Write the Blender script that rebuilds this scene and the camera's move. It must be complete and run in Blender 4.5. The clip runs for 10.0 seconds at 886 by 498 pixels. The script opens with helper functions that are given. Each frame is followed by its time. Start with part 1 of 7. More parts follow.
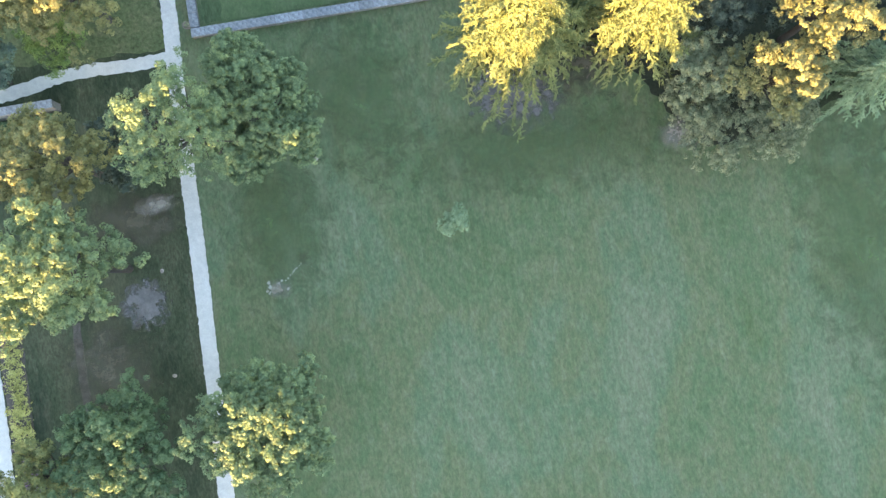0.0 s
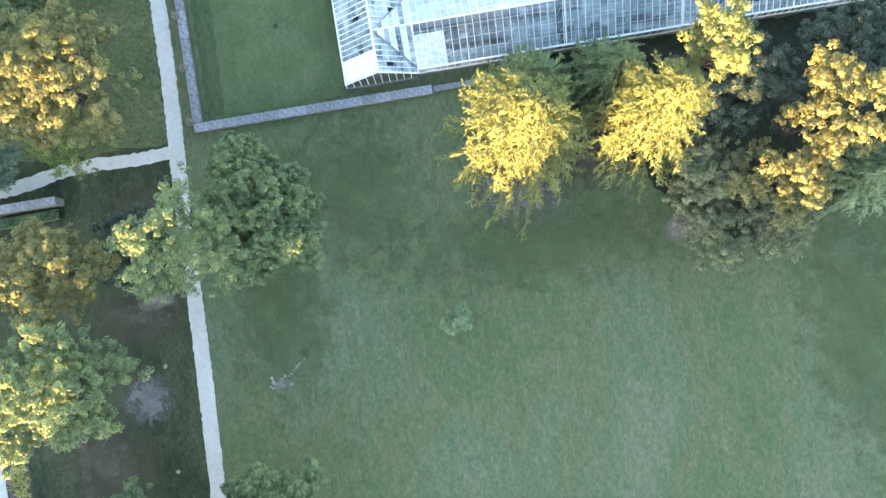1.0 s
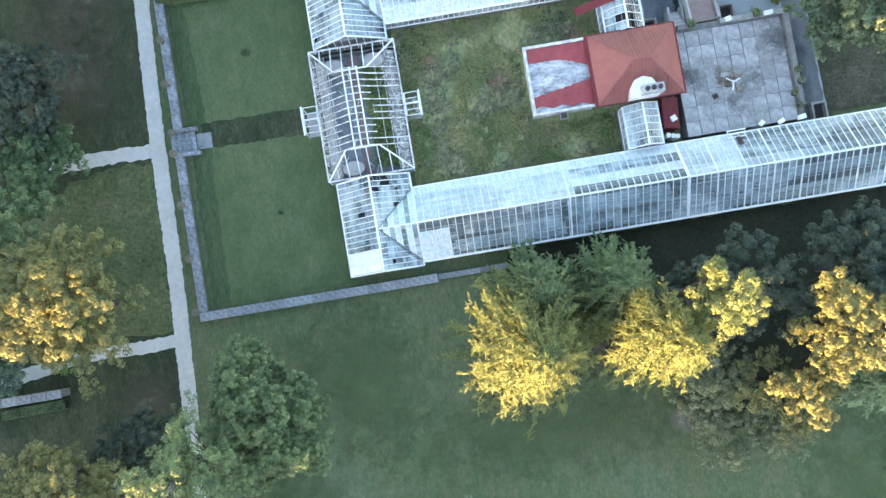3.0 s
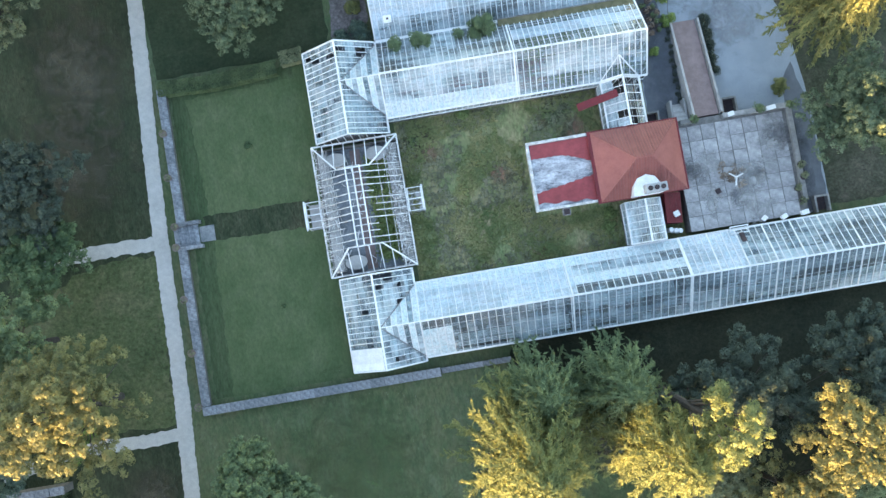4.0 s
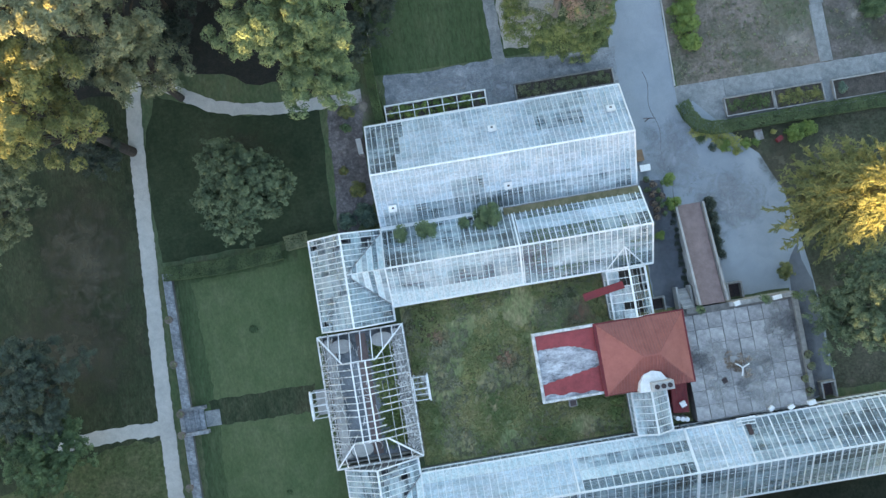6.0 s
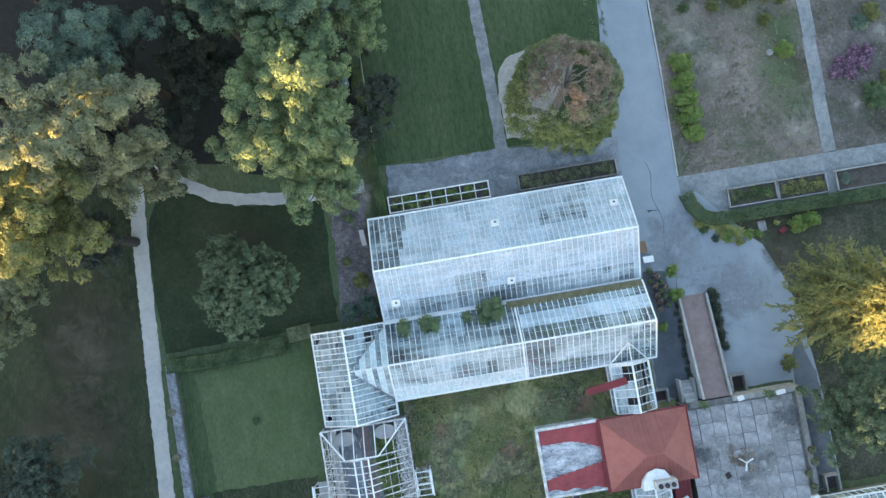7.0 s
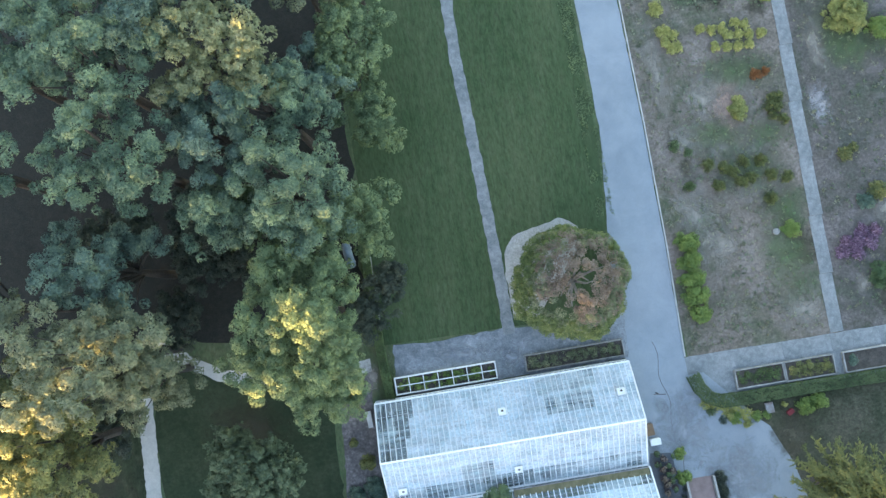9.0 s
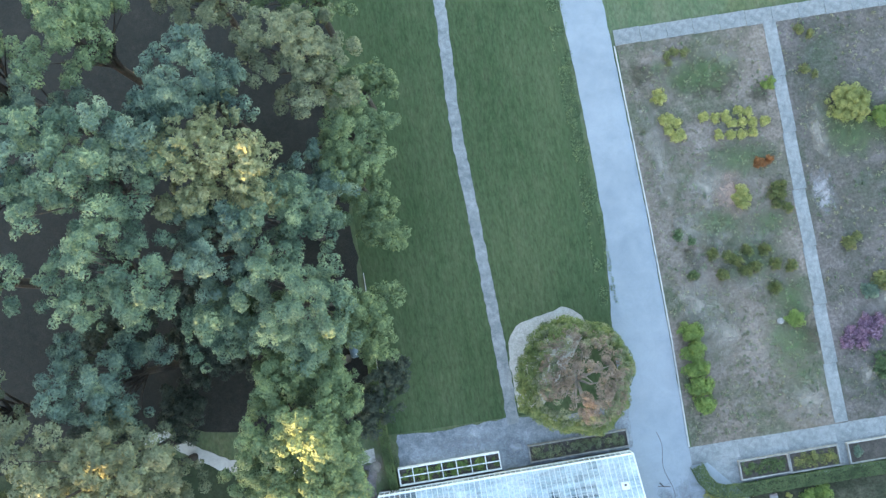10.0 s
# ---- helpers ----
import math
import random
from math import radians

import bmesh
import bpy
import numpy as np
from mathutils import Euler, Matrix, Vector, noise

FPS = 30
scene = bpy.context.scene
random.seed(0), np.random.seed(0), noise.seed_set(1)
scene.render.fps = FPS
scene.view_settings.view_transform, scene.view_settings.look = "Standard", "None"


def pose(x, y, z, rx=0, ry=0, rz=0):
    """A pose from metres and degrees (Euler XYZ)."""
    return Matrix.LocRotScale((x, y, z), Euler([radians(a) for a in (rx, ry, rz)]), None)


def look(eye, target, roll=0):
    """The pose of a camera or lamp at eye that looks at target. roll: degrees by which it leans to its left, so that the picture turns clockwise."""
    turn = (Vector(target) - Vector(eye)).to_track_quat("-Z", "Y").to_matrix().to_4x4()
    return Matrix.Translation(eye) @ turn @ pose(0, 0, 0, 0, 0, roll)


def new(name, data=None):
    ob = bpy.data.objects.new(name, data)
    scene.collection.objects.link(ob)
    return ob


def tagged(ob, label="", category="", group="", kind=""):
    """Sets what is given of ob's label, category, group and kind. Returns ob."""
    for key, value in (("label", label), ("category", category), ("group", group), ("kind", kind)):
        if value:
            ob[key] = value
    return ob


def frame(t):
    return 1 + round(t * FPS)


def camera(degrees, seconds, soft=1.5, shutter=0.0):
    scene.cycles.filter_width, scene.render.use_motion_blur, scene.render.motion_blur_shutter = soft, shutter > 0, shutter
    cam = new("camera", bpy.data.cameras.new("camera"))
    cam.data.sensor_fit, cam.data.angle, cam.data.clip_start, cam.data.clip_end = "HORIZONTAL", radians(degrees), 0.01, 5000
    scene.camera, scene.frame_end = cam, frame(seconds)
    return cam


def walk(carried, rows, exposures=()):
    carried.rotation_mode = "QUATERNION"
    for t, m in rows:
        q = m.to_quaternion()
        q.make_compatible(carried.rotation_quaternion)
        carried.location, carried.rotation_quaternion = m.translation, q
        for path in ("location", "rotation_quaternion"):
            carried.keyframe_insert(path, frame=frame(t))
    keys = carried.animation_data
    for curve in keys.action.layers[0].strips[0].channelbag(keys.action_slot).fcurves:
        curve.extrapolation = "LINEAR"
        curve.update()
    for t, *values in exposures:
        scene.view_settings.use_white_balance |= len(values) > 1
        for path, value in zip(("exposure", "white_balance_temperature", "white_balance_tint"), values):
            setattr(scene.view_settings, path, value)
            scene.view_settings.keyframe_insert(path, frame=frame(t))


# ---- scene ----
cam = camera(62.0, 10.0, soft=1.4)
PATH = [
    (0, 0.653, 3.730, 77.746, 2.005, 0.333, -9.303),
    (0.5, 1.325, 8.649, 77.923, 2.049, 0.359, -9.343),
    (1, 2.003, 13.555, 78.101, 2.097, 0.385, -9.381),
    (1.5, 2.685, 18.447, 78.281, 2.149, 0.411, -9.417),
    (2, 3.371, 23.325, 78.464, 2.206, 0.436, -9.450),
    (2.5, 4.059, 28.191, 78.650, 2.266, 0.461, -9.481),
    (3, 4.749, 33.044, 78.840, 2.331, 0.486, -9.509),
    (3.5, 5.439, 37.885, 79.033, 2.400, 0.510, -9.536),
    (4, 6.129, 42.713, 79.231, 2.474, 0.534, -9.559),
    (4.5, 6.818, 47.530, 79.435, 2.551, 0.557, -9.581),
    (5, 7.504, 52.335, 79.643, 2.633, 0.581, -9.600),
    (5.5, 8.186, 57.128, 79.858, 2.718, 0.603, -9.617),
    (6, 8.865, 61.910, 80.079, 2.808, 0.625, -9.632),
    (6.5, 9.538, 66.682, 80.307, 2.903, 0.647, -9.644),
    (7, 10.205, 71.442, 80.542, 3.001, 0.669, -9.654),
    (7.5, 10.864, 76.192, 80.786, 3.104, 0.690, -9.661),
    (8, 11.516, 80.932, 81.037, 3.210, 0.711, -9.667),
    (8.5, 12.158, 85.662, 81.298, 3.321, 0.731, -9.669),
    (9, 12.790, 90.382, 81.568, 3.436, 0.751, -9.670),
    (9.5, 13.410, 95.093, 81.848, 3.556, 0.771, -9.668),
    (10, 14.019, 99.795, 82.138, 3.679, 0.790, -9.664),
]
EXPOSURES = [(0, 4.26, 6100, 18), (2.5, 4.05, 6080, 18), (4.5, 3.58, 6080, 17), (5.5, 3.42, 6080, 17), (7.5, 3.52, 6080, 17), (9, 3.74, 6030, 17), (9.5, 3.88, 6000, 16), (10, 4.12, 6000, 16)]
walk(cam, [(t, pose(*p)) for t, *p in PATH], EXPOSURES)

# ---- light ----
SUN_FROM = Vector((-0.62, -0.78, 0.0)).normalized()
SUN_UP = 3.0
world = bpy.data.worlds.new("sky")
scene.world = world
world.use_nodes = True
sky = world.node_tree.nodes.new("ShaderNodeTexSky")
sky.sky_type, sky.sun_disc = "NISHITA", False
sky.sun_elevation = radians(SUN_UP)
sky.sun_rotation = math.atan2(SUN_FROM.x, SUN_FROM.y)
sky.air_density, sky.dust_density, sky.ozone_density = 1.0, 0.6, 1.0
backg = world.node_tree.nodes["Background"]
backg.inputs["Strength"].default_value = 0.15
world.node_tree.links.new(sky.outputs["Color"], backg.inputs["Color"])
sun = new("sun", bpy.data.lights.new("sun", "SUN"))
sun.data.energy, sun.data.angle, sun.data.color = 4.0, radians(0.5), (1.0, 0.63, 0.21)
sun.matrix_world = look(Vector((0, 0, 60)), Vector((0, 0, 60)) - SUN_FROM - Vector((0, 0, math.tan(radians(SUN_UP)))))


# ---- materials ----
def material(name, rough=0.8, metal=0.0, spec=0.3):
    m = bpy.data.materials.new(name)
    m.use_nodes = True
    b = m.node_tree.nodes["Principled BSDF"]
    b.inputs["Roughness"].default_value = rough
    b.inputs["Metallic"].default_value = metal
    b.inputs["Specular IOR Level"].default_value = spec
    return m, m.node_tree, b


def node(nt, kind, **inputs):
    n = nt.nodes.new(kind)
    for key, value in inputs.items():
        n.inputs[key.replace("_", " ")].default_value = value
    return n


def coords(nt, stretch=(1, 1, 1), space="Object"):
    c = nt.nodes.new("ShaderNodeTexCoord")
    m = node(nt, "ShaderNodeMapping", Scale=stretch)
    nt.links.new(c.outputs[space], m.inputs["Vector"])
    return m.outputs["Vector"]


def noise_of(nt, vec, scale, detail=4.0, rough=0.6, warp=0.0):
    n = node(nt, "ShaderNodeTexNoise", Scale=scale, Detail=detail, Roughness=rough, Distortion=warp)
    nt.links.new(vec, n.inputs["Vector"])
    return n.outputs["Fac"]


def ramp(nt, fac, stops):
    r = nt.nodes.new("ShaderNodeValToRGB")
    while len(r.color_ramp.elements) < len(stops):
        r.color_ramp.elements.new(0.5)
    for e, (at, col) in zip(r.color_ramp.elements, stops):
        e.position = at
        e.color = (*col, 1) if len(col) == 3 else col
    nt.links.new(fac, r.inputs["Fac"])
    return r.outputs["Color"]


def mix(nt, fac, a, b, mode="MIX"):
    m = nt.nodes.new("ShaderNodeMix")
    m.data_type, m.blend_type = "RGBA", mode
    for k, v in ((0, fac), (6, a), (7, b)):
        if isinstance(v, (int, float)):
            m.inputs[k].default_value = v
        elif isinstance(v, tuple):
            m.inputs[k].default_value = (*v, 1)
        else:
            nt.links.new(v, m.inputs[k])
    return m.outputs[2]


def relief(nt, bsdf, fac, strength, distance):
    b = node(nt, "ShaderNodeBump", Strength=strength, Distance=distance)
    nt.links.new(fac, b.inputs["Height"])
    nt.links.new(b.outputs["Normal"], bsdf.inputs["Normal"])


def grey(v):
    return (v, v, v)


def ground_mat(name, big, mid, fine_amount=0.5, big_scale=0.06, mid_scale=0.6, stretch=(1, 1, 1), bump=0.5, rough=0.95, fine_scale=9.0, mown=0.0):
    """Two scales of colour, a fine grain over both and relief."""
    m, nt, b = material(name, rough, 0.0, 0.15)
    v = coords(nt, stretch)
    one = ramp(nt, noise_of(nt, v, big_scale, 5, 0.62), big)
    two = ramp(nt, noise_of(nt, v, mid_scale, 6, 0.7, 0.4), mid)
    col = mix(nt, 0.5, one, two)
    f = noise_of(nt, v, fine_scale, 6, 0.72, 0.3)
    grain = ramp(nt, f, [(0.3, grey(0.5)), (0.7, grey(1.42))])
    col = mix(nt, fine_amount, col, grain, "MULTIPLY")
    if mown:
        w = node(nt, "ShaderNodeTexWave", Scale=0.3, Distortion=5.0, Detail=4.0)
        nt.links.new(coords(nt, (1, 0.05, 1)), w.inputs["Vector"])
        col = mix(nt, mown, col, ramp(nt, w.outputs["Fac"], [(0.2, grey(0.72)), (0.8, grey(1.25))]), "MULTIPLY")
    nt.links.new(col, b.inputs["Base Color"])
    relief(nt, b, f, bump, 0.06)
    return m


LAWN = ground_mat("mown_lawn", [(0.34, (0.062, 0.088, 0.034)), (0.43, (0.07, 0.107, 0.052)), (0.5, (0.1, 0.112, 0.058)), (0.57, (0.084, 0.122, 0.072)), (0.66, (0.128, 0.142, 0.094))],
                  [(0.3, (0.05, 0.084, 0.04)), (0.46, (0.083, 0.112, 0.055)), (0.56, (0.112, 0.125, 0.07)), (0.72, (0.138, 0.155, 0.105))], 0.62, 0.05, 0.7, (1.5, 0.75, 1), fine_scale=2.2, mown=0.06)
FORMAL = ground_mat("formal_lawn", [(0.34, (0.036, 0.061, 0.026)), (0.5, (0.054, 0.080, 0.037)), (0.66, (0.081, 0.101, 0.052))],
                    [(0.28, (0.032, 0.059, 0.024)), (0.5, (0.058, 0.084, 0.039)), (0.72, (0.090, 0.103, 0.057))], 0.7, 0.09, 0.7, (1.6, 0.5, 1), fine_scale=2.2, mown=0.12)
FORMAL_INNER = ground_mat("inner_lawn", [(0.34, (0.051, 0.081, 0.034)), (0.5, (0.077, 0.106, 0.049)), (0.66, (0.115, 0.133, 0.069))],
                    [(0.28, (0.045, 0.078, 0.032)), (0.5, (0.082, 0.111, 0.051)), (0.72, (0.118, 0.136, 0.078))], 0.45, 0.07, 0.5, (1.2, 0.7, 1), fine_scale=3.0, mown=0.05)
WEEDS = ground_mat("rough_grass", [(0.36, (0.105, 0.165, 0.068)), (0.47, (0.2, 0.215, 0.1)), (0.56, (0.285, 0.245, 0.135)), (0.66, (0.36, 0.235, 0.16))],
                   [(0.3, (0.09, 0.14, 0.055)), (0.5, (0.19, 0.21, 0.1)), (0.7, (0.34, 0.3, 0.18))], 1.0, 0.22, 1.3, (1.6, 0.7, 1), bump=1.0, fine_scale=2.6)
# Patchy grass whose dark colours already include the shade under park trees.
MEADOW = ground_mat("grass_with_painted_shade", [(0.34, (0.017, 0.023, 0.015)), (0.5, (0.042, 0.053, 0.029)), (0.64, (0.084, 0.08, 0.05))],
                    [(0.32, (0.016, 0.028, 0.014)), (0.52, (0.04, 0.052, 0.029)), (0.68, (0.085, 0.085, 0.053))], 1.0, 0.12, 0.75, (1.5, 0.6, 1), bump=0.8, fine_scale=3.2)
GREYSOIL = ground_mat("grey_stony_soil", [(0.34, (0.07, 0.066, 0.066)), (0.5, (0.12, 0.11, 0.11)), (0.64, (0.2, 0.18, 0.185))], [(0.32, (0.06, 0.06, 0.056)), (0.5, (0.125, 0.115, 0.115)), (0.7, (0.26, 0.24, 0.245))], 0.9, 0.4, 1.6, bump=0.9, fine_scale=4)
SCRUB = ground_mat("rough_scrub_grass", [(0.34, (0.04, 0.056, 0.026)), (0.5, (0.078, 0.095, 0.042)), (0.64, (0.125, 0.118, 0.068))], [(0.32, (0.038, 0.058, 0.025)), (0.52, (0.08, 0.1, 0.046)), (0.68, (0.135, 0.135, 0.078))], 1.0, 0.14, 0.8, bump=0.9, fine_scale=2.4)
# Darker copy of the lawn green: shade round the broad tree is in the colour.
LAWN_PAINTED_SHADE = ground_mat("lawn_with_shade_painted_in", [(0.34, (0.022, 0.034, 0.019)), (0.5, (0.034, 0.048, 0.026)), (0.66, (0.052, 0.062, 0.036))], [(0.3, (0.02, 0.034, 0.018)), (0.52, (0.036, 0.05, 0.027)), (0.7, (0.056, 0.066, 0.04))], 0.6, 0.1, 0.7, bump=0.6, fine_scale=2.6)
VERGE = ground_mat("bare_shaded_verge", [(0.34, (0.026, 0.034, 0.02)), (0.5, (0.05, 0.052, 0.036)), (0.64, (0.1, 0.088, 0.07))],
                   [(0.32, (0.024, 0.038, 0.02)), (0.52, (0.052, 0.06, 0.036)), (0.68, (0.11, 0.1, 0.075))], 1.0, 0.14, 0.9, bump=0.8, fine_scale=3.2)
BACKYARD = ground_mat("stained_yard_asphalt", [(0.34, (0.09, 0.105, 0.122)), (0.5, (0.18, 0.198, 0.22)), (0.62, (0.3, 0.32, 0.345))], [(0.32, (0.09, 0.105, 0.12)), (0.5, (0.19, 0.205, 0.225)), (0.68, (0.34, 0.355, 0.375))], 0.7, 0.25, 1.2, bump=0.4, rough=0.75, fine_scale=8)
# Near-black ground colour that paints the shade beside the glasshouse and under trees.
SHADE_GROUND = ground_mat("ground_painted_as_shade", [(0.34, (0.014, 0.018, 0.014)), (0.64, (0.032, 0.036, 0.024))],
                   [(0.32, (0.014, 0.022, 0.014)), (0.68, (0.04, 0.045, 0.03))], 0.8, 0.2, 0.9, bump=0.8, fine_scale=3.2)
# Leaf litter, its browns lowered to hold the shade of the canopy.
LITTER = ground_mat("leaf_litter_with_shade", [(0.3, (0.014, 0.016, 0.017)), (0.6, (0.027, 0.027, 0.026)), (0.75, (0.05, 0.047, 0.042))],
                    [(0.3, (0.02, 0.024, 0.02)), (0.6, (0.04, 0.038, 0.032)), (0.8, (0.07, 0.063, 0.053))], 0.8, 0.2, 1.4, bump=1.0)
DRYBED = ground_mat("dry_garden_soil", [(0.36, (0.07, 0.097, 0.052)), (0.46, (0.115, 0.111, 0.082)), (0.54, (0.18, 0.15, 0.128)), (0.64, (0.255, 0.215, 0.19))],
                    [(0.3, (0.06, 0.075, 0.043)), (0.46, (0.12, 0.105, 0.086)), (0.6, (0.205, 0.172, 0.155)), (0.74, (0.31, 0.275, 0.26))], 0.95, 0.14, 0.9, bump=0.9, fine_scale=3.2)
DARKBED = ground_mat("dark_garden_soil", [(0.36, (0.055, 0.077, 0.046)), (0.48, (0.088, 0.083, 0.07)), (0.62, (0.17, 0.145, 0.14))],
                     [(0.3, (0.05, 0.062, 0.042)), (0.5, (0.1, 0.09, 0.082)), (0.74, (0.22, 0.195, 0.195))], 0.95, 0.14, 0.9, bump=0.9, fine_scale=3.2)
SOIL = ground_mat("dark_soil", [(0.3, (0.05, 0.045, 0.04)), (0.7, (0.11, 0.095, 0.085))], [(0.3, (0.05, 0.05, 0.04)), (0.7, (0.13, 0.11, 0.1))], 0.8, 0.5, 2.0, bump=0.9)
GRAVEL = ground_mat("pale_gravel", [(0.3, (0.36, 0.355, 0.34)), (0.7, (0.5, 0.49, 0.47))], [(0.3, (0.32, 0.315, 0.3)), (0.7, (0.54, 0.53, 0.5))], 0.35, 0.3, 1.6, bump=0.5, fine_scale=22)
CHIPS = ground_mat("wood_chips", [(0.3, (0.17, 0.15, 0.135)), (0.7, (0.3, 0.27, 0.245))], [(0.3, (0.13, 0.12, 0.1)), (0.7, (0.36, 0.32, 0.3))], 0.7, 0.4, 2.0, bump=0.9)
ASPHALT = ground_mat("worn_asphalt", [(0.36, (0.195, 0.222, 0.255)), (0.64, (0.3, 0.332, 0.372))], [(0.3, (0.2, 0.226, 0.255)), (0.7, (0.3, 0.33, 0.365))], 0.5, 0.08, 0.5, bump=0.25, rough=0.75, fine_scale=25)
YARD = ground_mat("dark_yard_asphalt", [(0.3, (0.07, 0.08, 0.1)), (0.5, (0.11, 0.12, 0.14)), (0.7, (0.17, 0.18, 0.2))], [(0.3, (0.075, 0.085, 0.1)), (0.7, (0.16, 0.17, 0.19))], 0.5, 0.12, 0.9, bump=0.4, rough=0.75, fine_scale=16)
FLAG = ground_mat("concrete_walk", [(0.36, (0.14, 0.155, 0.165)), (0.64, (0.28, 0.29, 0.3))], [(0.34, (0.12, 0.135, 0.14)), (0.5, (0.22, 0.23, 0.235)), (0.66, (0.34, 0.345, 0.35))], 0.8, 0.35, 1.6, bump=0.3, fine_scale=18)


def stone_mat(name, dark, light, scale=0.8, rough=0.85, spread=0.25):
    m, nt, b = material(name, rough)
    v = coords(nt)
    col = ramp(nt, noise_of(nt, v, scale, 6, 0.7), [(0.3, dark), (0.7, light)])
    f = noise_of(nt, v, 14, 3, 0.7)
    col = mix(nt, 0.5, col, ramp(nt, f, [(0.3, grey(0.7)), (0.7, grey(1.2))]), "MULTIPLY")
    o = nt.nodes.new("ShaderNodeObjectInfo")
    col = mix(nt, 1.0, col, ramp(nt, o.outputs["Random"], [(0.0, grey(1 - spread)), (1.0, grey(1 + spread * 0.6))]), "MULTIPLY")
    nt.links.new(col, b.inputs["Base Color"])
    relief(nt, b, f, 0.4, 0.02)
    return m


COPING = stone_mat("grey_stone_coping", (0.085, 0.095, 0.11), (0.33, 0.35, 0.38), 2.6)
WALLSTONE = stone_mat("rubble_stone", (0.1, 0.1, 0.1), (0.22, 0.21, 0.2), 2.0)
PAVING = stone_mat("terrace_slab", (0.17, 0.17, 0.18), (0.5, 0.49, 0.49), 0.9, 0.85, 0.2)
CONCRETE = stone_mat("pale_concrete", (0.3, 0.3, 0.3), (0.48, 0.47, 0.46), 0.9)
BRICKRED = stone_mat("ramp_brick", (0.155, 0.115, 0.11), (0.25, 0.19, 0.185), 0.9)
TERRACOTTA = stone_mat("terracotta", (0.13, 0.105, 0.1), (0.25, 0.2, 0.185), 3)
OLDCONCRETE = stone_mat("weathered_concrete", (0.16, 0.16, 0.16), (0.36, 0.355, 0.35), 1.4)
DARKTHING = stone_mat("dark_pot", (0.03, 0.03, 0.035), (0.09, 0.06, 0.06), 3)


def paint_mat(name, base, worn, amount=0.5, rough=0.5, scale=1.6, spread=0.15):
    m, nt, b = material(name, rough)
    v = coords(nt)
    n = noise_of(nt, v, scale, 7, 0.75)
    col = ramp(nt, n, [(0.36, base), (0.36 + 0.5 * (1.05 - amount), worn)])
    o = nt.nodes.new("ShaderNodeObjectInfo")
    col = mix(nt, 1.0, col, ramp(nt, o.outputs["Random"], [(0.0, grey(1 - spread)), (1.0, grey(1.0))]), "MULTIPLY")
    nt.links.new(col, b.inputs["Base Color"])
    relief(nt, b, noise_of(nt, v, 9, 3), 0.2, 0.01)
    return m


WHITE = paint_mat("white_paint", (0.88, 0.89, 0.9), (0.66, 0.66, 0.65), 0.35)
OLDWHITE = paint_mat("flaking_white_paint", (0.8, 0.81, 0.82), (0.4, 0.38, 0.36), 0.55)
REDROOF = paint_mat("red_metal_roof", (0.35, 0.125, 0.105), (0.27, 0.092, 0.078), 0.5, 0.5, 0.9)
REDSHEET = paint_mat("faded_red_sheet", (0.36, 0.075, 0.08), (0.24, 0.05, 0.055), 0.5, 0.5, 1.2)
REDDARK = paint_mat("dark_red_sheet", (0.2, 0.028, 0.035), (0.14, 0.025, 0.03), 0.6, 0.5)
TAR = ground_mat("grey_tar_roof", [(0.38, (0.1, 0.105, 0.12)), (0.5, (0.34, 0.35, 0.38)), (0.62, (0.6, 0.62, 0.66))], [(0.36, (0.12, 0.125, 0.14)), (0.5, (0.4, 0.41, 0.44)), (0.64, (0.66, 0.68, 0.72))], 0.7, 0.7, 2.4, (0.6, 1.3, 1), bump=0.2, rough=0.6, fine_scale=9)
STEEL = paint_mat("weathered_steel", (0.3, 0.31, 0.33), (0.16, 0.13, 0.12), 0.5)
BARK = stone_mat("bark", (0.035, 0.031, 0.029), (0.085, 0.077, 0.072), 3)
DEADWOOD = stone_mat("dead_twigs", (0.12, 0.11, 0.1), (0.26, 0.24, 0.22), 3)
BENCH = stone_mat("bench_slats", (0.28, 0.285, 0.29), (0.5, 0.5, 0.5), 0.7)
CARDBOARD = paint_mat("brown_board", (0.25, 0.16, 0.09), (0.12, 0.08, 0.06), 0.4)


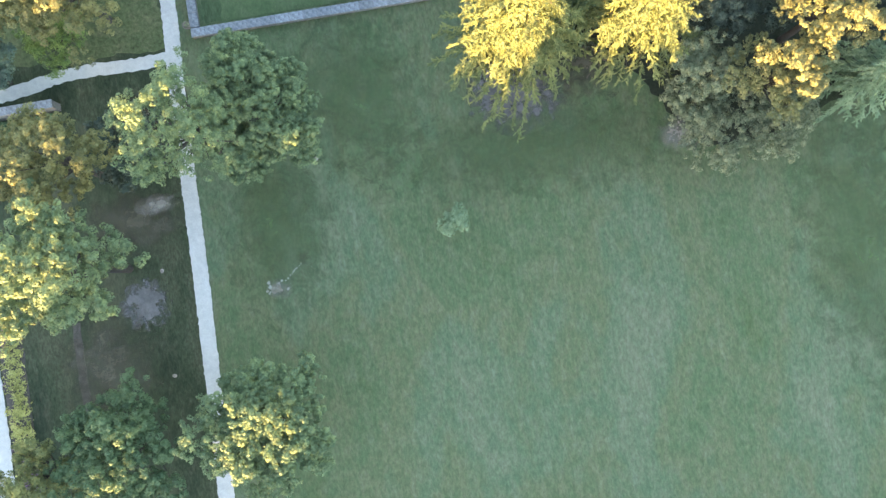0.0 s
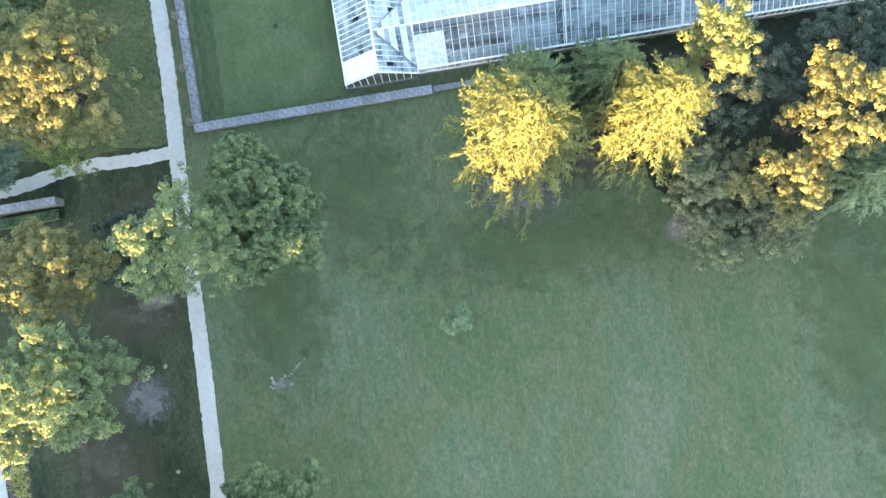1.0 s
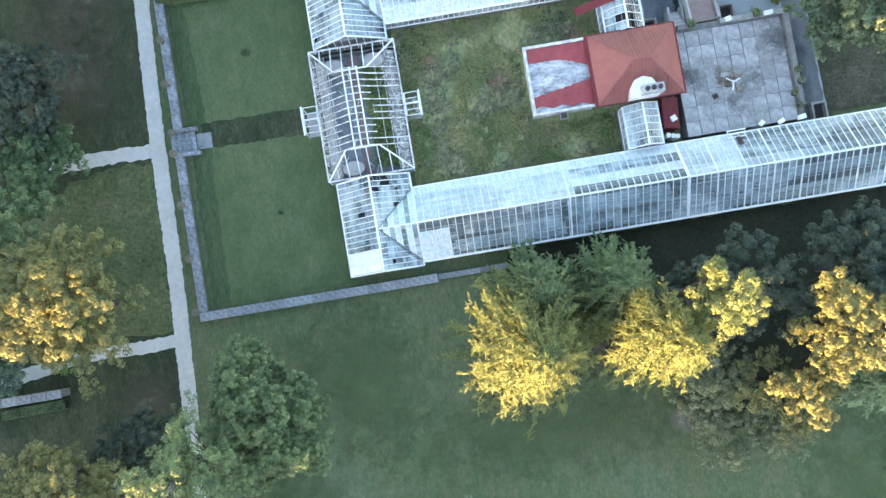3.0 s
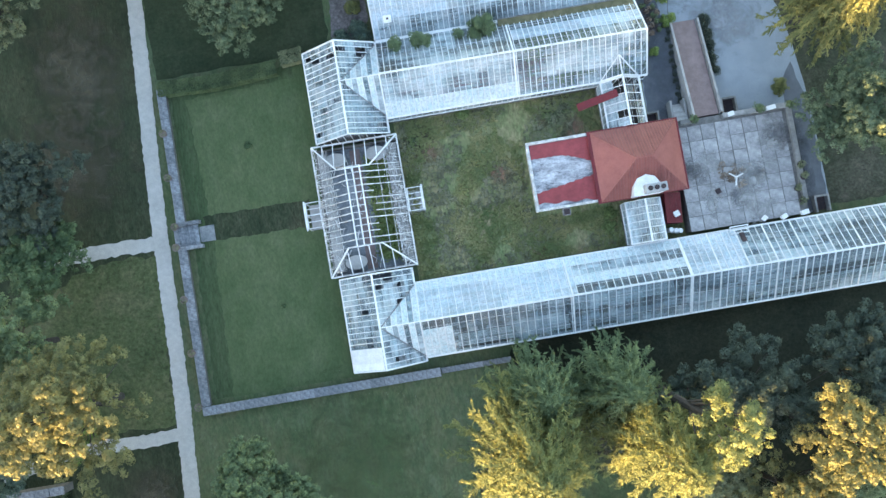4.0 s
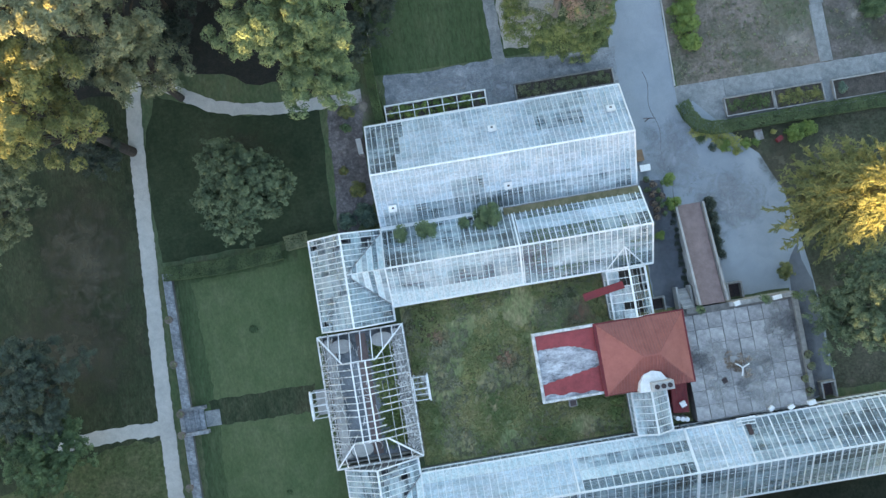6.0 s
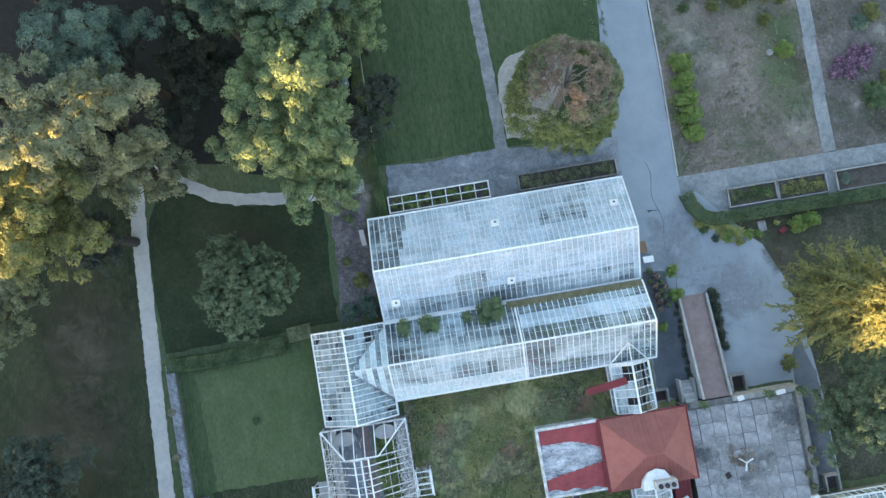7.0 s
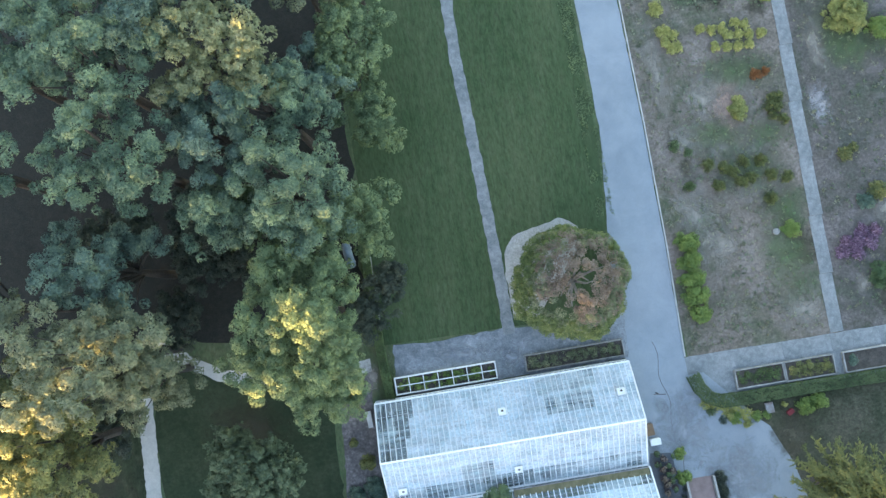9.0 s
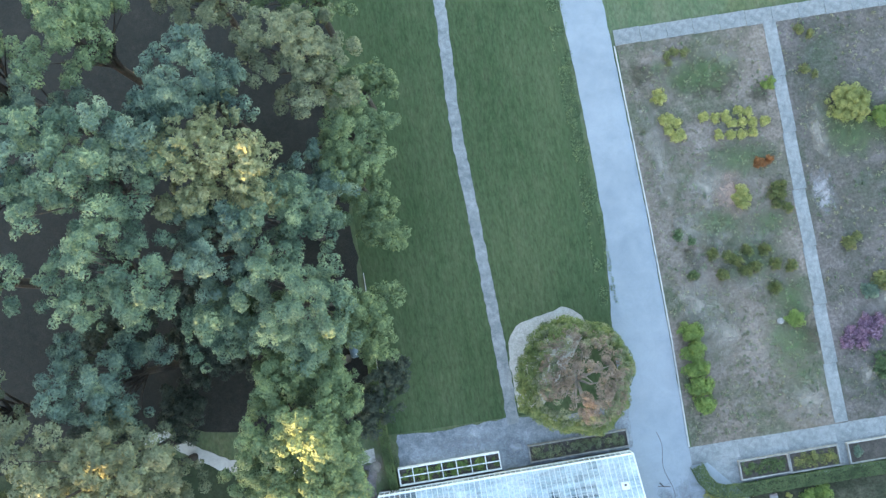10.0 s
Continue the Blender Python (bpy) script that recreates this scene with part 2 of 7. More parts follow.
def glass_mat(name, wash_lo, wash_hi, tint=(0.72, 0.8, 0.87), scale=0.22, least=0.1, cells=0.3):
    """Old glazing: panes under a worn coat of shading whitewash, each pane of a strip worn differently."""
    m, nt, b = material(name)
    nt.nodes.remove(b)
    out = nt.nodes["Material Output"]
    g = nt.nodes.new("ShaderNodeNewGeometry")
    pos = g.outputs["Position"]
    big = noise_of(nt, pos, scale, 2, 0.5, 0.6)
    snap = nt.nodes.new("ShaderNodeVectorMath")
    snap.operation = "SNAP"
    nt.links.new(pos, snap.inputs[0])
    snap.inputs[1].default_value = (0.9, 1.3, 50.0)
    white = nt.nodes.new("ShaderNodeTexWhiteNoise")
    nt.links.new(snap.outputs[0], white.inputs["Vector"])

    def added(x, k, y):
        a = nt.nodes.new("ShaderNodeMath")
        a.operation = "MULTIPLY_ADD"
        nt.links.new(x, a.inputs[0])
        a.inputs[1].default_value = k
        nt.links.new(y, a.inputs[2])
        return a.outputs[0]

    o = nt.nodes.new("ShaderNodeObjectInfo")
    mask = added(white.outputs["Value"], cells, added(o.outputs["Random"], 0.07, big))
    local = nt.nodes.new("ShaderNodeTexCoord")
    parts = nt.nodes.new("ShaderNodeSeparateXYZ")
    nt.links.new(local.outputs["Object"], parts.inputs[0])
    sums = nt.nodes.new("ShaderNodeVectorMath")
    sums.operation = "DOT_PRODUCT"
    nt.links.new(pos, sums.inputs[0])
    sums.inputs[1].default_value = (0.07, 0.05, 0.0)
    lane = nt.nodes.new("ShaderNodeCombineXYZ")
    nt.links.new(parts.outputs["Y"], lane.inputs["X"])
    nt.links.new(sums.outputs["Value"], lane.inputs["Y"])
    mask = added(noise_of(nt, lane.outputs[0], 1.6, 8, 0.72), 1.25, mask)
    half = nt.nodes.new("ShaderNodeMath")
    half.operation = "MULTIPLY"
    nt.links.new(mask, half.inputs[0])
    half.inputs[1].default_value = 0.5
    mask = half.outputs[0]
    fac = ramp(nt, mask, [(wash_lo, grey(least)), (wash_hi, grey(0.92))])
    fine = ramp(nt, noise_of(nt, pos, 4.2, 7, 0.8), [(0.34, grey(0.6)), (0.58, grey(1.08))])
    fac = mix(nt, 1.0, fac, fine, "MULTIPLY")
    run = node(nt, "ShaderNodeMapping", Scale=(9.0, 0.55, 1.0))
    nt.links.new(local.outputs["Object"], run.inputs["Vector"])
    shift = nt.nodes.new("ShaderNodeVectorMath")
    shift.operation = "ADD"
    nt.links.new(run.outputs["Vector"], shift.inputs[0])
    nt.links.new(o.outputs["Location"], shift.inputs[1])
    fac = mix(nt, 0.3, fac, ramp(nt, noise_of(nt, shift.outputs[0], 1.0, 4, 0.6), [(0.34, grey(0.5)), (0.6, grey(1.12))]), "MULTIPLY")
    col = mix(nt, 1.0, tint, ramp(nt, noise_of(nt, pos, 0.8, 4, 0.7), [(0.3, (0.76, 0.88, 0.9)), (0.7, (1.14, 1.09, 1.06))]), "MULTIPLY")
    wash = nt.nodes.new("ShaderNodeBsdfDiffuse")
    thru = nt.nodes.new("ShaderNodeBsdfTranslucent")
    coat = nt.nodes.new("ShaderNodeMixShader")
    coat.inputs[0].default_value = 0.3
    for s, k in ((wash, 1), (thru, 2)):
        nt.links.new(col, s.inputs["Color"])
        nt.links.new(s.outputs[0], coat.inputs[k])
    clear = nt.nodes.new("ShaderNodeBsdfTransparent")
    clear.inputs["Color"].default_value = (0.86, 0.91, 0.93, 1)
    s1 = nt.nodes.new("ShaderNodeMixShader")
    nt.links.new(fac, s1.inputs[0])
    nt.links.new(clear.outputs[0], s1.inputs[1])
    nt.links.new(coat.outputs[0], s1.inputs[2])
    gloss = nt.nodes.new("ShaderNodeBsdfGlossy")
    gloss.inputs["Roughness"].default_value = 0.25
    fr = node(nt, "ShaderNodeFresnel", IOR=1.16)
    s2 = nt.nodes.new("ShaderNodeMixShader")
    nt.links.new(fr.outputs[0], s2.inputs[0])
    nt.links.new(s1.outputs[0], s2.inputs[1])
    nt.links.new(gloss.outputs[0], s2.inputs[2])
    nt.links.new(s2.outputs[0], out.inputs["Surface"])
    return m


GLASS_WASHED = glass_mat("whitewashed_glass", 0.49, 0.68, (0.735, 0.8, 0.87), 0.16, 0.56, 0.14)
GLASS_MIXED = glass_mat("half_washed_glass", 0.52, 0.74, (0.68, 0.745, 0.79), 0.16, 0.22, 0.2)
GLASS_CLEAR = glass_mat("dusty_clear_glass", 0.56, 0.86, (0.66, 0.735, 0.78), 0.16, 0.1, 0.2)
GLASS_PAINTED = glass_mat("white_painted_glass", 0.3, 0.52, (0.79, 0.845, 0.87), 0.16, 0.5, 0.16)
PALEBENCH = stone_mat("white_gravel_bench", (0.45, 0.46, 0.45), (0.8, 0.8, 0.78), 0.9)
DARKBENCH = stone_mat("dark_stained_bench", (0.1, 0.105, 0.11), (0.3, 0.3, 0.3), 1.2)


def leaf_mat(name, dark, mid, light, thru=0.22, scale=0.75):
    m, nt, b = material(name, 0.6, 0.0, 0.25)
    v = coords(nt)
    g = nt.nodes.new("ShaderNodeNewGeometry")
    n = noise_of(nt, v, scale, 3, 0.6)
    add = nt.nodes.new("ShaderNodeMath")
    add.operation = "MULTIPLY_ADD"
    nt.links.new(g.outputs["Random Per Island"], add.inputs[0])
    add.inputs[1].default_value = 0.17
    nt.links.new(n, add.inputs[2])
    col = ramp(nt, add.outputs[0], [(0.38, dark), (0.58, mid), (0.82, light)])
    nt.links.new(col, b.inputs["Base Color"])
    t = nt.nodes.new("ShaderNodeBsdfTranslucent")
    nt.links.new(col, t.inputs["Color"])
    s = nt.nodes.new("ShaderNodeMixShader")
    s.inputs[0].default_value = thru
    nt.links.new(b.outputs[0], s.inputs[1])
    nt.links.new(t.outputs[0], s.inputs[2])
    nt.links.new(s.outputs[0], nt.nodes["Material Output"].inputs["Surface"])
    return m


LEAF_OAK = leaf_mat("oak_leaves", (0.075, 0.111, 0.056), (0.138, 0.19, 0.095), (0.245, 0.3, 0.13))
LEAF_SAGE = leaf_mat("sage_leaves", (0.13, 0.19, 0.11), (0.2, 0.28, 0.16), (0.3, 0.38, 0.23))
LEAF_COURT = leaf_mat("court_weed_leaves", (0.12, 0.17, 0.065), (0.23, 0.25, 0.105), (0.4, 0.355, 0.18), scale=0.3)
LEAF_BLUE = leaf_mat("blue_green_leaves", (0.048, 0.08, 0.066), (0.122, 0.18, 0.14), (0.27, 0.335, 0.21), scale=0.42)
LEAF_DARK = leaf_mat("dark_leaves", (0.051, 0.085, 0.042), (0.094, 0.145, 0.068), (0.161, 0.213, 0.103))
LEAF_OLIVE = leaf_mat("olive_leaves", (0.083, 0.097, 0.042), (0.157, 0.173, 0.067), (0.284, 0.27, 0.09))
LEAF_GOLD = leaf_mat("gold_green_leaves", (0.088, 0.112, 0.048), (0.172, 0.2, 0.076), (0.295, 0.308, 0.112), 0.3)
LEAF_AMBER = leaf_mat("amber_leaves", (0.1, 0.108, 0.052), (0.19, 0.19, 0.078), (0.31, 0.288, 0.115), 0.3)
LEAF_SHADE = leaf_mat("grey_shade_leaves", (0.062, 0.088, 0.052), (0.115, 0.155, 0.088), (0.205, 0.245, 0.14))
LEAF_DRY = leaf_mat("pale_olive_leaves", (0.125, 0.145, 0.075), (0.225, 0.245, 0.125), (0.37, 0.365, 0.21))
LEAF_WOOD = leaf_mat("woodland_leaves", (0.05, 0.085, 0.06), (0.126, 0.186, 0.122), (0.285, 0.35, 0.185), scale=0.42)
LEAF_SPRING = leaf_mat("yellow_green_leaves", (0.07, 0.105, 0.056), (0.15, 0.205, 0.105), (0.285, 0.35, 0.165), scale=0.5)
LEAF_MOSS = leaf_mat("mossy_olive_leaves", (0.062, 0.078, 0.03), (0.115, 0.132, 0.046), (0.2, 0.205, 0.07))
# Dark leaf green that carries the shadow on the back trees in its colour.
LEAF_DUSK = leaf_mat("dark_leaves_with_painted_shade", (0.034, 0.05, 0.04), (0.062, 0.085, 0.064), (0.11, 0.14, 0.1))
LEAF_LIME = leaf_mat("fresh_green_leaves", (0.094, 0.15, 0.044), (0.163, 0.231, 0.062), (0.25, 0.312, 0.088))
LEAF_BROWN = leaf_mat("browning_leaves", (0.098, 0.116, 0.066), (0.172, 0.194, 0.11), (0.275, 0.285, 0.165))
# Understorey shade is painted into this leaf colour; the dark ramp plants share it.
LEAF_UNDER = leaf_mat("near_black_leaves", (0.03, 0.042, 0.034), (0.05, 0.066, 0.05), (0.085, 0.1, 0.07))
LEAF_GREY = leaf_mat("grey_green_leaves", (0.1, 0.115, 0.07), (0.175, 0.195, 0.115), (0.28, 0.29, 0.17))
LEAF_RUST = leaf_mat("rusty_dead_leaves", (0.125, 0.094, 0.069), (0.225, 0.175, 0.138), (0.35, 0.288, 0.237))
LEAF_PALE = leaf_mat("pale_dry_leaves", (0.12, 0.125, 0.08), (0.215, 0.215, 0.14), (0.34, 0.325, 0.225))
PETAL_YELLOW = leaf_mat("yellow_flowers", (0.18, 0.192, 0.06), (0.36, 0.36, 0.12), (0.552, 0.528, 0.204))
PETAL_PURPLE = leaf_mat("purple_flowers", (0.05, 0.055, 0.05), (0.18, 0.1, 0.17), (0.5, 0.36, 0.48), scale=3.5)
PETAL_RED = leaf_mat("orange_red_leaves", (0.13, 0.06, 0.025), (0.24, 0.1, 0.035), (0.32, 0.14, 0.05))
HEDGE_LEAF = leaf_mat("clipped_hedge_leaves", (0.048, 0.074, 0.031), (0.082, 0.12, 0.048), (0.132, 0.18, 0.072))
WEED_LEAF = leaf_mat("weed_leaves", (0.1, 0.14, 0.05), (0.17, 0.22, 0.08), (0.27, 0.31, 0.12), scale=0.3)
LEAF_LIMEHEDGE = leaf_mat("fresh_hedge_leaves", (0.052, 0.078, 0.038), (0.088, 0.126, 0.058), (0.14, 0.18, 0.085))
LEAF_YOLIVE = leaf_mat("yellow_olive_leaves", (0.15, 0.17, 0.055), (0.25, 0.27, 0.095), (0.37, 0.37, 0.14))
PALECHIPS = ground_mat("pale_wood_chips", [(0.3, (0.28, 0.27, 0.255)), (0.7, (0.42, 0.41, 0.39))], [(0.3, (0.24, 0.23, 0.215)), (0.7, (0.48, 0.465, 0.44))], 0.7, 0.4, 2.0, bump=0.9)
LEAF_DOME = leaf_mat("weeping_leaves", (0.06, 0.09, 0.035), (0.125, 0.165, 0.06), (0.23, 0.26, 0.095))


# ---- building blocks ----
def group_of(name, label, category, at=(0, 0, 0), group="", kind=""):
    e = new(name)
    e.location = at
    return tagged(e, label, category, group, kind)


def mesh_of(bm, name, mat, smooth=False):
    me = bpy.data.meshes.new(name)
    bm.to_mesh(me)
    bm.free()
    me.materials.append(mat)
    if smooth:
        me.shade_smooth()
    return me


def put(name, me, parent=None, m=None, label=""):
    o = new(name, me)
    if parent:
        o.parent = parent
    if m is not None:
        o.matrix_basis = m
    return tagged(o, label)


def part(name, bm, mat, parent, label="", m=None, smooth=False):
    return put(name, mesh_of(bm, name, mat, smooth), parent, m, label)


def box(bm, x0, y0, z0, x1, y1, z1, bevel=0.0):
    g = bmesh.ops.create_cube(bm, size=1.0, matrix=Matrix.Translation(((x0 + x1) / 2, (y0 + y1) / 2, (z0 + z1) / 2)) @ Matrix.Diagonal((abs(x1 - x0), abs(y1 - y0), abs(z1 - z0), 1)))
    if bevel:
        edges = list({e for v in g["verts"] for e in v.link_edges})
        bmesh.ops.bevel(bm, geom=edges, offset=bevel, segments=1, affect="EDGES")
    return bm


def beam(bm, a, b, w, h):
    """A straight bar from a to b, w wide and h deep, its width level."""
    a, b = Vector(a), Vector(b)
    d = (b - a).normalized()
    side = d.cross(Vector((0, 0, 1)))
    side = side.normalized() if side.length > 1e-4 else Vector((1, 0, 0))
    up = side.cross(d)
    vs = [bm.verts.new(p + side * (sx * w / 2) + up * (sz * h / 2)) for p in (a, b) for sx, sz in ((-1, -1), (1, -1), (1, 1), (-1, 1))]
    for f in ((3, 2, 1, 0), (4, 5, 6, 7), (0, 1, 5, 4), (1, 2, 6, 5), (2, 3, 7, 6), (3, 0, 4, 7)):
        bm.faces.new([vs[i] for i in f])
    return bm


def slab(bm, pts, z0, z1):
    """A prism over the outline pts (counter-clockwise)."""
    lo = [bm.verts.new((x, y, z0)) for x, y in pts]
    hi = [bm.verts.new((x, y, z1)) for x, y in pts]
    bm.faces.new(hi)
    bm.faces.new(lo[::-1])
    for i in range(len(pts)):
        j = (i + 1) % len(pts)
        bm.faces.new((lo[i], lo[j], hi[j], hi[i]))
    return bm


def cylinder(bm, x, y, z0, z1, r0, r1=None, n=14):
    bmesh.ops.create_cone(bm, cap_ends=True, segments=n, radius1=r0, radius2=r0 if r1 is None else r1, depth=z1 - z0, matrix=Matrix.Translation((x, y, (z0 + z1) / 2)))
    return bm


def ragged(pts, rng, step=0.6, amount=0.1, closed=True):
    """An outline with wavering edges."""
    out = []
    n = len(pts)
    for i in range(n if closed else n - 1):
        a, b = Vector(pts[i]), Vector(pts[(i + 1) % n])
        k = max(1, int((b - a).length / step))
        for j in range(k):
            p = a.lerp(b, j / k)
            out.append((p.x + rng.uniform(-amount, amount), p.y + rng.uniform(-amount, amount)))
    if not closed:
        out.append(tuple(pts[-1]))
    return out


def strip(pts, width, rng, amount=0.1, step=0.6):
    """The outline of a path along pts."""
    left, right = [], []
    for i, p in enumerate(pts):
        a, b = Vector(pts[max(0, i - 1)]), Vector(pts[min(len(pts) - 1, i + 1)])
        d = (b - a).normalized()
        nrm = Vector((-d.y, d.x))
        left.append(tuple(Vector(p) + nrm * width / 2))
        right.append(tuple(Vector(p) - nrm * width / 2))
    return ragged(right, rng, step, amount, False) + ragged(left[::-1], rng, step, amount, False)


def sheet(name, pts, z, mat, label, category, thick=0.05):
    bm = slab(bmesh.new(), pts, z - thick, z)
    return tagged(put(name, mesh_of(bm, name, mat)), label, category, kind="structure")


def stain_mat(name, dark, light, edge=0.16, scale=0.7):
    """Worn ground that thins out towards the rim of its patch."""
    m = ground_mat(name, [(0.3, dark), (0.7, light)], [(0.3, dark), (0.7, light)], 0.7, 0.2, 1.2, fine_scale=4.0)
    nt = m.node_tree
    b = nt.nodes["Principled BSDF"]
    c = nt.nodes.new("ShaderNodeTexCoord")
    ln = nt.nodes.new("ShaderNodeVectorMath")
    ln.operation = "LENGTH"
    nt.links.new(c.outputs["Object"], ln.inputs[0])
    g = nt.nodes.new("ShaderNodeNewGeometry")
    k = nt.nodes.new("ShaderNodeMath")
    k.operation = "MULTIPLY_ADD"
    nt.links.new(ln.outputs["Value"], k.inputs[0])
    k.inputs[1].default_value = -0.44
    nt.links.new(noise_of(nt, g.outputs["Position"], scale, 6, 0.68, 0.5), k.inputs[2])
    fac = ramp(nt, k.outputs[0], [(0.1, grey(0.0)), (0.1 + edge, grey(1.0))])
    clear = nt.nodes.new("ShaderNodeBsdfTransparent")
    s = nt.nodes.new("ShaderNodeMixShader")
    nt.links.new(fac, s.inputs[0])
    nt.links.new(clear.outputs[0], s.inputs[1])
    nt.links.new(b.outputs[0], s.inputs[2])
    nt.links.new(s.outputs[0], nt.nodes["Material Output"].inputs["Surface"])
    return m


STAINS = 0


def stain(name, label, x, y, rx, ry, z, mat, turn=0.0, category="bare earth"):
    """A thin worn patch on the ground, rx by ry."""
    global STAINS
    STAINS += 1
    bm = bmesh.new()
    bmesh.ops.create_circle(bm, cap_ends=True, segments=20, radius=1.0)
    m = pose(x, y, z + 0.004 + 0.0007 * (STAINS % 13), 0, 0, turn) @ Matrix.Diagonal((rx, ry, 1, 1))
    return tagged(put(name, mesh_of(bm, name, mat), None, m), label, category, kind="structure")


def fast_mesh(name, co, faces, mat):
    """A mesh of separate three-cornered faces, from an array of corners."""
    me = bpy.data.meshes.new(name)
    n = len(co)
    me.vertices.add(n)
    me.vertices.foreach_set("co", co.astype(np.float32).ravel())
    me.loops.add(n)
    me.loops.foreach_set("vertex_index", np.arange(n, dtype=np.int32))
    me.polygons.add(faces)
    me.polygons.foreach_set("loop_start", np.arange(0, n, 3, dtype=np.int32))
    me.polygons.foreach_set("loop_total", np.full(faces, 3, dtype=np.int32))
    me.update()
    me.validate()
    me.materials.append(mat)
    return me


def leaves(rng, centre, normal, size, slim=0.62, jitter=0.6, along=None):
    """Leaves: one pointed face at each centre, turned roughly to its normal, its tip roughly along the given way."""
    n = len(centre)
    nrm = normal / (np.linalg.norm(normal, axis=1, keepdims=True) + 1e-9) + rng.normal(0, jitter, (n, 3))
    nrm /= np.linalg.norm(nrm, axis=1, keepdims=True) + 1e-9
    ref = rng.normal(0, 1, (n, 3)) if along is None else along
    u = ref - nrm * np.sum(ref * nrm, axis=1, keepdims=True)
    u /= np.linalg.norm(u, axis=1, keepdims=True) + 1e-9
    v = np.cross(nrm, u)
    s = size * rng.uniform(0.6, 1.35, (n, 1))
    u, v = u * s, v * s * slim
    return np.stack([centre - u * 0.75 - v, centre + u * 1.25, centre - u * 0.75 + v], 1)


def clump_leaves(rng, centres, radii, per_area, size, flat=0.75, up=0.25, jitter=0.32):
    """Leaves over the upper skins of rounded clumps."""
    out = []
    for c, r in zip(centres, radii):
        n = max(12, int(per_area * r * r))
        d = rng.normal(0, 1, (n, 3))
        d[:, 2] += up
        d /= np.linalg.norm(d, axis=1, keepdims=True)
        low = d[:, 2] < -0.35
        d[low, 2] *= -1
        rad = r * rng.uniform(0.72, 1.06, (n, 1))
        out.append(leaves(rng, c + d * rad * (1, 1, flat), d + (0, 0, 0.35), size, jitter=jitter))
    return np.concatenate(out).reshape(-1, 3)


def limb(bm, a, b, r0, r1, n=6):
    a, b = Vector(a), Vector(b)
    q = (b - a).to_track_quat("Z", "Y")
    rings = []
    for p, r in ((a, r0), (b, r1)):
        rings.append([bm.verts.new(p + q @ Vector((r * math.cos(2 * math.pi * k / n), r * math.sin(2 * math.pi * k / n), 0))) for k in range(n)])
    for k in range(n):
        bm.faces.new((rings[0][k], rings[0][(k + 1) % n], rings[1][(k + 1) % n], rings[1][k]))
    bm.faces.new(rings[1])
    return bm


def puffs_of(rng, cs, rs, puff):
    """Small rounded leaf puffs over the upper side of each bough; those buried under others are left out."""
    pc, pr = [], []
    for c, r in zip(cs, rs):
        m = int(1.0 * (r / puff) ** 2) + 3
        d = rng.normal(0, 1, (m, 3))
        d[:, 2] = np.abs(d[:, 2]) - 0.3
        d /= np.linalg.norm(d, axis=1, keepdims=True)
        pc.append(c + d * (1, 1, 0.7) * r * rng.uniform(0.55, 1.08, (m, 1)))
        pr.append(puff * rng.uniform(0.6, 1.25, m))
    pc, pr = np.concatenate(pc), np.concatenate(pr)
    keep = []
    for c, r in zip(pc, pr):
        dd = pc - c
        over = (dd[:, 0] ** 2 + dd[:, 1] ** 2 < (0.75 * pr) ** 2) & (dd[:, 2] > 0.45)
        keep.append(over.sum() < 3)
    keep = np.array(keep)
    return pc[keep], pr[keep]


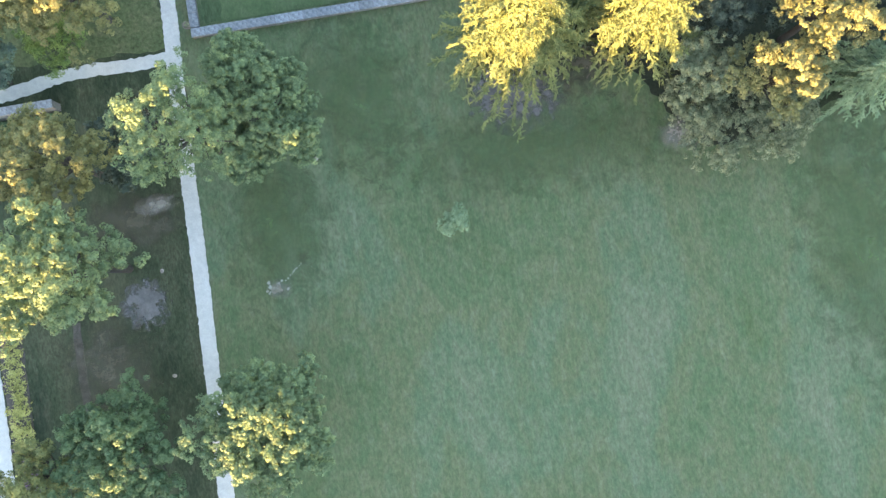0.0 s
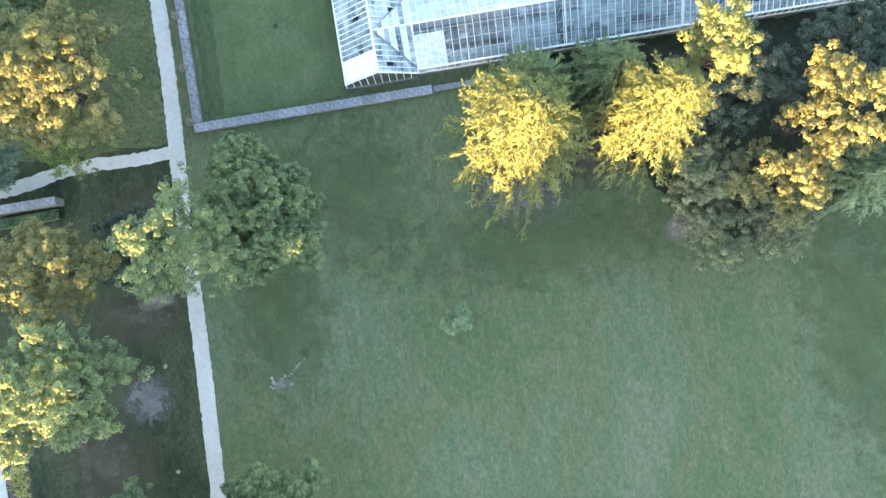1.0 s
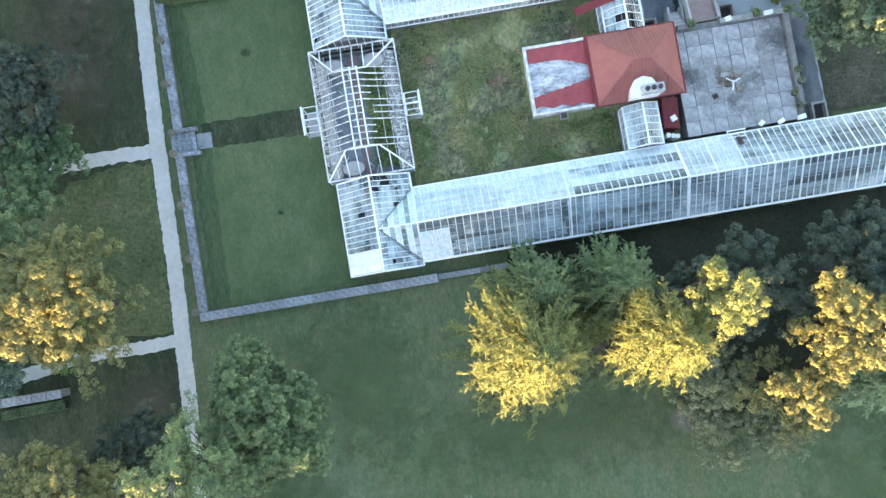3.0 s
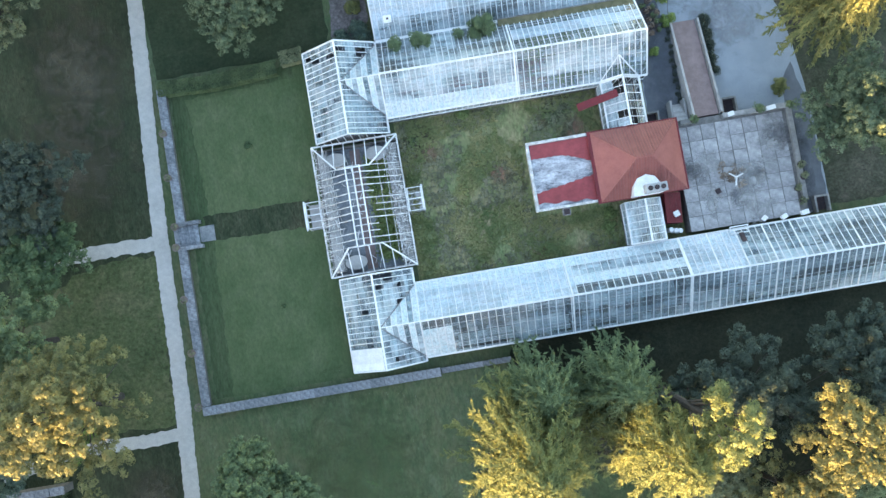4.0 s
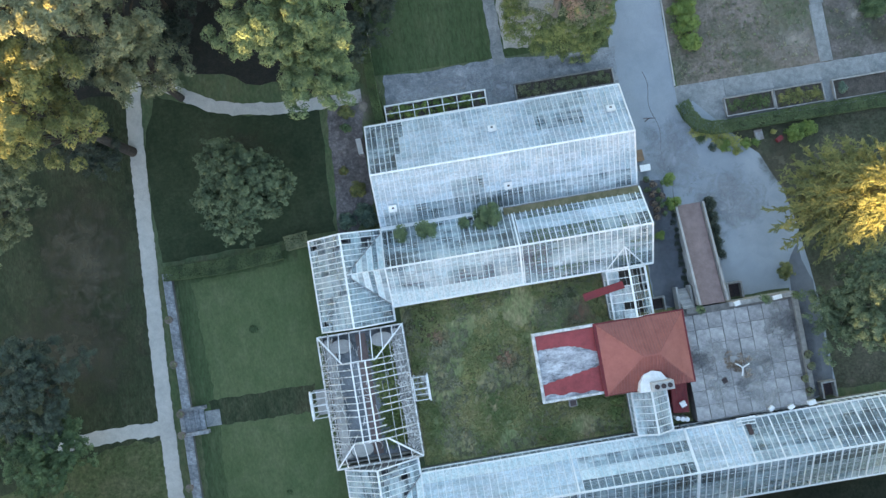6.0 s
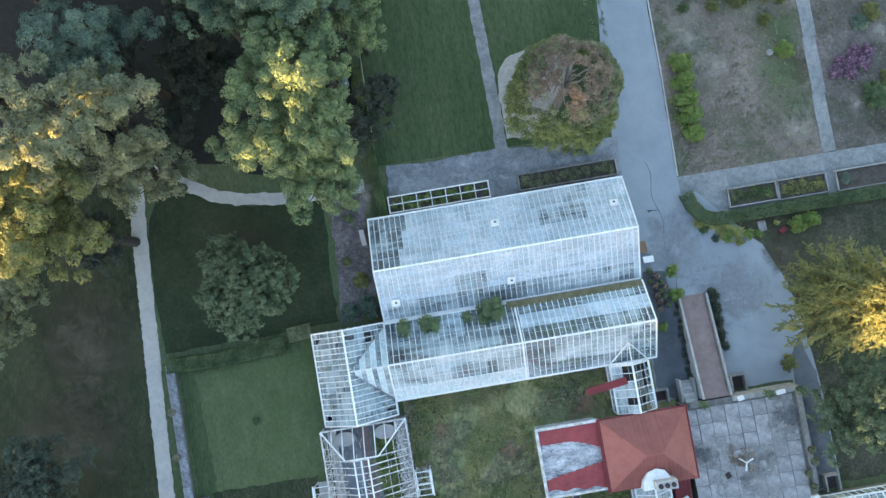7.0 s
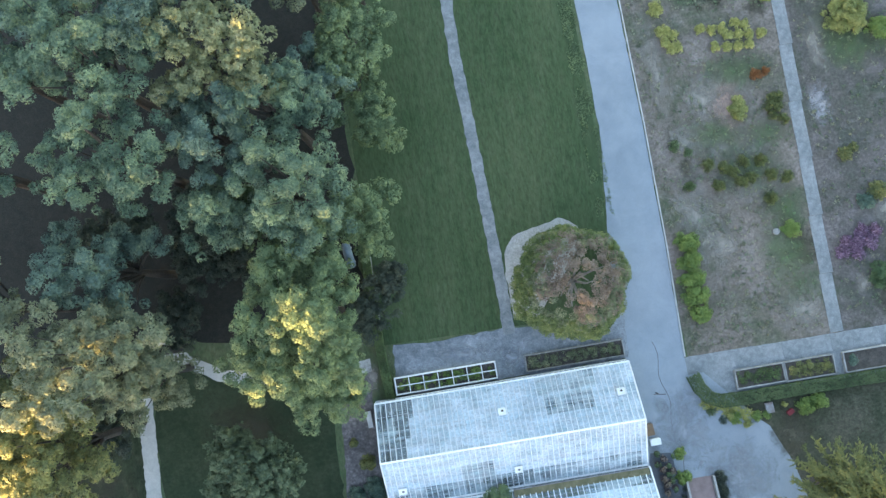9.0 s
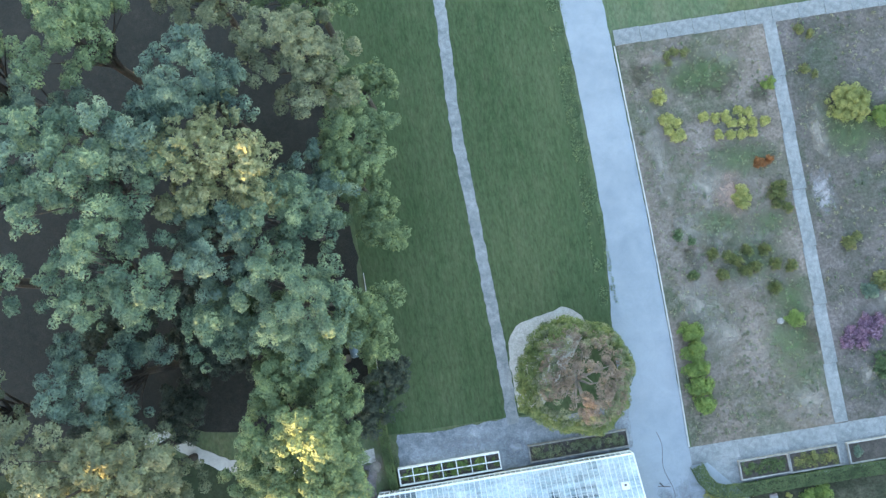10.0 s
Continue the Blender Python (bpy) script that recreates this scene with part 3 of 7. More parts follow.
def broadleaf(label, x, y, top, r, mat, seed, low=0.3, clump=1.4, puff=0.52, size=0.117, dens=312, thin=0.0, squash=1.0, group="trees", name="tree", stretch=(1, 1)):
    """A tree with a tapered trunk, limbs and a crown of boughs, each of many leaf puffs, with gaps. low: the crown's base as a share of the height."""
    rng = np.random.default_rng(seed)
    rnd = random.Random(seed)
    t = group_of(name, label, "tree", (x, y, 0), group)
    base, h = top * low, top * (1 - low)
    mid = base + h * 0.45
    nclump = int(3.2 * (r / clump) ** 2 * (1 - thin) * squash) + 6
    cs, rs = [], []
    for i in range(nclump):
        d = rng.normal(0, 1, 3)
        d[2] = abs(d[2]) * 0.9 - 0.35 * rng.random()
        d /= np.linalg.norm(d)
        k = rng.uniform(0.5, 0.95) if i > nclump * 0.2 else rng.uniform(0.15, 0.6)
        wob = 1 + 0.16 * math.sin(3 * math.atan2(d[1], d[0]) + seed) + 0.1 * math.sin(5 * math.atan2(d[1], d[0]) + 2 * seed)
        vert = (top - mid) if d[2] > 0 else (mid - base)
        cr = clump * rng.uniform(0.6, 1.2)
        c = np.array([d[0] * r * k * wob * stretch[0], d[1] * r * k * wob * stretch[1], mid + d[2] * vert * k])
        c[2] = min(c[2], top - cr * 0.6)
        cs.append(c)
        rs.append(cr)
    pc, pr = puffs_of(rng, cs, rs, puff)
    co = clump_leaves(rng, pc, pr, dens, size, 0.85, 0.4)
    put("crown", fast_mesh("crown", co, len(co) // 3, mat), t)
    bm = bmesh.new()
    tr = 0.014 * top + 0.07
    fork = Vector((rnd.uniform(-0.3, 0.3), rnd.uniform(-0.3, 0.3), base + h * 0.2))
    limb(bm, (0, 0, -0.1), fork, tr * 1.25, tr * 0.75, 9)
    limb(bm, fork, (fork.x * 2, fork.y * 2, top * 0.8), tr * 0.75, tr * 0.15, 7)
    for i in rnd.sample(range(nclump), min(nclump, 26)):
        p = Vector((0, 0, 0)).lerp(fork, rnd.uniform(0.7, 1.0))
        e = Vector(cs[i]) - Vector((0, 0, 0.3))
        kink = p.lerp(e, 0.5) + Vector((rnd.uniform(-0.3, 0.3), rnd.uniform(-0.3, 0.3), 0.02 * h))
        limb(bm, p, kink, tr * 0.4, tr * 0.22, 5)
        limb(bm, kink, e, tr * 0.22, tr * 0.05, 5)
    part("trunk", bm, BARK, t)
    return t


def drooping(label, x, y, top, r, mat, seed, low=0.25, boughs=150, size=0.15, dens=1.6, group="trees", name="tree", slim=0.3, fan=0.85, taper=0.6):
    """A conical tree of long drooping boughs that spread from the stem, each a feather of thin sprays."""
    rng = np.random.default_rng(seed)
    t = group_of(name, label, "tree", (x, y, 0), group)
    base = top * low
    bm = bmesh.new()
    limb(bm, (0, 0, -0.1), (0, 0, top * 0.97), 0.02 * top + 0.06, 0.04, 9)
    out = []
    for i in range(boughs):
        f = (i + rng.random()) / boughs
        z = base + (top - base) * f ** 0.9 * 0.96
        reach = r * (1.03 - f) ** taper * rng.uniform(0.66, 1.1)
        a = i * 2.399 + rng.normal(0, 0.4)
        bend = rng.normal(0, 0.35) / max(reach, 1.0)
        rise, droop = 0.16 * reach, rng.uniform(0.3, 0.75) * reach * 0.5
        ca, sa = math.cos(a), math.sin(a)
        twigs = int(7 + 5 * reach)
        zj = rng.normal(0, 0.16, twigs)
        for j in range(twigs):
            s0 = (j + rng.random()) / twigs
            ln = rng.uniform(0.35, 1.0) * (0.45 + 0.1 * reach) * (1.15 - 0.5 * s0)
            turn = rng.normal(0, fan) + (-1) ** j * 0.5 * (1 - s0)
            n = int((5 + 12 * ln) * dens)
            q = rng.random(n) * ln
            cx = s0 * reach + q * math.cos(turn)
            cy = q * math.sin(turn) + rng.normal(0, 0.05, n) + bend * cx * cx * 0.5
            s = cx / reach
            cz = z + zj[j] + rise * np.sin(np.pi * np.minimum(s, 1.2) * 0.8) - droop * s ** 2 - 0.45 * q * q + rng.normal(0, 0.05, n)
            tx, ty = math.cos(turn), math.sin(turn)
            way = np.tile(np.array([tx * ca - ty * sa, tx * sa + ty * ca, -0.45]), (n, 1)) + rng.normal(0, 0.22, (n, 3))
            c = np.stack([cx * ca - cy * sa, cx * sa + cy * ca, cz], 1)
            out.append(leaves(rng, c, np.tile(np.array([ca * 0.45, sa * 0.45, 1.0]), (n, 1)), size, slim, 0.4, way))
        if i % 2 == 0:
            limb(bm, (0, 0, z), (reach * 0.8 * ca, reach * 0.8 * sa, z + rise * 0.8 - droop * 0.5), 0.06, 0.015, 4)
    co = np.concatenate(out).reshape(-1, 3)
    put("crown", fast_mesh("crown", co, len(co) // 3, mat), t)
    part("trunk", bm, BARK, t)
    return t


def shrub(label, x, y, h, r, mat, seed, size=0.1, clump=0.45, dens=520, name="shrub", group="shrubs", category="shrub", z=0.0, stretch=(1, 1)):
    rng = np.random.default_rng(seed)
    t = group_of(name, label, category, (x, y, z), group)
    n = max(6, int(5.5 * (r / clump) ** 2))
    cs, rs = [], []
    for i in range(n):
        d = rng.normal(0, 1, 3)
        d[2] = abs(d[2])
        d /= np.linalg.norm(d)
        k = rng.uniform(0.3, 0.85)
        cr = min(clump * rng.uniform(0.55, 1.0), h * 0.5)
        cs.append(np.array([d[0] * r * k * stretch[0], d[1] * r * k * stretch[1], max(cr * 0.55, d[2] * h * k)]))
        rs.append(cr)
    co = clump_leaves(rng, cs, rs, dens, size * 0.72)
    put("foliage", fast_mesh("foliage", co, len(co) // 3, mat), t)
    bm = bmesh.new()
    for k in range(4):
        e = cs[k % n]
        limb(bm, (0.03 * k, 0, -0.05), Vector(e), 0.035, 0.012, 5)
    part("stems", bm, BARK, t)
    return t


def tufts(name, label, area, count, mat, seed, h=(0.15, 0.5), size=0.14, keep=None, category="plants", z=0.0):
    """Countless small plants scattered over a stretch of ground."""
    rng = np.random.default_rng(seed)
    x0, y0, x1, y1 = area
    p = np.stack([rng.uniform(x0, x1, count), rng.uniform(y0, y1, count)], 1)
    if keep:
        p = p[[keep(a, b) for a, b in p]]
    out = []
    for a, b in p:
        n = rng.integers(10, 24)
        hh = rng.uniform(*h)
        d = rng.normal(0, 1, (n, 3)) * (hh * 0.55, hh * 0.55, 0)
        d[:, 2] = rng.uniform(0.15, 1.0, n) * hh
        out.append(leaves(rng, d + (a, b, z), np.tile((0, 0, 1.0), (n, 1)), size, 0.45, 0.6))
    co = np.concatenate(out).reshape(-1, 3)
    return tagged(put(name, fast_mesh(name, co, len(co) // 3, mat)), label, category, kind="stuff")


def hedge(label, pts, width, h, seed, mat=None, z=0.0, name="hedge"):
    """A clipped hedge along pts: a leafy body with a slightly uneven top."""
    rng = np.random.default_rng(seed)
    t = group_of(name, label, "hedge", (pts[0][0], pts[0][1], z), "clipped hedges")
    out = []
    stem = mesh_of(limb(bmesh.new(), (0, 0, 0), (0, 0, h * 0.9), 0.05, 0.03, 5), "stem", BARK)
    for a, b in zip(pts, pts[1:]):
        a, b = np.array(a), np.array(b)
        ln = np.linalg.norm(b - a)
        d = (b - a) / ln
        nrm = np.array([-d[1], d[0]])
        n = int(ln * (width + 2 * h) * 230)
        s, q = rng.uniform(-0.1, ln + 0.1, n), rng.uniform(-1, 1, n) * (width / 2 + h)
        top = np.abs(q) < width / 2
        off = np.clip(q, -width / 2, width / 2)
        zz = np.where(top, h, h - (np.abs(q) - width / 2)) + rng.normal(0, 0.05, n) + 0.06 * np.sin(s * 1.7 + seed)
        xy = a + d * s[:, None] + nrm * off[:, None] - np.array(pts[0])
        nn = np.stack([np.where(top, 0, np.sign(q)) * nrm[0], np.where(top, 0, np.sign(q)) * nrm[1], np.where(top, 1.0, 0.3)], 1)
        out.append(leaves(rng, np.column_stack([xy, zz]), nn, 0.085, 0.6, 0.35))
        k = int(ln / 1.2) + 1
        for j in range(k):
            c = a + d * ln * (j + 0.5) / k - np.array(pts[0])
            put("stem", stem, t, Matrix.Translation((c[0], c[1], -0.02)))
    co = np.concatenate(out).reshape(-1, 3)
    put("foliage", fast_mesh("foliage", co, len(co) // 3, mat or HEDGE_LEAF), t)
    return t


# ---- ground ----
RNG = random.Random(5)
bm = bmesh.new()
bmesh.ops.create_grid(bm, x_segments=2, y_segments=2, size=2000)
tagged(put("ground", mesh_of(bm, "ground", LAWN)), "wide mown lawn of mottled blue-green grass", "lawn", kind="structure")
sheet("formal_lawn", [(-20.4, 34.3), (-5.3, 34.3), (-5.3, 68.6), (-20.4, 68.6)], 0.03, FORMAL_INNER, "smooth formal lawn inside low stone walls", "lawn")
sheet("north_lawn", [(4.4, 86.0), (30.3, 85.4), (31.5, 105), (31.4, 145), (4.6, 145)], 0.03, FORMAL, "even green lawn between woods and drive", "lawn")
sheet("lawn_border", ragged([(-20.5, 34.3), (-18.7, 34.3), (-18.3, 50.8), (-18.3, 54.2), (-18.9, 66.9), (-7, 67.3), (-7, 68.6), (-20.5, 68.6)], RNG, 0.6, 0.15), 0.036, FORMAL, "darker strip of grass along the garden wall", "grass")
# Brownish worn band; the shadow along its upper edge is painted in too.
sheet("lawn_walk", ragged([(-19.0, 51.2), (-7.4, 51.0), (-7.4, 53.9), (-19.0, 54.0)], RNG, 0.5, 0.12), 0.05, MEADOW, "worn grass walk across the lawn, partly painted shade", "grass path")
sheet("courtyard_ground", [(2.9, 43.3), (32.0, 43.3), (32.0, 60.6), (2.9, 60.6)], 0.03, WEEDS, "overgrown courtyard of weeds and dry grass", "rough grass")
sheet("west_meadow", ragged([(-70, -40), (-26.4, -40), (-25.7, 0), (-25.0, 20), (-24.4, 48), (-23.7, 70), (-23.0, 84), (-23, 100), (-70, 100)], RNG, 1.2, 0.2), 0.02, MEADOW, "patchy grass under park trees, shade painted in", "grass")
sheet("scrub_grass", ragged([(-50, 34), (-38, 32.6), (-30, 32.4), (-25.1, 32.6), (-24.7, 50.8), (-31, 50.6), (-38, 48), (-50, 47)], RNG, 0.9, 0.4), 0.03, SCRUB, "rough olive scrub grass between park trees", "grass")
sheet("north_meadow", ragged([(-21.8, 69.6), (-2.6, 69.8), (-2.2, 83.4), (-10, 84), (-20, 88), (-22, 82)], RNG, 1.0, 0.15), 0.02, LAWN_PAINTED_SHADE, "lawn round a broad tree, shade painted into its green", "lawn")
sheet("forest_floor", ragged([(-70, 88), (-24, 89), (-18, 91), (-8, 87), (0, 86.5), (2.8, 90), (3.6, 100), (5, 118), (5, 150), (-70, 150)], RNG, 1.5, 0.5), 0.04, LITTER, "forest floor of leaf litter, colour darkened for shade", "forest floor")
# Sheet laid where shade falls under the tree group, dark by colour alone.
sheet("shrub_bed", ragged([(24.0, 21.5), (27, 16.4), (30, 12.6), (35, 12.6), (40, 14), (50, 17), (64, 30), (64, 35.1), (11.5, 35.1), (10.5, 32.8), (15, 30), (20, 26)], RNG, 0.8, 0.2), 0.03, SHADE_GROUND, "ground under crowded trees, painted dark as shade", "planting bed")
scar = group_of("lawn_scar", "bare pale scar and furrow in the lawn", "bare earth", (-17.0, 5.2, 0), kind="structure")
for k in range(26):
    f = RNG.random()
    sx, sy = (RNG.gauss(0, 0.75), RNG.gauss(0, 0.5)) if k < 12 else (0.7 + 2.0 * f, 0.7 + 1.6 * f + RNG.uniform(-0.1, 0.1))
    sr = RNG.uniform(0.06, 0.22) if k < 12 else RNG.uniform(0.04, 0.1)
    part("bare_spot", slab(bmesh.new(), [(sx + sr * RNG.uniform(0.6, 1.4) * math.cos(q * 0.8), sy + sr * RNG.uniform(0.6, 1.4) * math.sin(q * 0.8)) for q in range(8)][:8], -0.02, 0.02 + 0.0005 * k), PALECHIPS, scar)

WEST_PATH = [(-26.4, -30), (-25.7, -12), (-25.4, -3), (-25.1, 5.3), (-24.9, 13), (-24.75, 22), (-24.5, 29.5), (-24.23, 34.3), (-24.05, 40.3), (-24.0, 46.5), (-23.9, 52.6), (-23.7, 58.8), (-23.45, 65), (-23.15, 71.2), (-22.9, 77.6), (-22.6, 84), (-22.3, 88)]
sheet("gravel_path", strip(WEST_PATH, 1.66, RNG, 0.07, 0.3), 0.06, GRAVEL, "long pale gravel path with ragged grass edges", "path")
sheet("gravel_path_south_branch", strip([(-25.0, 31.3), (-29, 31.2), (-33, 31.4), (-37, 31.2), (-41, 30.4), (-47, 29.8)], 1.4, RNG, 0.1, 0.45), 0.055, GRAVEL, "pale gravel side path", "path")
sheet("gravel_path_north_branch", strip([(-24.6, 51.9), (-28, 52.0), (-32, 52.0), (-37, 51.7)], 1.5, RNG, 0.12, 0.45), 0.055, GRAVEL, "pale gravel side path", "path")
sheet("forest_path", strip([(-22.3, 87.0), (-21.6, 90.0), (-20.3, 90.0), (-18.4, 88.75), (-16.1, 87.1), (-13.5, 85.6), (-11.5, 85.0), (-7, 84.3), (-3, 84.0), (2.6, 84.1)], 1.35, RNG, 0.12, 0.45), 0.065, GRAVEL, "worn pale path under the trees", "path")
sheet("far_path", strip([(-48.4, -30), (-48.4, -11.9), (-48.2, -6), (-48.2, 0), (-48.4, 3.5)], 1.6, RNG, 0.06), 0.06, GRAVEL, "pale path beside flower borders", "path")
sheet("flower_border_soil", ragged([(-47.2, -14), (-44.9, -14), (-44.6, 6), (-47.2, 6)], RNG, 0.8, 0.08), 0.05, SOIL, "dark soil border", "planting bed")
sheet("edging_strip", ragged([(-39.4, -9), (-38.4, -9), (-38.4, 5), (-39.2, 5)], RNG, 0.8, 0.1), 0.05, SOIL, "dark bare strip across the grass", "bare earth")

ROAD = [(31.3, 140), (36.2, 140), (36.6, 120), (36.85, 105), (36.8, 91), (36.6, 79.2), (39.2, 76.3), (42, 73), (44.3, 70.4), (46.2, 66), (46.9, 62), (47.6, 55.6), (47.8, 44), (44.8, 43.4), (44.8, 55.6), (30.2, 55.6), (30.2, 81), (30.6, 92), (32.0, 105), (31.9, 120)]
sheet("drive", ragged(ROAD, RNG, 1.0, 0.06), 0.05, ASPHALT, "worn blue-grey asphalt drive", "road")
sheet("back_yard", ragged([(5.0, 80.2), (30.6, 80.2), (31.0, 84.8), (24, 85.0), (17.8, 85.6), (10, 85.5), (5.3, 85.9)], RNG, 0.7, 0.12), 0.055, BACKYARD, "stained dark asphalt yard behind the glasshouse", "yard")
sheet("service_yard", ragged([(30.3, 55.7), (34.0, 55.7), (34.0, 66.0), (33.0, 69.5), (31.0, 69.5), (30.3, 66)], RNG, 0.8, 0.2), 0.056, YARD, "dark blue-grey asphalt beside the ramp", "yard")
sheet("side_lane", ragged([(44.9, 43.6), (47.6, 43.8), (47.4, 56), (46.3, 60), (45.0, 58)], RNG, 0.8, 0.12), 0.056, YARD, "dark asphalt lane beside the terrace", "road")
sheet("long_walk", strip([(18.2, 84.9), (18.2, 92), (18.0, 100), (17.75, 109), (17.5, 116), (17.6, 122), (18.0, 130), (18.3, 140)], 1.3, RNG, 0.08), 0.06, FLAG, "narrow worn concrete walk across the lawn", "path")
sheet("chip_ring", ragged([(19.0, 86.6), (21.5, 86.2), (25, 90), (28.2, 94.2), (27.7, 95.4), (26.8, 96.2), (25.7, 96.6), (24.6, 96.4), (22.6, 96.0), (20.9, 95.6), (19.9, 95.0), (19.1, 93.8), (18.9, 91.4)], RNG, 0.5, 0.1), 0.05, PALECHIPS, "pale wood-chip bed round a weeping tree", "mulch")
sheet("garden_west", ragged([(36.9, 79.0), (53.6, 78.9), (53.7, 99), (54.4, 125), (37.0, 125), (37.0, 105)], RNG, 0.8, 0.1), 0.04, DRYBED, "dry trial garden with patchy grass", "garden bed")
sheet("garden_east", ragged([(53.62, 78.9), (80, 78.5), (80, 125), (54.42, 125), (53.72, 99)], RNG, 0.8, 0.01), 0.04, DARKBED, "dry trial garden with patchy grass", "garden bed")
sheet("planting_bed_west", ragged([(-2.2, 69.5), (-0.2, 69.6), (2.0, 72), (2.2, 80), (2.5, 83.2), (-1.4, 83.3), (-1.7, 78)], RNG, 0.6, 0.15), 0.05, GREYSOIL, "dark soil bed along the glasshouse", "planting bed")
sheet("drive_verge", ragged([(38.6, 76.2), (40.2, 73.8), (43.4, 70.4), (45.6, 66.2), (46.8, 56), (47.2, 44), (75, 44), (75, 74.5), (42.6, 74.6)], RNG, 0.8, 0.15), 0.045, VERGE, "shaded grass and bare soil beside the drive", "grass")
sheet("frame_walk", ragged([(37.6, 76.4), (39.2, 74.4), (76, 73.9), (76, 79.0), (36.7, 79.2)], RNG, 0.8, 0.05), 0.047, FLAG, "stained concrete ground round the cold frames", "path")


def flags(name, label, x0, y0, x1, y1, along, step, z, seed, skew=0.0):
    """A walk of single concrete flags, with joints."""
    rnd = random.Random(seed)
    t = group_of(name, label, "path", (x0, y0, 0), "", "structure")
    L, W = (x1 - x0, y1 - y0) if along == "x" else (y1 - y0, x1 - x0)
    n = int(L / step)
    me = mesh_of(box(bmesh.new(), 0.015, 0, -0.06, L / n - 0.015, W, 0, 0.012), "flag", FLAG)
    for i in range(n):
        a = i * L / n
        dz = z + rnd.uniform(-0.012, 0.012)
        if along == "x":
            m = pose(a, skew * a / L, dz, 0, 0, rnd.uniform(-0.4, 0.4))
        else:
            m = Matrix.Translation((W + skew * a / L, a, dz)) @ pose(0, 0, 0, 0, 0, 90 + rnd.uniform(-0.4, 0.4))
        put("flag", me, t, m)
    return t


flags("garden_walk_south", "walk of pale concrete flags along the cold frames", 36.6, 77.3, 74, 79.2, "x", 5.2, 0.07, 1, -0.3)
flags("garden_walk_north", "walk of pale concrete flags across the garden", 36.9, 124.6, 76, 126.4, "x", 3.0, 0.09, 2, -0.8)
flags("garden_walk_middle", "narrow walk of pale concrete flags between beds", 52.75, 79.2, 54.2, 124.5, "y", 6.4, 0.09, 3, 1.15)
bm = bmesh.new()
for a, b in (((36.65, 79.3), (36.95, 91)), ((36.95, 91), (37.0, 105)), ((37.0, 105), (36.75, 124.6))):
    beam(bm, (*a, 0.07), (*b, 0.07), 0.14, 0.16)
tagged(put("kerb", mesh_of(bm, "kerb", CONCRETE)), "pale concrete kerb beside the drive", "kerb", kind="structure")


# ---- worn patches ----
EARTH = stain_mat("worn_brown_earth", (0.056, 0.056, 0.038), (0.108, 0.098, 0.072), 0.4)
MULCH = stain_mat("grey_mulch", (0.08, 0.08, 0.078), (0.15, 0.143, 0.14), 0.2, 1.0)
DEEPGRASS = stain_mat("deep_green_grass", (0.068, 0.104, 0.044), (0.095, 0.126, 0.062), 0.6, 0.5)
GREENS = stain_mat("green_weed_patch", (0.082, 0.122, 0.055), (0.135, 0.176, 0.088), 0.6, 0.9)
PINKSOIL = stain_mat("pinkish_bare_soil", (0.24, 0.16, 0.13), (0.36, 0.28, 0.24), 0.35, 1.3)
ASHPATCH = stain_mat("ash_grey_dry_plants", (0.2, 0.195, 0.2), (0.34, 0.33, 0.345), 0.35, 1.5)
STRAW = stain_mat("dry_straw_patch", (0.19, 0.172, 0.145), (0.34, 0.31, 0.275), 0.5, 0.9)
RUSSET = stain_mat("reddish_weed_patch", (0.19, 0.11, 0.075), (0.3, 0.19, 0.13), 0.5, 0.9)
OLIVES = stain_mat("yellow_olive_grass", (0.17, 0.175, 0.065), (0.28, 0.26, 0.11), 0.5, 0.6)
DARKMARK = stain_mat("dark_blue_asphalt", (0.075, 0.085, 0.105), (0.12, 0.133, 0.155), 0.5, 0.35)
PALEMARK = stain_mat("pale_worn_asphalt", (0.21, 0.225, 0.25), (0.3, 0.315, 0.34), 0.5, 0.6)
for x, y, rx, ry, m, lab in ((-31, 14.6, 6.5, 4.0, EARTH, "bare brown earth beside the gravel path"), (-28.4, 16.0, 2.6, 1.2, STRAW, "pale worn spot beside the gravel path"), (-31.2, 6.0, 2.9, 3.2, MULCH, "grey mulch round a tree"),
                             (-33, 62, 9, 7, EARTH, "brown bare ground under park trees"), (-30, 72, 7, 9, EARTH, "brown bare ground under park trees"), (-29, 26, 4, 3, EARTH, "brown bare ground by the path"), (-36, 0, 6, 7, EARTH, "brown bare ground under park trees"),
                             (-12, 79, 5, 4, EARTH, "thin grass under a broad tree"), (10.9, 22.6, 6.0, 5.6, MULCH, "grey mulch edge under a drooping tree"), (18.5, 24.0, 6.5, 5.0, EARTH, "bare earth under drooping trees"), (27.6, 14.6, 2.8, 2.6, STRAW, "pale worn edge under low shrubs")):
    stain("worn_patch", lab, x, y, rx, ry, 0.05, m)
for x, y, rx, ry, turn in ((12, 15.5, 21, 6.0, -4), (-6, 24, 9, 12, 10), (-16, 12, 7, 12, 0), (45, 0, 9, 22, 5), (52, 12, 8, 10, 0)):
    stain("deep_grass_patch", "deeper green grass on the lawn", x, y, rx, ry, 0.03, DEEPGRASS, turn, "grass")
srnd = random.Random(8)
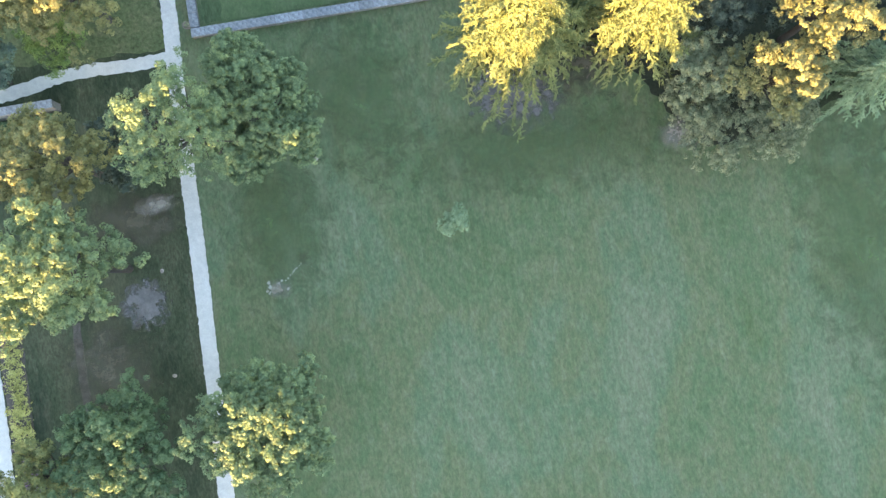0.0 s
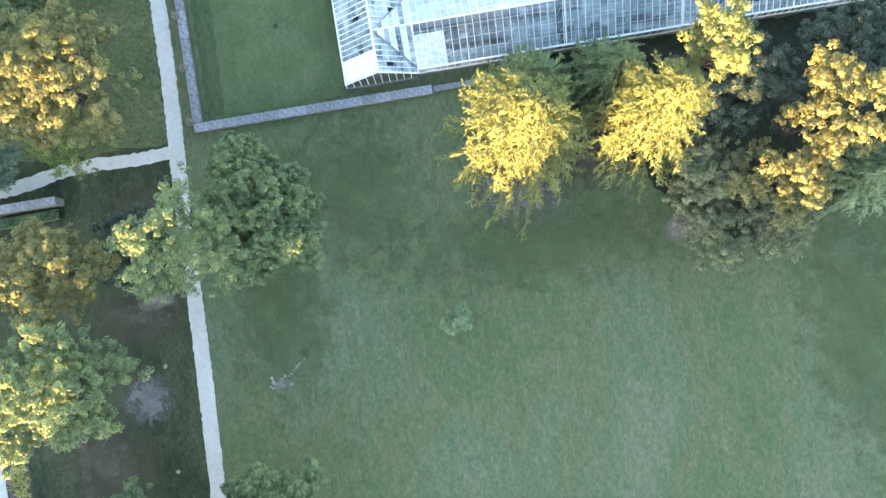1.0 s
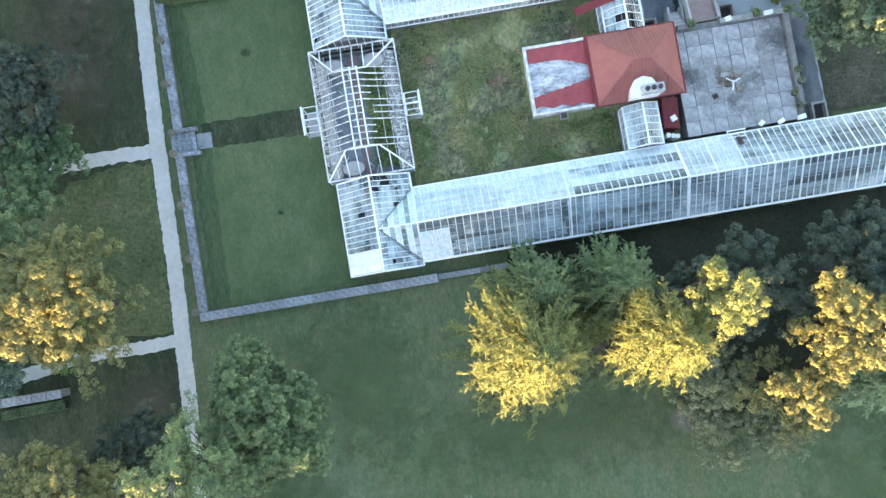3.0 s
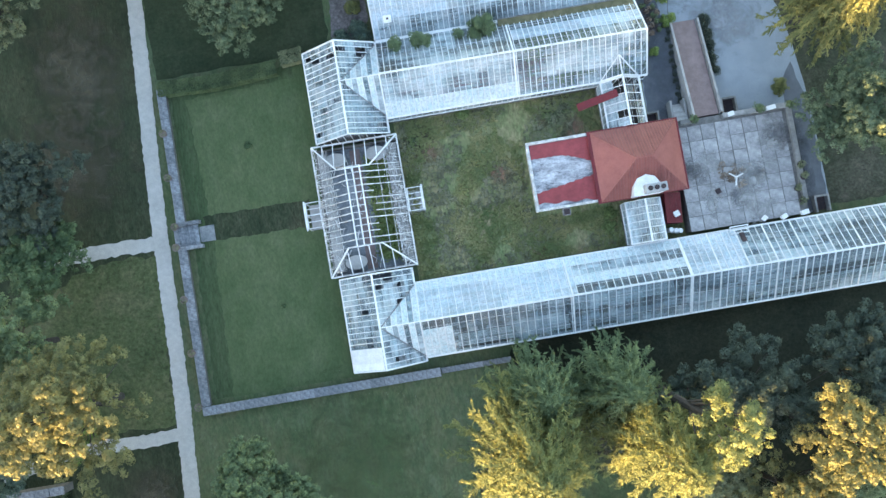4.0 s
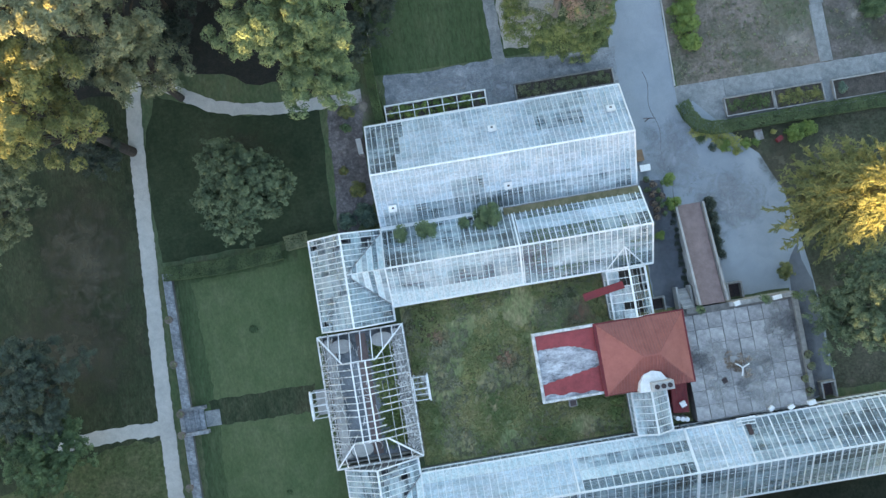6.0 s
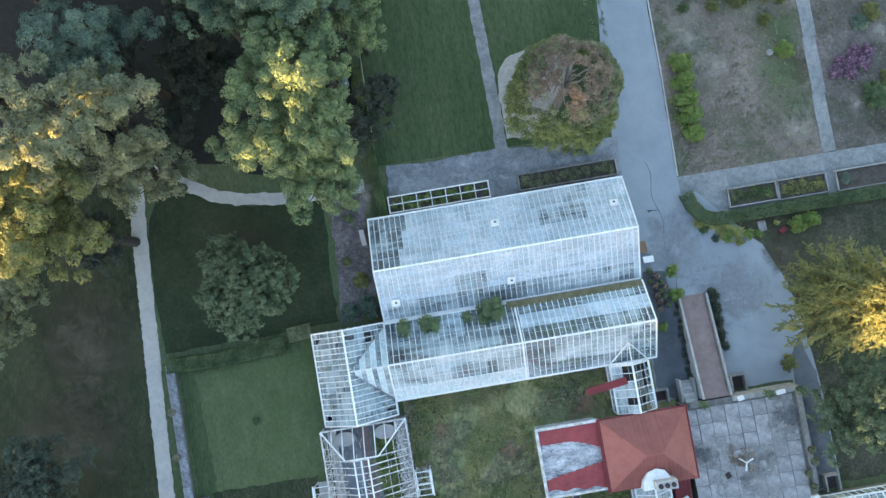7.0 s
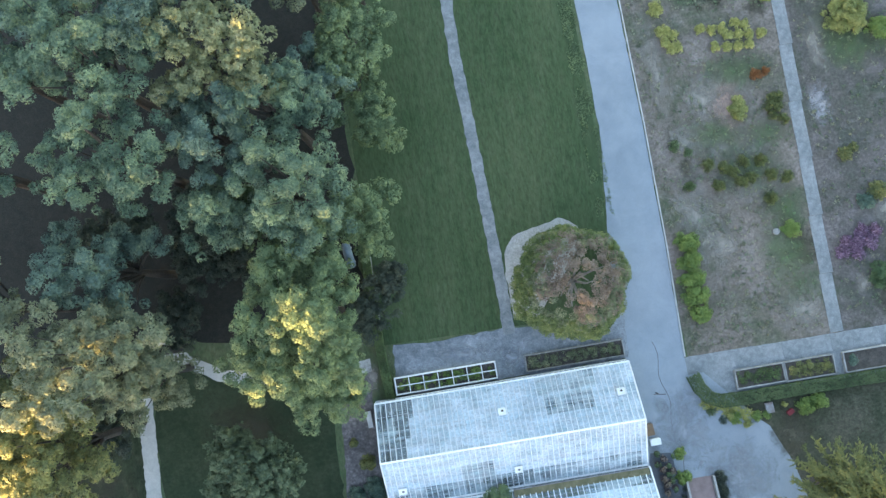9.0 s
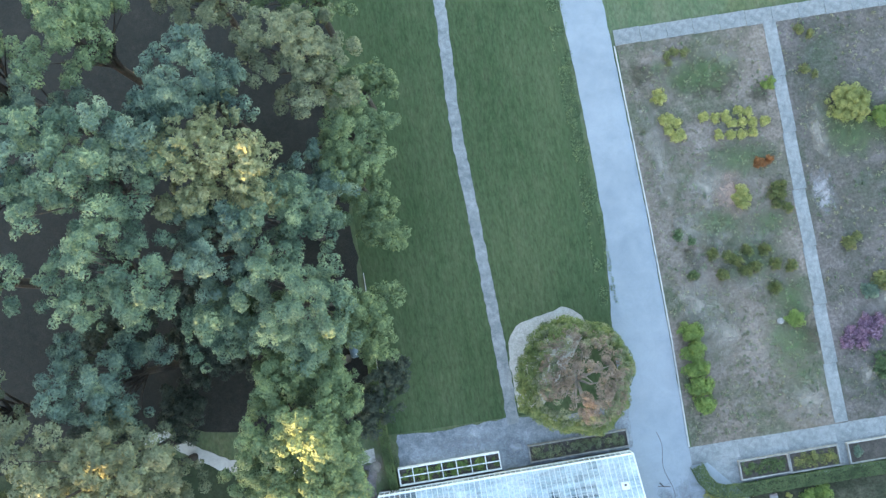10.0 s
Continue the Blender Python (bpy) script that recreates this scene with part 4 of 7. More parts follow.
for k in range(36):
    m, lab = ((GREENS, "green weeds in a dry garden"), (STRAW, "pale straw-dry ground in the garden"), (STRAW, "pale straw-dry ground in the garden"), (EARTH, "brown soil patch in the garden"))[k % 4]
    x, y = (srnd.uniform(38, 52.5), srnd.uniform(80.5, 123)) if k % 5 < 3 else (srnd.uniform(56, 72), srnd.uniform(80.5, 122))
    q = srnd.uniform(1.0, 3.2)
    stain("garden_patch", lab, x, y, q * srnd.uniform(0.7, 1.5), q, 0.041, m, srnd.uniform(0, 180))
for x, y, rx, ry, m in ((48.5, 109.5, 4.6, 2.4, GREENS), (46.5, 120.0, 5.0, 2.6, GREENS), (47.5, 98.4, 5.0, 3.2, GREENS), (51.0, 93.4, 2.6, 3.2, GREENS), (44.5, 103, 3.6, 2.2, GREENS), (61, 110, 4, 3, GREENS), (39.4, 112, 1.6, 9, STRAW), (40.6, 95, 3, 6, STRAW), (43.8, 107.2, 3.0, 3.2, STRAW), (42.8, 91, 3.2, 3.6, STRAW), (57.4, 111.0, 1.3, 4.0, STRAW), (49.6, 88.6, 3.4, 6.6, GREENS), (60.5, 112, 5, 5, GREENS), (44.6, 119.6, 4.5, 2.2, GREENS), (50.4, 102.2, 3.0, 2.0, GREENS)):
    stain("garden_patch", "patch of low growth in the garden", x, y, rx, ry, 0.052, m, 0)
for k in range(15):
    m, lab = ((GREENS, "green weeds in the courtyard"), (OLIVES, "yellowed grass in the courtyard"), (RUSSET, "reddish weeds in the courtyard"))[k % 3]
    x, y = (srnd.uniform(4.5, 15.5), srnd.uniform(44.5, 59.5)) if k % 2 else (srnd.uniform(4.5, 24), srnd.choice((srnd.uniform(44.2, 47), srnd.uniform(56.2, 59.8))))
    q = srnd.uniform(0.9, 2.4)
    stain("courtyard_patch", lab, x, y, q * srnd.uniform(0.8, 1.6), q, 0.031, m, srnd.uniform(0, 180), "weeds")
for x, y, rx, ry, m in ((32.6, 61, 2.2, 6.5, DARKMARK), (45.2, 50, 1.6, 7, DARKMARK), (35.0, 72, 3.5, 5, PALEMARK), (40, 66, 4.5, 4.5, PALEMARK), (13, 83.6, 4, 1.2, PALEMARK), (18, 82.4, 1.4, 1.6, PALEMARK), (26, 84, 3, 0.8, DARKMARK)):
    stain("asphalt_stain", "stained patch of asphalt", x, y, rx, ry, 0.058, m, 0, "stain")


stain("worn_patch", "pale bare soil in the lawn", -17.0, 5.1, 1.5, 1.2, 0.012, STRAW)
stain("worn_patch", "small brown hole in the lawn", -14.0, 8.0, 0.9, 0.8, 0.012, EARTH)
stain("worn_patch", "pale trodden ground at the path's end", 2.6, 82.8, 1.2, 2.2, 0.066, STRAW)
stain("worn_patch", "bare brown soil at the edge of the drive", 46.6, 69.4, 2.6, 3.6, 0.06, EARTH)
stain("garden_patch", "bright grass strip by the yard", 4.3, 82.2, 0.9, 3.4, 0.05, GREENS, 0, "grass")
edging = group_of("lawn_edging", "thin pale edging rail between woods and lawn", "edging", (4.35, 86.5, 0), kind="structure")
for k in range(8):
    part("rail", beam(bmesh.new(), (0.03 * k, 2.2 * k, 0.1), (0.03 * k + 0.03, 2.2 * k + 2.17, 0.1), 0.07, 0.12), CONCRETE, edging)


# ---- garden walls ----
def coped_wall(name, label, x0, y0, x1, y1, h, seed, step=1.5):
    """A low wall with single coping stones laid along it."""
    rnd = random.Random(seed)
    t = group_of(name, label, "wall", (x0, y0, 0), "low stone walls", "structure")
    w, d = x1 - x0, y1 - y0
    part("wall_body", box(bmesh.new(), 0.06, 0.06, 0, w - 0.06, d - 0.06, h - 0.12), WALLSTONE, t)
    n = max(1, int(max(w, d) / step))
    if w > d:
        me = mesh_of(box(bmesh.new(), 0.012, 0, -0.12, w / n - 0.012, d, 0, 0.025), "coping_stone", COPING)
    else:
        me = mesh_of(box(bmesh.new(), 0, 0.012, -0.12, w, d / n - 0.012, 0, 0.025), "coping_stone", COPING)
    for i in range(n):
        put("coping_stone", me, t, pose(w / n * i if w > d else 0, 0 if w > d else d / n * i, h + rnd.uniform(-0.012, 0.012), 0, 0, rnd.uniform(-0.3, 0.3)))
    return t


coped_wall("garden_wall_west_a", "low grey wall with a flat stone coping", -22.0, 33.9, -21.05, 50.7, 0.75, 1)
coped_wall("garden_wall_west_b", "low grey wall with a flat stone coping", -21.75, 53.5, -20.8, 68.3, 0.75, 2)
coped_wall("garden_wall_south", "low grey wall with a flat stone coping", -22.0, 32.9, 3.6, 33.85, 0.7, 3)
coped_wall("garden_wall_low", "lower end of the grey garden wall", 3.65, 33.15, 11.2, 33.75, 0.4, 4)
coped_wall("far_garden_wall", "tall grey wall with a flat coping", -48.0, 27.5, -37.0, 28.4, 2.0, 5)


def pier(x, y, z, seed):
    """A round drum on a square base with a plant bowl."""
    t = group_of("wall_urn", "round terracotta urn with dry plants on the wall", "urn", (x, y, z), "urns on the wall")
    bm = cylinder(bmesh.new(), 0, 0, 0, 0.14, 0.24, 0.22)
    cylinder(bm, 0, 0, 0.14, 0.3, 0.12, 0.14)
    cylinder(bm, 0, 0, 0.3, 0.62, 0.2, 0.4)
    cylinder(bm, 0, 0, 0.62, 0.68, 0.43, 0.43)
    part("bowl", bm, TERRACOTTA, t)
    rng = np.random.default_rng(seed)
    co = clump_leaves(rng, [np.array([0, 0, 0.72])], [0.38], 300, 0.09)
    put("plant", fast_mesh("plant", co, len(co) // 3, LEAF_BROWN), t)


for i, (x, y) in enumerate([(-21.7, 58.5), (-21.5, 63.3), (-21.75, 53.2), (-21.95, 51.0), (-21.95, 45.4), (-22.0, 39.7), (-22.15, 34.0)]):
    pier(x, y, 0.75 if y not in (53.2, 51.0) else 0.75, 20 + i)

steps = group_of("garden_steps", "weathered stone steps through the garden wall", "steps", (-22.2, 50.75, 0))
for i in range(5):
    part("step", box(bmesh.new(), 0.5 * i, 0.3, 0, 0.5 * i + 0.52, 2.5, 0.62 - 0.1 * i, 0.02), COPING, steps)
for y0 in (-0.1, 2.5):
    part("cheek_wall", box(bmesh.new(), 0.1, y0, 0, 2.9, y0 + 0.4, 0.8, 0.03), COPING, steps)
part("landing", box(bmesh.new(), 2.6, 0.5, 0, 4.2, 2.2, 0.1, 0.02), FLAG, steps)


# ---- glasshouses ----
def strip_glass(parent, panes, bar, xs, rnd, gap, spare=None, clear=None):
    for i, x in enumerate(xs[:-1]):
        for k, pane in enumerate(panes):
            if rnd.random() >= gap * (2.6 if k == 1 else 1.0):
                other = clear(x, k) if clear else None
                put("pane", spare[k][other.name] if other else pane, parent, Matrix.Translation((x, 0, 0)))
    for x in xs:
        put("glazing_bar", bar, parent, Matrix.Translation((x, 0, 0)))


def glasshouse(name, label, axis, a0, a1, e0, e1, rc, zE, zR, seed, roof=(None, None), gap=0.0, bay=0.68, sides=(True, True), ends=(True, True), bar=0.066, plinth=0.7, heavy=0, floor=SOIL, benches=((0.75, 1.1, 0), (-1, 1.8, 0), (-2, 1.1, 0)), colour=None, clear=None, tiers=1):
    """A pitched glasshouse over a0..a1 along the axis and e0..e1 across it."""
    rnd = random.Random(seed)
    paint = colour or WHITE
    L, W = a1 - a0, e1 - e0
    if axis == "x":
        t = group_of(name, label, "glasshouse", (a0, e0, 0), "glasshouses")
        R = rc - e0
    else:
        t = group_of(name, label, "glasshouse", (e1, a0, 0), "glasshouses")
        t.rotation_euler = (0, 0, radians(90))
        R = e1 - rc
    n = max(3, round(L / bay))
    b = L / n
    xs = [i * b for i in range(n + 1)]
    for k, (y0, mat) in enumerate(((0.0, roof[0]), (W, roof[1]))):
        panes, spare = [], []
        for q in range(tiers):
            f0, f1 = q / tiers, (q + 1) / tiers
            lap = 0.012 * q
            panes.append(mesh_of(beam(bmesh.new(), (b / 2, y0 + (R - y0) * f0, zE + (zR - zE) * f0 - lap), (b / 2, y0 + (R - y0) * f1, zE + (zR - zE) * f1 - lap), b - 0.01, 0.008), "pane", mat or GLASS_WASHED))
            spare.append({})
            for other_glass in (GLASS_CLEAR, GLASS_MIXED, GLASS_WASHED, GLASS_PAINTED):
                spare[-1][other_glass.name] = panes[-1].copy()
                spare[-1][other_glass.name].materials[0] = other_glass
        rib = mesh_of(beam(bmesh.new(), (0, y0, zE + 0.03), (0, R, zR + 0.03), bar, 0.07), "glazing_bar", paint)
        strip_glass(t, panes, rib, xs, rnd, gap, spare, clear and (lambda x, q, k=k: clear(k, x, q)))
        for f in (0.25, 0.52, 0.8):
            y, z = y0 + (R - y0) * f, zE + (zR - zE) * f + 0.02
            part("purlin", beam(bmesh.new(), (0, y, z - 0.03), (L, y, z - 0.03), 0.03, 0.03), OLDWHITE, t)
        part("gutter", box(bmesh.new(), -0.05, y0 - 0.13, zE - 0.1, L + 0.05, y0 + 0.09, zE + 0.05, 0.02), paint, t)
        if heavy:
            wide = mesh_of(beam(bmesh.new(), (0, y0, zE + 0.05), (0, R, zR + 0.05), 0.13, 0.1), "main_rib", paint)
            for i in range(0, n + 1, heavy):
                put("main_rib", wide, t, Matrix.Translation((xs[i], 0, 0)))
        if sides[k]:
            part("plinth", box(bmesh.new(), 0, y0 - 0.09, 0, L, y0 + 0.09, plinth), WALLSTONE, t)
            up = mesh_of(box(bmesh.new(), 0.01, y0 - 0.005, plinth, b - 0.01, y0 + 0.005, zE - 0.1), "side_pane", GLASS_MIXED)
            post = mesh_of(box(bmesh.new(), -0.03, y0 - 0.04, plinth, 0.03, y0 + 0.04, zE - 0.1), "side_bar", paint)
            for i in range(n + 1):
                put("side_bar", post, t, Matrix.Translation((xs[i], 0, 0)))
                if i < n:
                    put("side_pane", up, t, Matrix.Translation((xs[i], 0, 0)))
            part("sill", box(bmesh.new(), 0, y0 - 0.12, plinth, L, y0 + 0.12, plinth + 0.06), paint, t)
    part("ridge", box(bmesh.new(), -0.04, R - 0.1, zR - 0.02, L + 0.04, R + 0.1, zR + 0.12, 0.02), paint, t)
    for k, x in enumerate((0.0, L)):
        if not ends[k]:
            continue
        part("end_plinth", box(bmesh.new(), x - 0.09, 0.1, 0, x + 0.09, W - 0.1, plinth), WALLSTONE, t)
        m = max(4, round(W / 0.75))
        ys = [W * i / m for i in range(m + 1)]
        top = [zE + (zR - zE) * (y / R if y <= R else (W - y) / (W - R)) for y in ys]
        for i in range(m + 1):
            if 0 < i < m:
                part("gable_bar", box(bmesh.new(), x - 0.04, ys[i] - 0.03, plinth, x + 0.04, ys[i] + 0.03, top[i]), paint, t)
            if i < m:
                g = bmesh.new()
                pts = [(ys[i] + 0.02, plinth), (ys[i + 1] - 0.02, plinth), (ys[i + 1] - 0.02, top[i + 1] - 0.02), (ys[i] + 0.02, top[i] - 0.02)]
                fr = [g.verts.new((x - 0.004, p, q)) for p, q in pts]
                bk = [g.verts.new((x + 0.004, p, q)) for p, q in pts]
                g.faces.new(fr)
                g.faces.new(bk[::-1])
                for j in range(4):
                    g.faces.new((fr[j], bk[j], bk[(j + 1) % 4], fr[(j + 1) % 4]))
                part("gable_pane", g, GLASS_MIXED, t)
        for y0 in (0.0, W):
            part("verge", beam(bmesh.new(), (x, y0, zE + 0.05), (x, R, zR + 0.05), 0.14, 0.12), paint, t)
    part("floor", box(bmesh.new(), 0.1, 0.1, 0.0, L - 0.1, W - 0.1, 0.06), floor, t)
    for y, wd, tone, *span in benches:
        y = {-1: W / 2, -2: W - 0.75}.get(y, y)
        f0, f1 = span or (0.8, L - 0.8)
        o = bench(f1 - f0, wd, tone)
        o.matrix_basis = t.matrix_basis @ Matrix.Translation((f0, y, 0.06))
    return t


def bench(length, width, tone=0):
    """tone: 0 grey slats, 1 white gravel tops, 2 dark stained tops."""
    t = group_of("plant_bench", ("long grey slatted plant bench", "long plant bench topped with white gravel", "long dark stained plant bench")[tone], "bench", (0, 0, 0), "plant benches")
    n = max(3, int(width / 0.16))
    for i in range(n):
        y = -width / 2 + width * (i + 0.5) / n
        part("slat", box(bmesh.new(), 0, y - 0.066, 0.72, length, y + 0.066, 0.76), (BENCH, PALEBENCH, DARKBENCH)[tone], t)
    leg = mesh_of(box(bmesh.new(), -0.05, -width / 2 + 0.05, 0, 0.05, width / 2 - 0.05, 0.72), "trestle", STEEL)
    k = max(2, int(length / 2.2))
    for i in range(k):
        put("trestle", leg, t, Matrix.Translation((0.2 + (length - 0.4) * i / (k - 1), 0, 0)))
    return t


def large_panes(k, x, q):
    """Panes bare of whitewash: a dark end bay and a rounded patch at the north eaves, and single panes low on the south slope."""
    if k == 1 and x < 3.6 - 0.5 * q:
        return GLASS_CLEAR
    if k == 1 and (x - 20.0) ** 2 + (2.1 * q) ** 2 < 10.5:
        return GLASS_MIXED
    if k == 0 and 0.5 < x < 26.5 and (q == 0 or (q == 1 and 8 < x < 11)):
        return GLASS_CLEAR if 4 < x < 15 and q == 0 else GLASS_MIXED
    return None


def north_panes(k, x, q):
    if k == 0:
        if x > 13.6:
            return GLASS_CLEAR if x < 16.5 or q == 0 else None
        return GLASS_PAINTED if q == 0 else (GLASS_CLEAR if q == 1 and 6 < x < 11 else None)
    return GLASS_WASHED if x > 13.6 and q == 1 else None


def south_west_panes(k, x, q):
    """Painted eaves on the court side; beyond the partition paler glass; a painted western end."""
    if k == 0:
        return GLASS_PAINTED if x < 2.6 and q < 3 else None
    if x < 15.6:
        return GLASS_PAINTED if q == 0 else None
    return (GLASS_PAINTED, GLASS_MIXED, GLASS_PAINTED, GLASS_CLEAR)[q]


def south_east_panes(k, x, q):
    if k == 1:
        return GLASS_WASHED if x < 5.5 else (GLASS_MIXED if q == 3 or (q == 0 and x > 12) else None)
    return GLASS_MIXED if q == 0 and 6 < x < 20 else None


glasshouse("glasshouse_large", "large whitewashed glasshouse with white glazing bars", "x", 2.55, 30.1, 69.1, 80.1, 74.4, 2.0, 4.9, 1, (GLASS_WASHED, GLASS_WASHED), bay=0.58, clear=large_panes, tiers=3)
glasshouse("glasshouse_north", "long glasshouse with patchy glazing and plants inside", "x", 2.5, 30.2, 60.7, 68.85, 64.7, 2.3, 5.0, 2, (GLASS_MIXED, GLASS_CLEAR), 0.0, bay=0.62, floor=SOIL, clear=north_panes, tiers=3,
           benches=((0.9, 1.3, 1), (3.2, 1.6, 0), (5.3, 1.2, 1, 13.8, 27), (7.2, 1.2, 0)))
glasshouse("glasshouse_south_west", "long whitewashed glasshouse with white glazing bars", "x", 2.5, 30.2, 35.3, 43.1, 39.2, 2.2, 4.8, 3, (GLASS_CLEAR, GLASS_WASHED), 0.0, bay=0.78, clear=south_west_panes, tiers=4,
           benches=((1.05, 1.3, 1, 3.5, 15.4), (3.05, 1.5, 2, 3.5, 15.4), (0.9, 1.0, 0, 15.9, 27), (3.1, 1.6, 1, 15.9, 27), (5.4, 1.6, 0), (7.05, 0.9, 1)))
glasshouse("glasshouse_south_east", "long dusty glasshouse with white glazing bars", "x", 30.35, 58.0, 35.3, 43.1, 39.2, 2.2, 4.8, 4, (GLASS_CLEAR, GLASS_CLEAR), 0.0, bay=0.72, heavy=4, clear=south_east_panes, tiers=4,
           benches=((0.95, 1.2, 1), (2.95, 1.2, 0), (5.3, 1.4, 2), (7.0, 1.0, 0)))
glasshouse("glasshouse_corner_south", "corner glasshouse with broken panes", "y", 34.9, 44.7, -5.25, 2.4, -1.6, 2.0, 4.8, 5, (GLASS_MIXED, GLASS_CLEAR), 0.05, bay=0.58, sides=(False, True), floor=YARD, tiers=4,
           benches=((0.9, 1.2, 1), (2.8, 1.3, 1, 4.0, 9.0), (4.75, 1.2, 1), (6.75, 1.3, 1)))
glasshouse("glasshouse_corner_north", "corner glasshouse with broken panes", "y", 59.2, 69.0, -5.35, 2.4, -1.6, 2.0, 4.8, 6, (GLASS_CLEAR, GLASS_CLEAR), 0.06, bay=0.58, sides=(False, True), floor=YARD, tiers=4,
           benches=((0.9, 1.1, 1, 0.6, 5.0), (2.8, 1.3, 1, 0.6, 4.5), (4.75, 1.2, 1), (6.75, 1.3, 1)))
glasshouse("glass_passage_north", "small glazed passage joining house and glasshouse", "y", 55.5, 60.5, 25.15, 29.2, 27.2, 2.5, 3.9, 7, (GLASS_CLEAR, GLASS_MIXED), 0.12, bay=0.9, ends=(False, True), benches=(), tiers=2)
glasshouse("glass_passage_south", "small whitewashed glazed passage beside the house", "y", 43.3, 47.7, 25.5, 29.1, 27.3, 2.4, 3.6, 8, (GLASS_MIXED, GLASS_MIXED), 0.0, ends=(True, False), benches=(), tiers=2)

# partition gables inside the long houses, showing as paler cross lines, and debris under the broken corner roofs
for name, x, y0, y1, yr, zE, zR in (("partition", 18.1, 35.4, 43.0, 39.2, 2.2, 4.8), ("partition", 16.4, 60.8, 68.7, 64.7, 2.3, 5.0)):
    t = group_of(name, "white framed partition gable inside the glasshouse", "partition", (x, yr, 0), "partitions")
    for ye in (y0, y1):
        part("rafter", beam(bmesh.new(), (0, ye - yr, zE + 0.06), (0, 0, zR + 0.06), 0.17, 0.1), WHITE, t)
    for k in range(1, 8):
        y = y0 + (y1 - y0) * k / 8
        part("stud", box(bmesh.new(), -0.04, y - yr - 0.04, 0.06, 0.04, y - yr + 0.04, zE + (zR - zE) * (1 - abs(y - yr) / (y1 - yr)) - 0.03), WHITE, t)
drnd = random.Random(77)
for x0, y0, x1, y1, n in ((-4.9, 35.4, 2.0, 44.2, 34), (-4.9, 59.8, 2.0, 68.4, 40), (-1.2, 62.0, 2.2, 67.5, 14)):
    for k in range(n):
        t = group_of("fallen_board", "broken white board fallen onto the glasshouse benches", "board", (drnd.uniform(x0, x1), drnd.uniform(y0, y1), 0.86 + 0.03 * (k % 5)), "fallen boards")
        t.rotation_euler = (radians(drnd.uniform(-6, 6)), radians(drnd.uniform(-6, 6)), radians(drnd.choice((0, 0, 90, drnd.uniform(0, 180)))))
        w, d = drnd.uniform(0.4, 1.5), drnd.uniform(0.12, 0.7)
        part("plank", box(bmesh.new(), -w / 2, -d / 2, 0, w / 2, d / 2, 0.04, 0.01), drnd.choice((WHITE, PALEBENCH, OLDWHITE, DARKBENCH)), t)


def link_roof(name, label, y0, yr, y1, zE, zR, x0=2.45, x1=-1.55):
    """The roof that runs on from a long house into the corner house, between two valleys."""
    t = group_of(name, label, "glass roof", (0, 0, 0), "link roofs")
    for ye in (y0, y1):
        n = 7
        for i in range(n):
            xa, xb = x0 + (x1 - x0) * i / n, x0 + (x1 - x0) * (i + 1) / n
            fa, fb = 1 - i / n, 1 - (i + 1) / n
            g = bmesh.new()
            pts = [(xa, yr, zR + 0.02), (xb, yr, zR + 0.02), (xb, yr + (ye - yr) * fb, zR + 0.02 + (zE - zR) * fb), (xa, yr + (ye - yr) * fa, zR + 0.02 + (zE - zR) * fa)]
            up = [g.verts.new(p) for p in pts]
            dn = [g.verts.new((p[0], p[1], p[2] - 0.01)) for p in pts]
            g.faces.new(up)
            g.faces.new(dn[::-1])
            for j in range(4):
                g.faces.new((up[j], dn[j], dn[(j + 1) % 4], up[(j + 1) % 4]))
            bmesh.ops.remove_doubles(g, verts=g.verts, dist=1e-4)
            part("pane", g, (GLASS_MIXED, GLASS_PAINTED, GLASS_CLEAR, GLASS_PAINTED, GLASS_MIXED, GLASS_PAINTED, GLASS_CLEAR)[(i + (ye > yr)) % 7], t)
            part("glazing_bar", beam(bmesh.new(), pts[0], pts[3], 0.06, 0.07), WHITE, t)
        part("valley", beam(bmesh.new(), (x0, ye, zE + 0.05), (x1, yr, zR + 0.05), 0.09, 0.08), STEEL, t)
    part("ridge", beam(bmesh.new(), (x0, yr, zR + 0.08), (x1, yr, zR + 0.08), 0.1, 0.1), WHITE, t)


for k, (x, y, q) in enumerate(((5.2, 70.3, 0.6), (8.3, 70.5, 0.8), (9.2, 70.2, 0.6), (13.8, 70.6, 0.9), (15.0, 70.3, 0.8), (12.6, 70.1, 0.6))):
    shrub("dark fern-like plant under the whitewashed glass", x, y, 1.4, q, LEAF_DUSK, 370 + k, 0.13, 0.35, z=0.8)

# mossy gutter board in the valley between the two northern houses
valley = group_of("valley_gutter", "mossy brown gutter board between two glass roofs", "gutter", (15.6, 68.2, 0))
part("gutter_board", box(bmesh.new(), 0, 0, 2.62, 14.4, 0.75, 2.7), stone_mat("mossy_board", (0.07, 0.075, 0.035), (0.2, 0.17, 0.1), 1.2), valley)
part("gutter_lip", box(bmesh.new(), 0, 0.75, 2.6, 14.4, 0.84, 2.78), STEEL, valley)
link_roof("link_roof_south", "triangular glass roof joining two glasshouses", 35.4, 39.2, 43.0, 2.25, 4.75)
link_roof("link_roof_north", "triangular glass roof joining two glasshouses", 60.9, 64.7, 68.6, 2.35, 4.85)
cover = group_of("white_cover", "white sheet covering the glasshouse roof end", "cover", (0, 0, 0))
for k in range(3):
    y0, y1 = 35.0 + 0.75 * k, 35.74 + 0.75 * k
    part("sheet", beam(bmesh.new(), (-5.2, (y0 + y1) / 2, 2.16), (-1.75, (y0 + y1) / 2, 4.84), 0.745, 0.03), WHITE, cover)


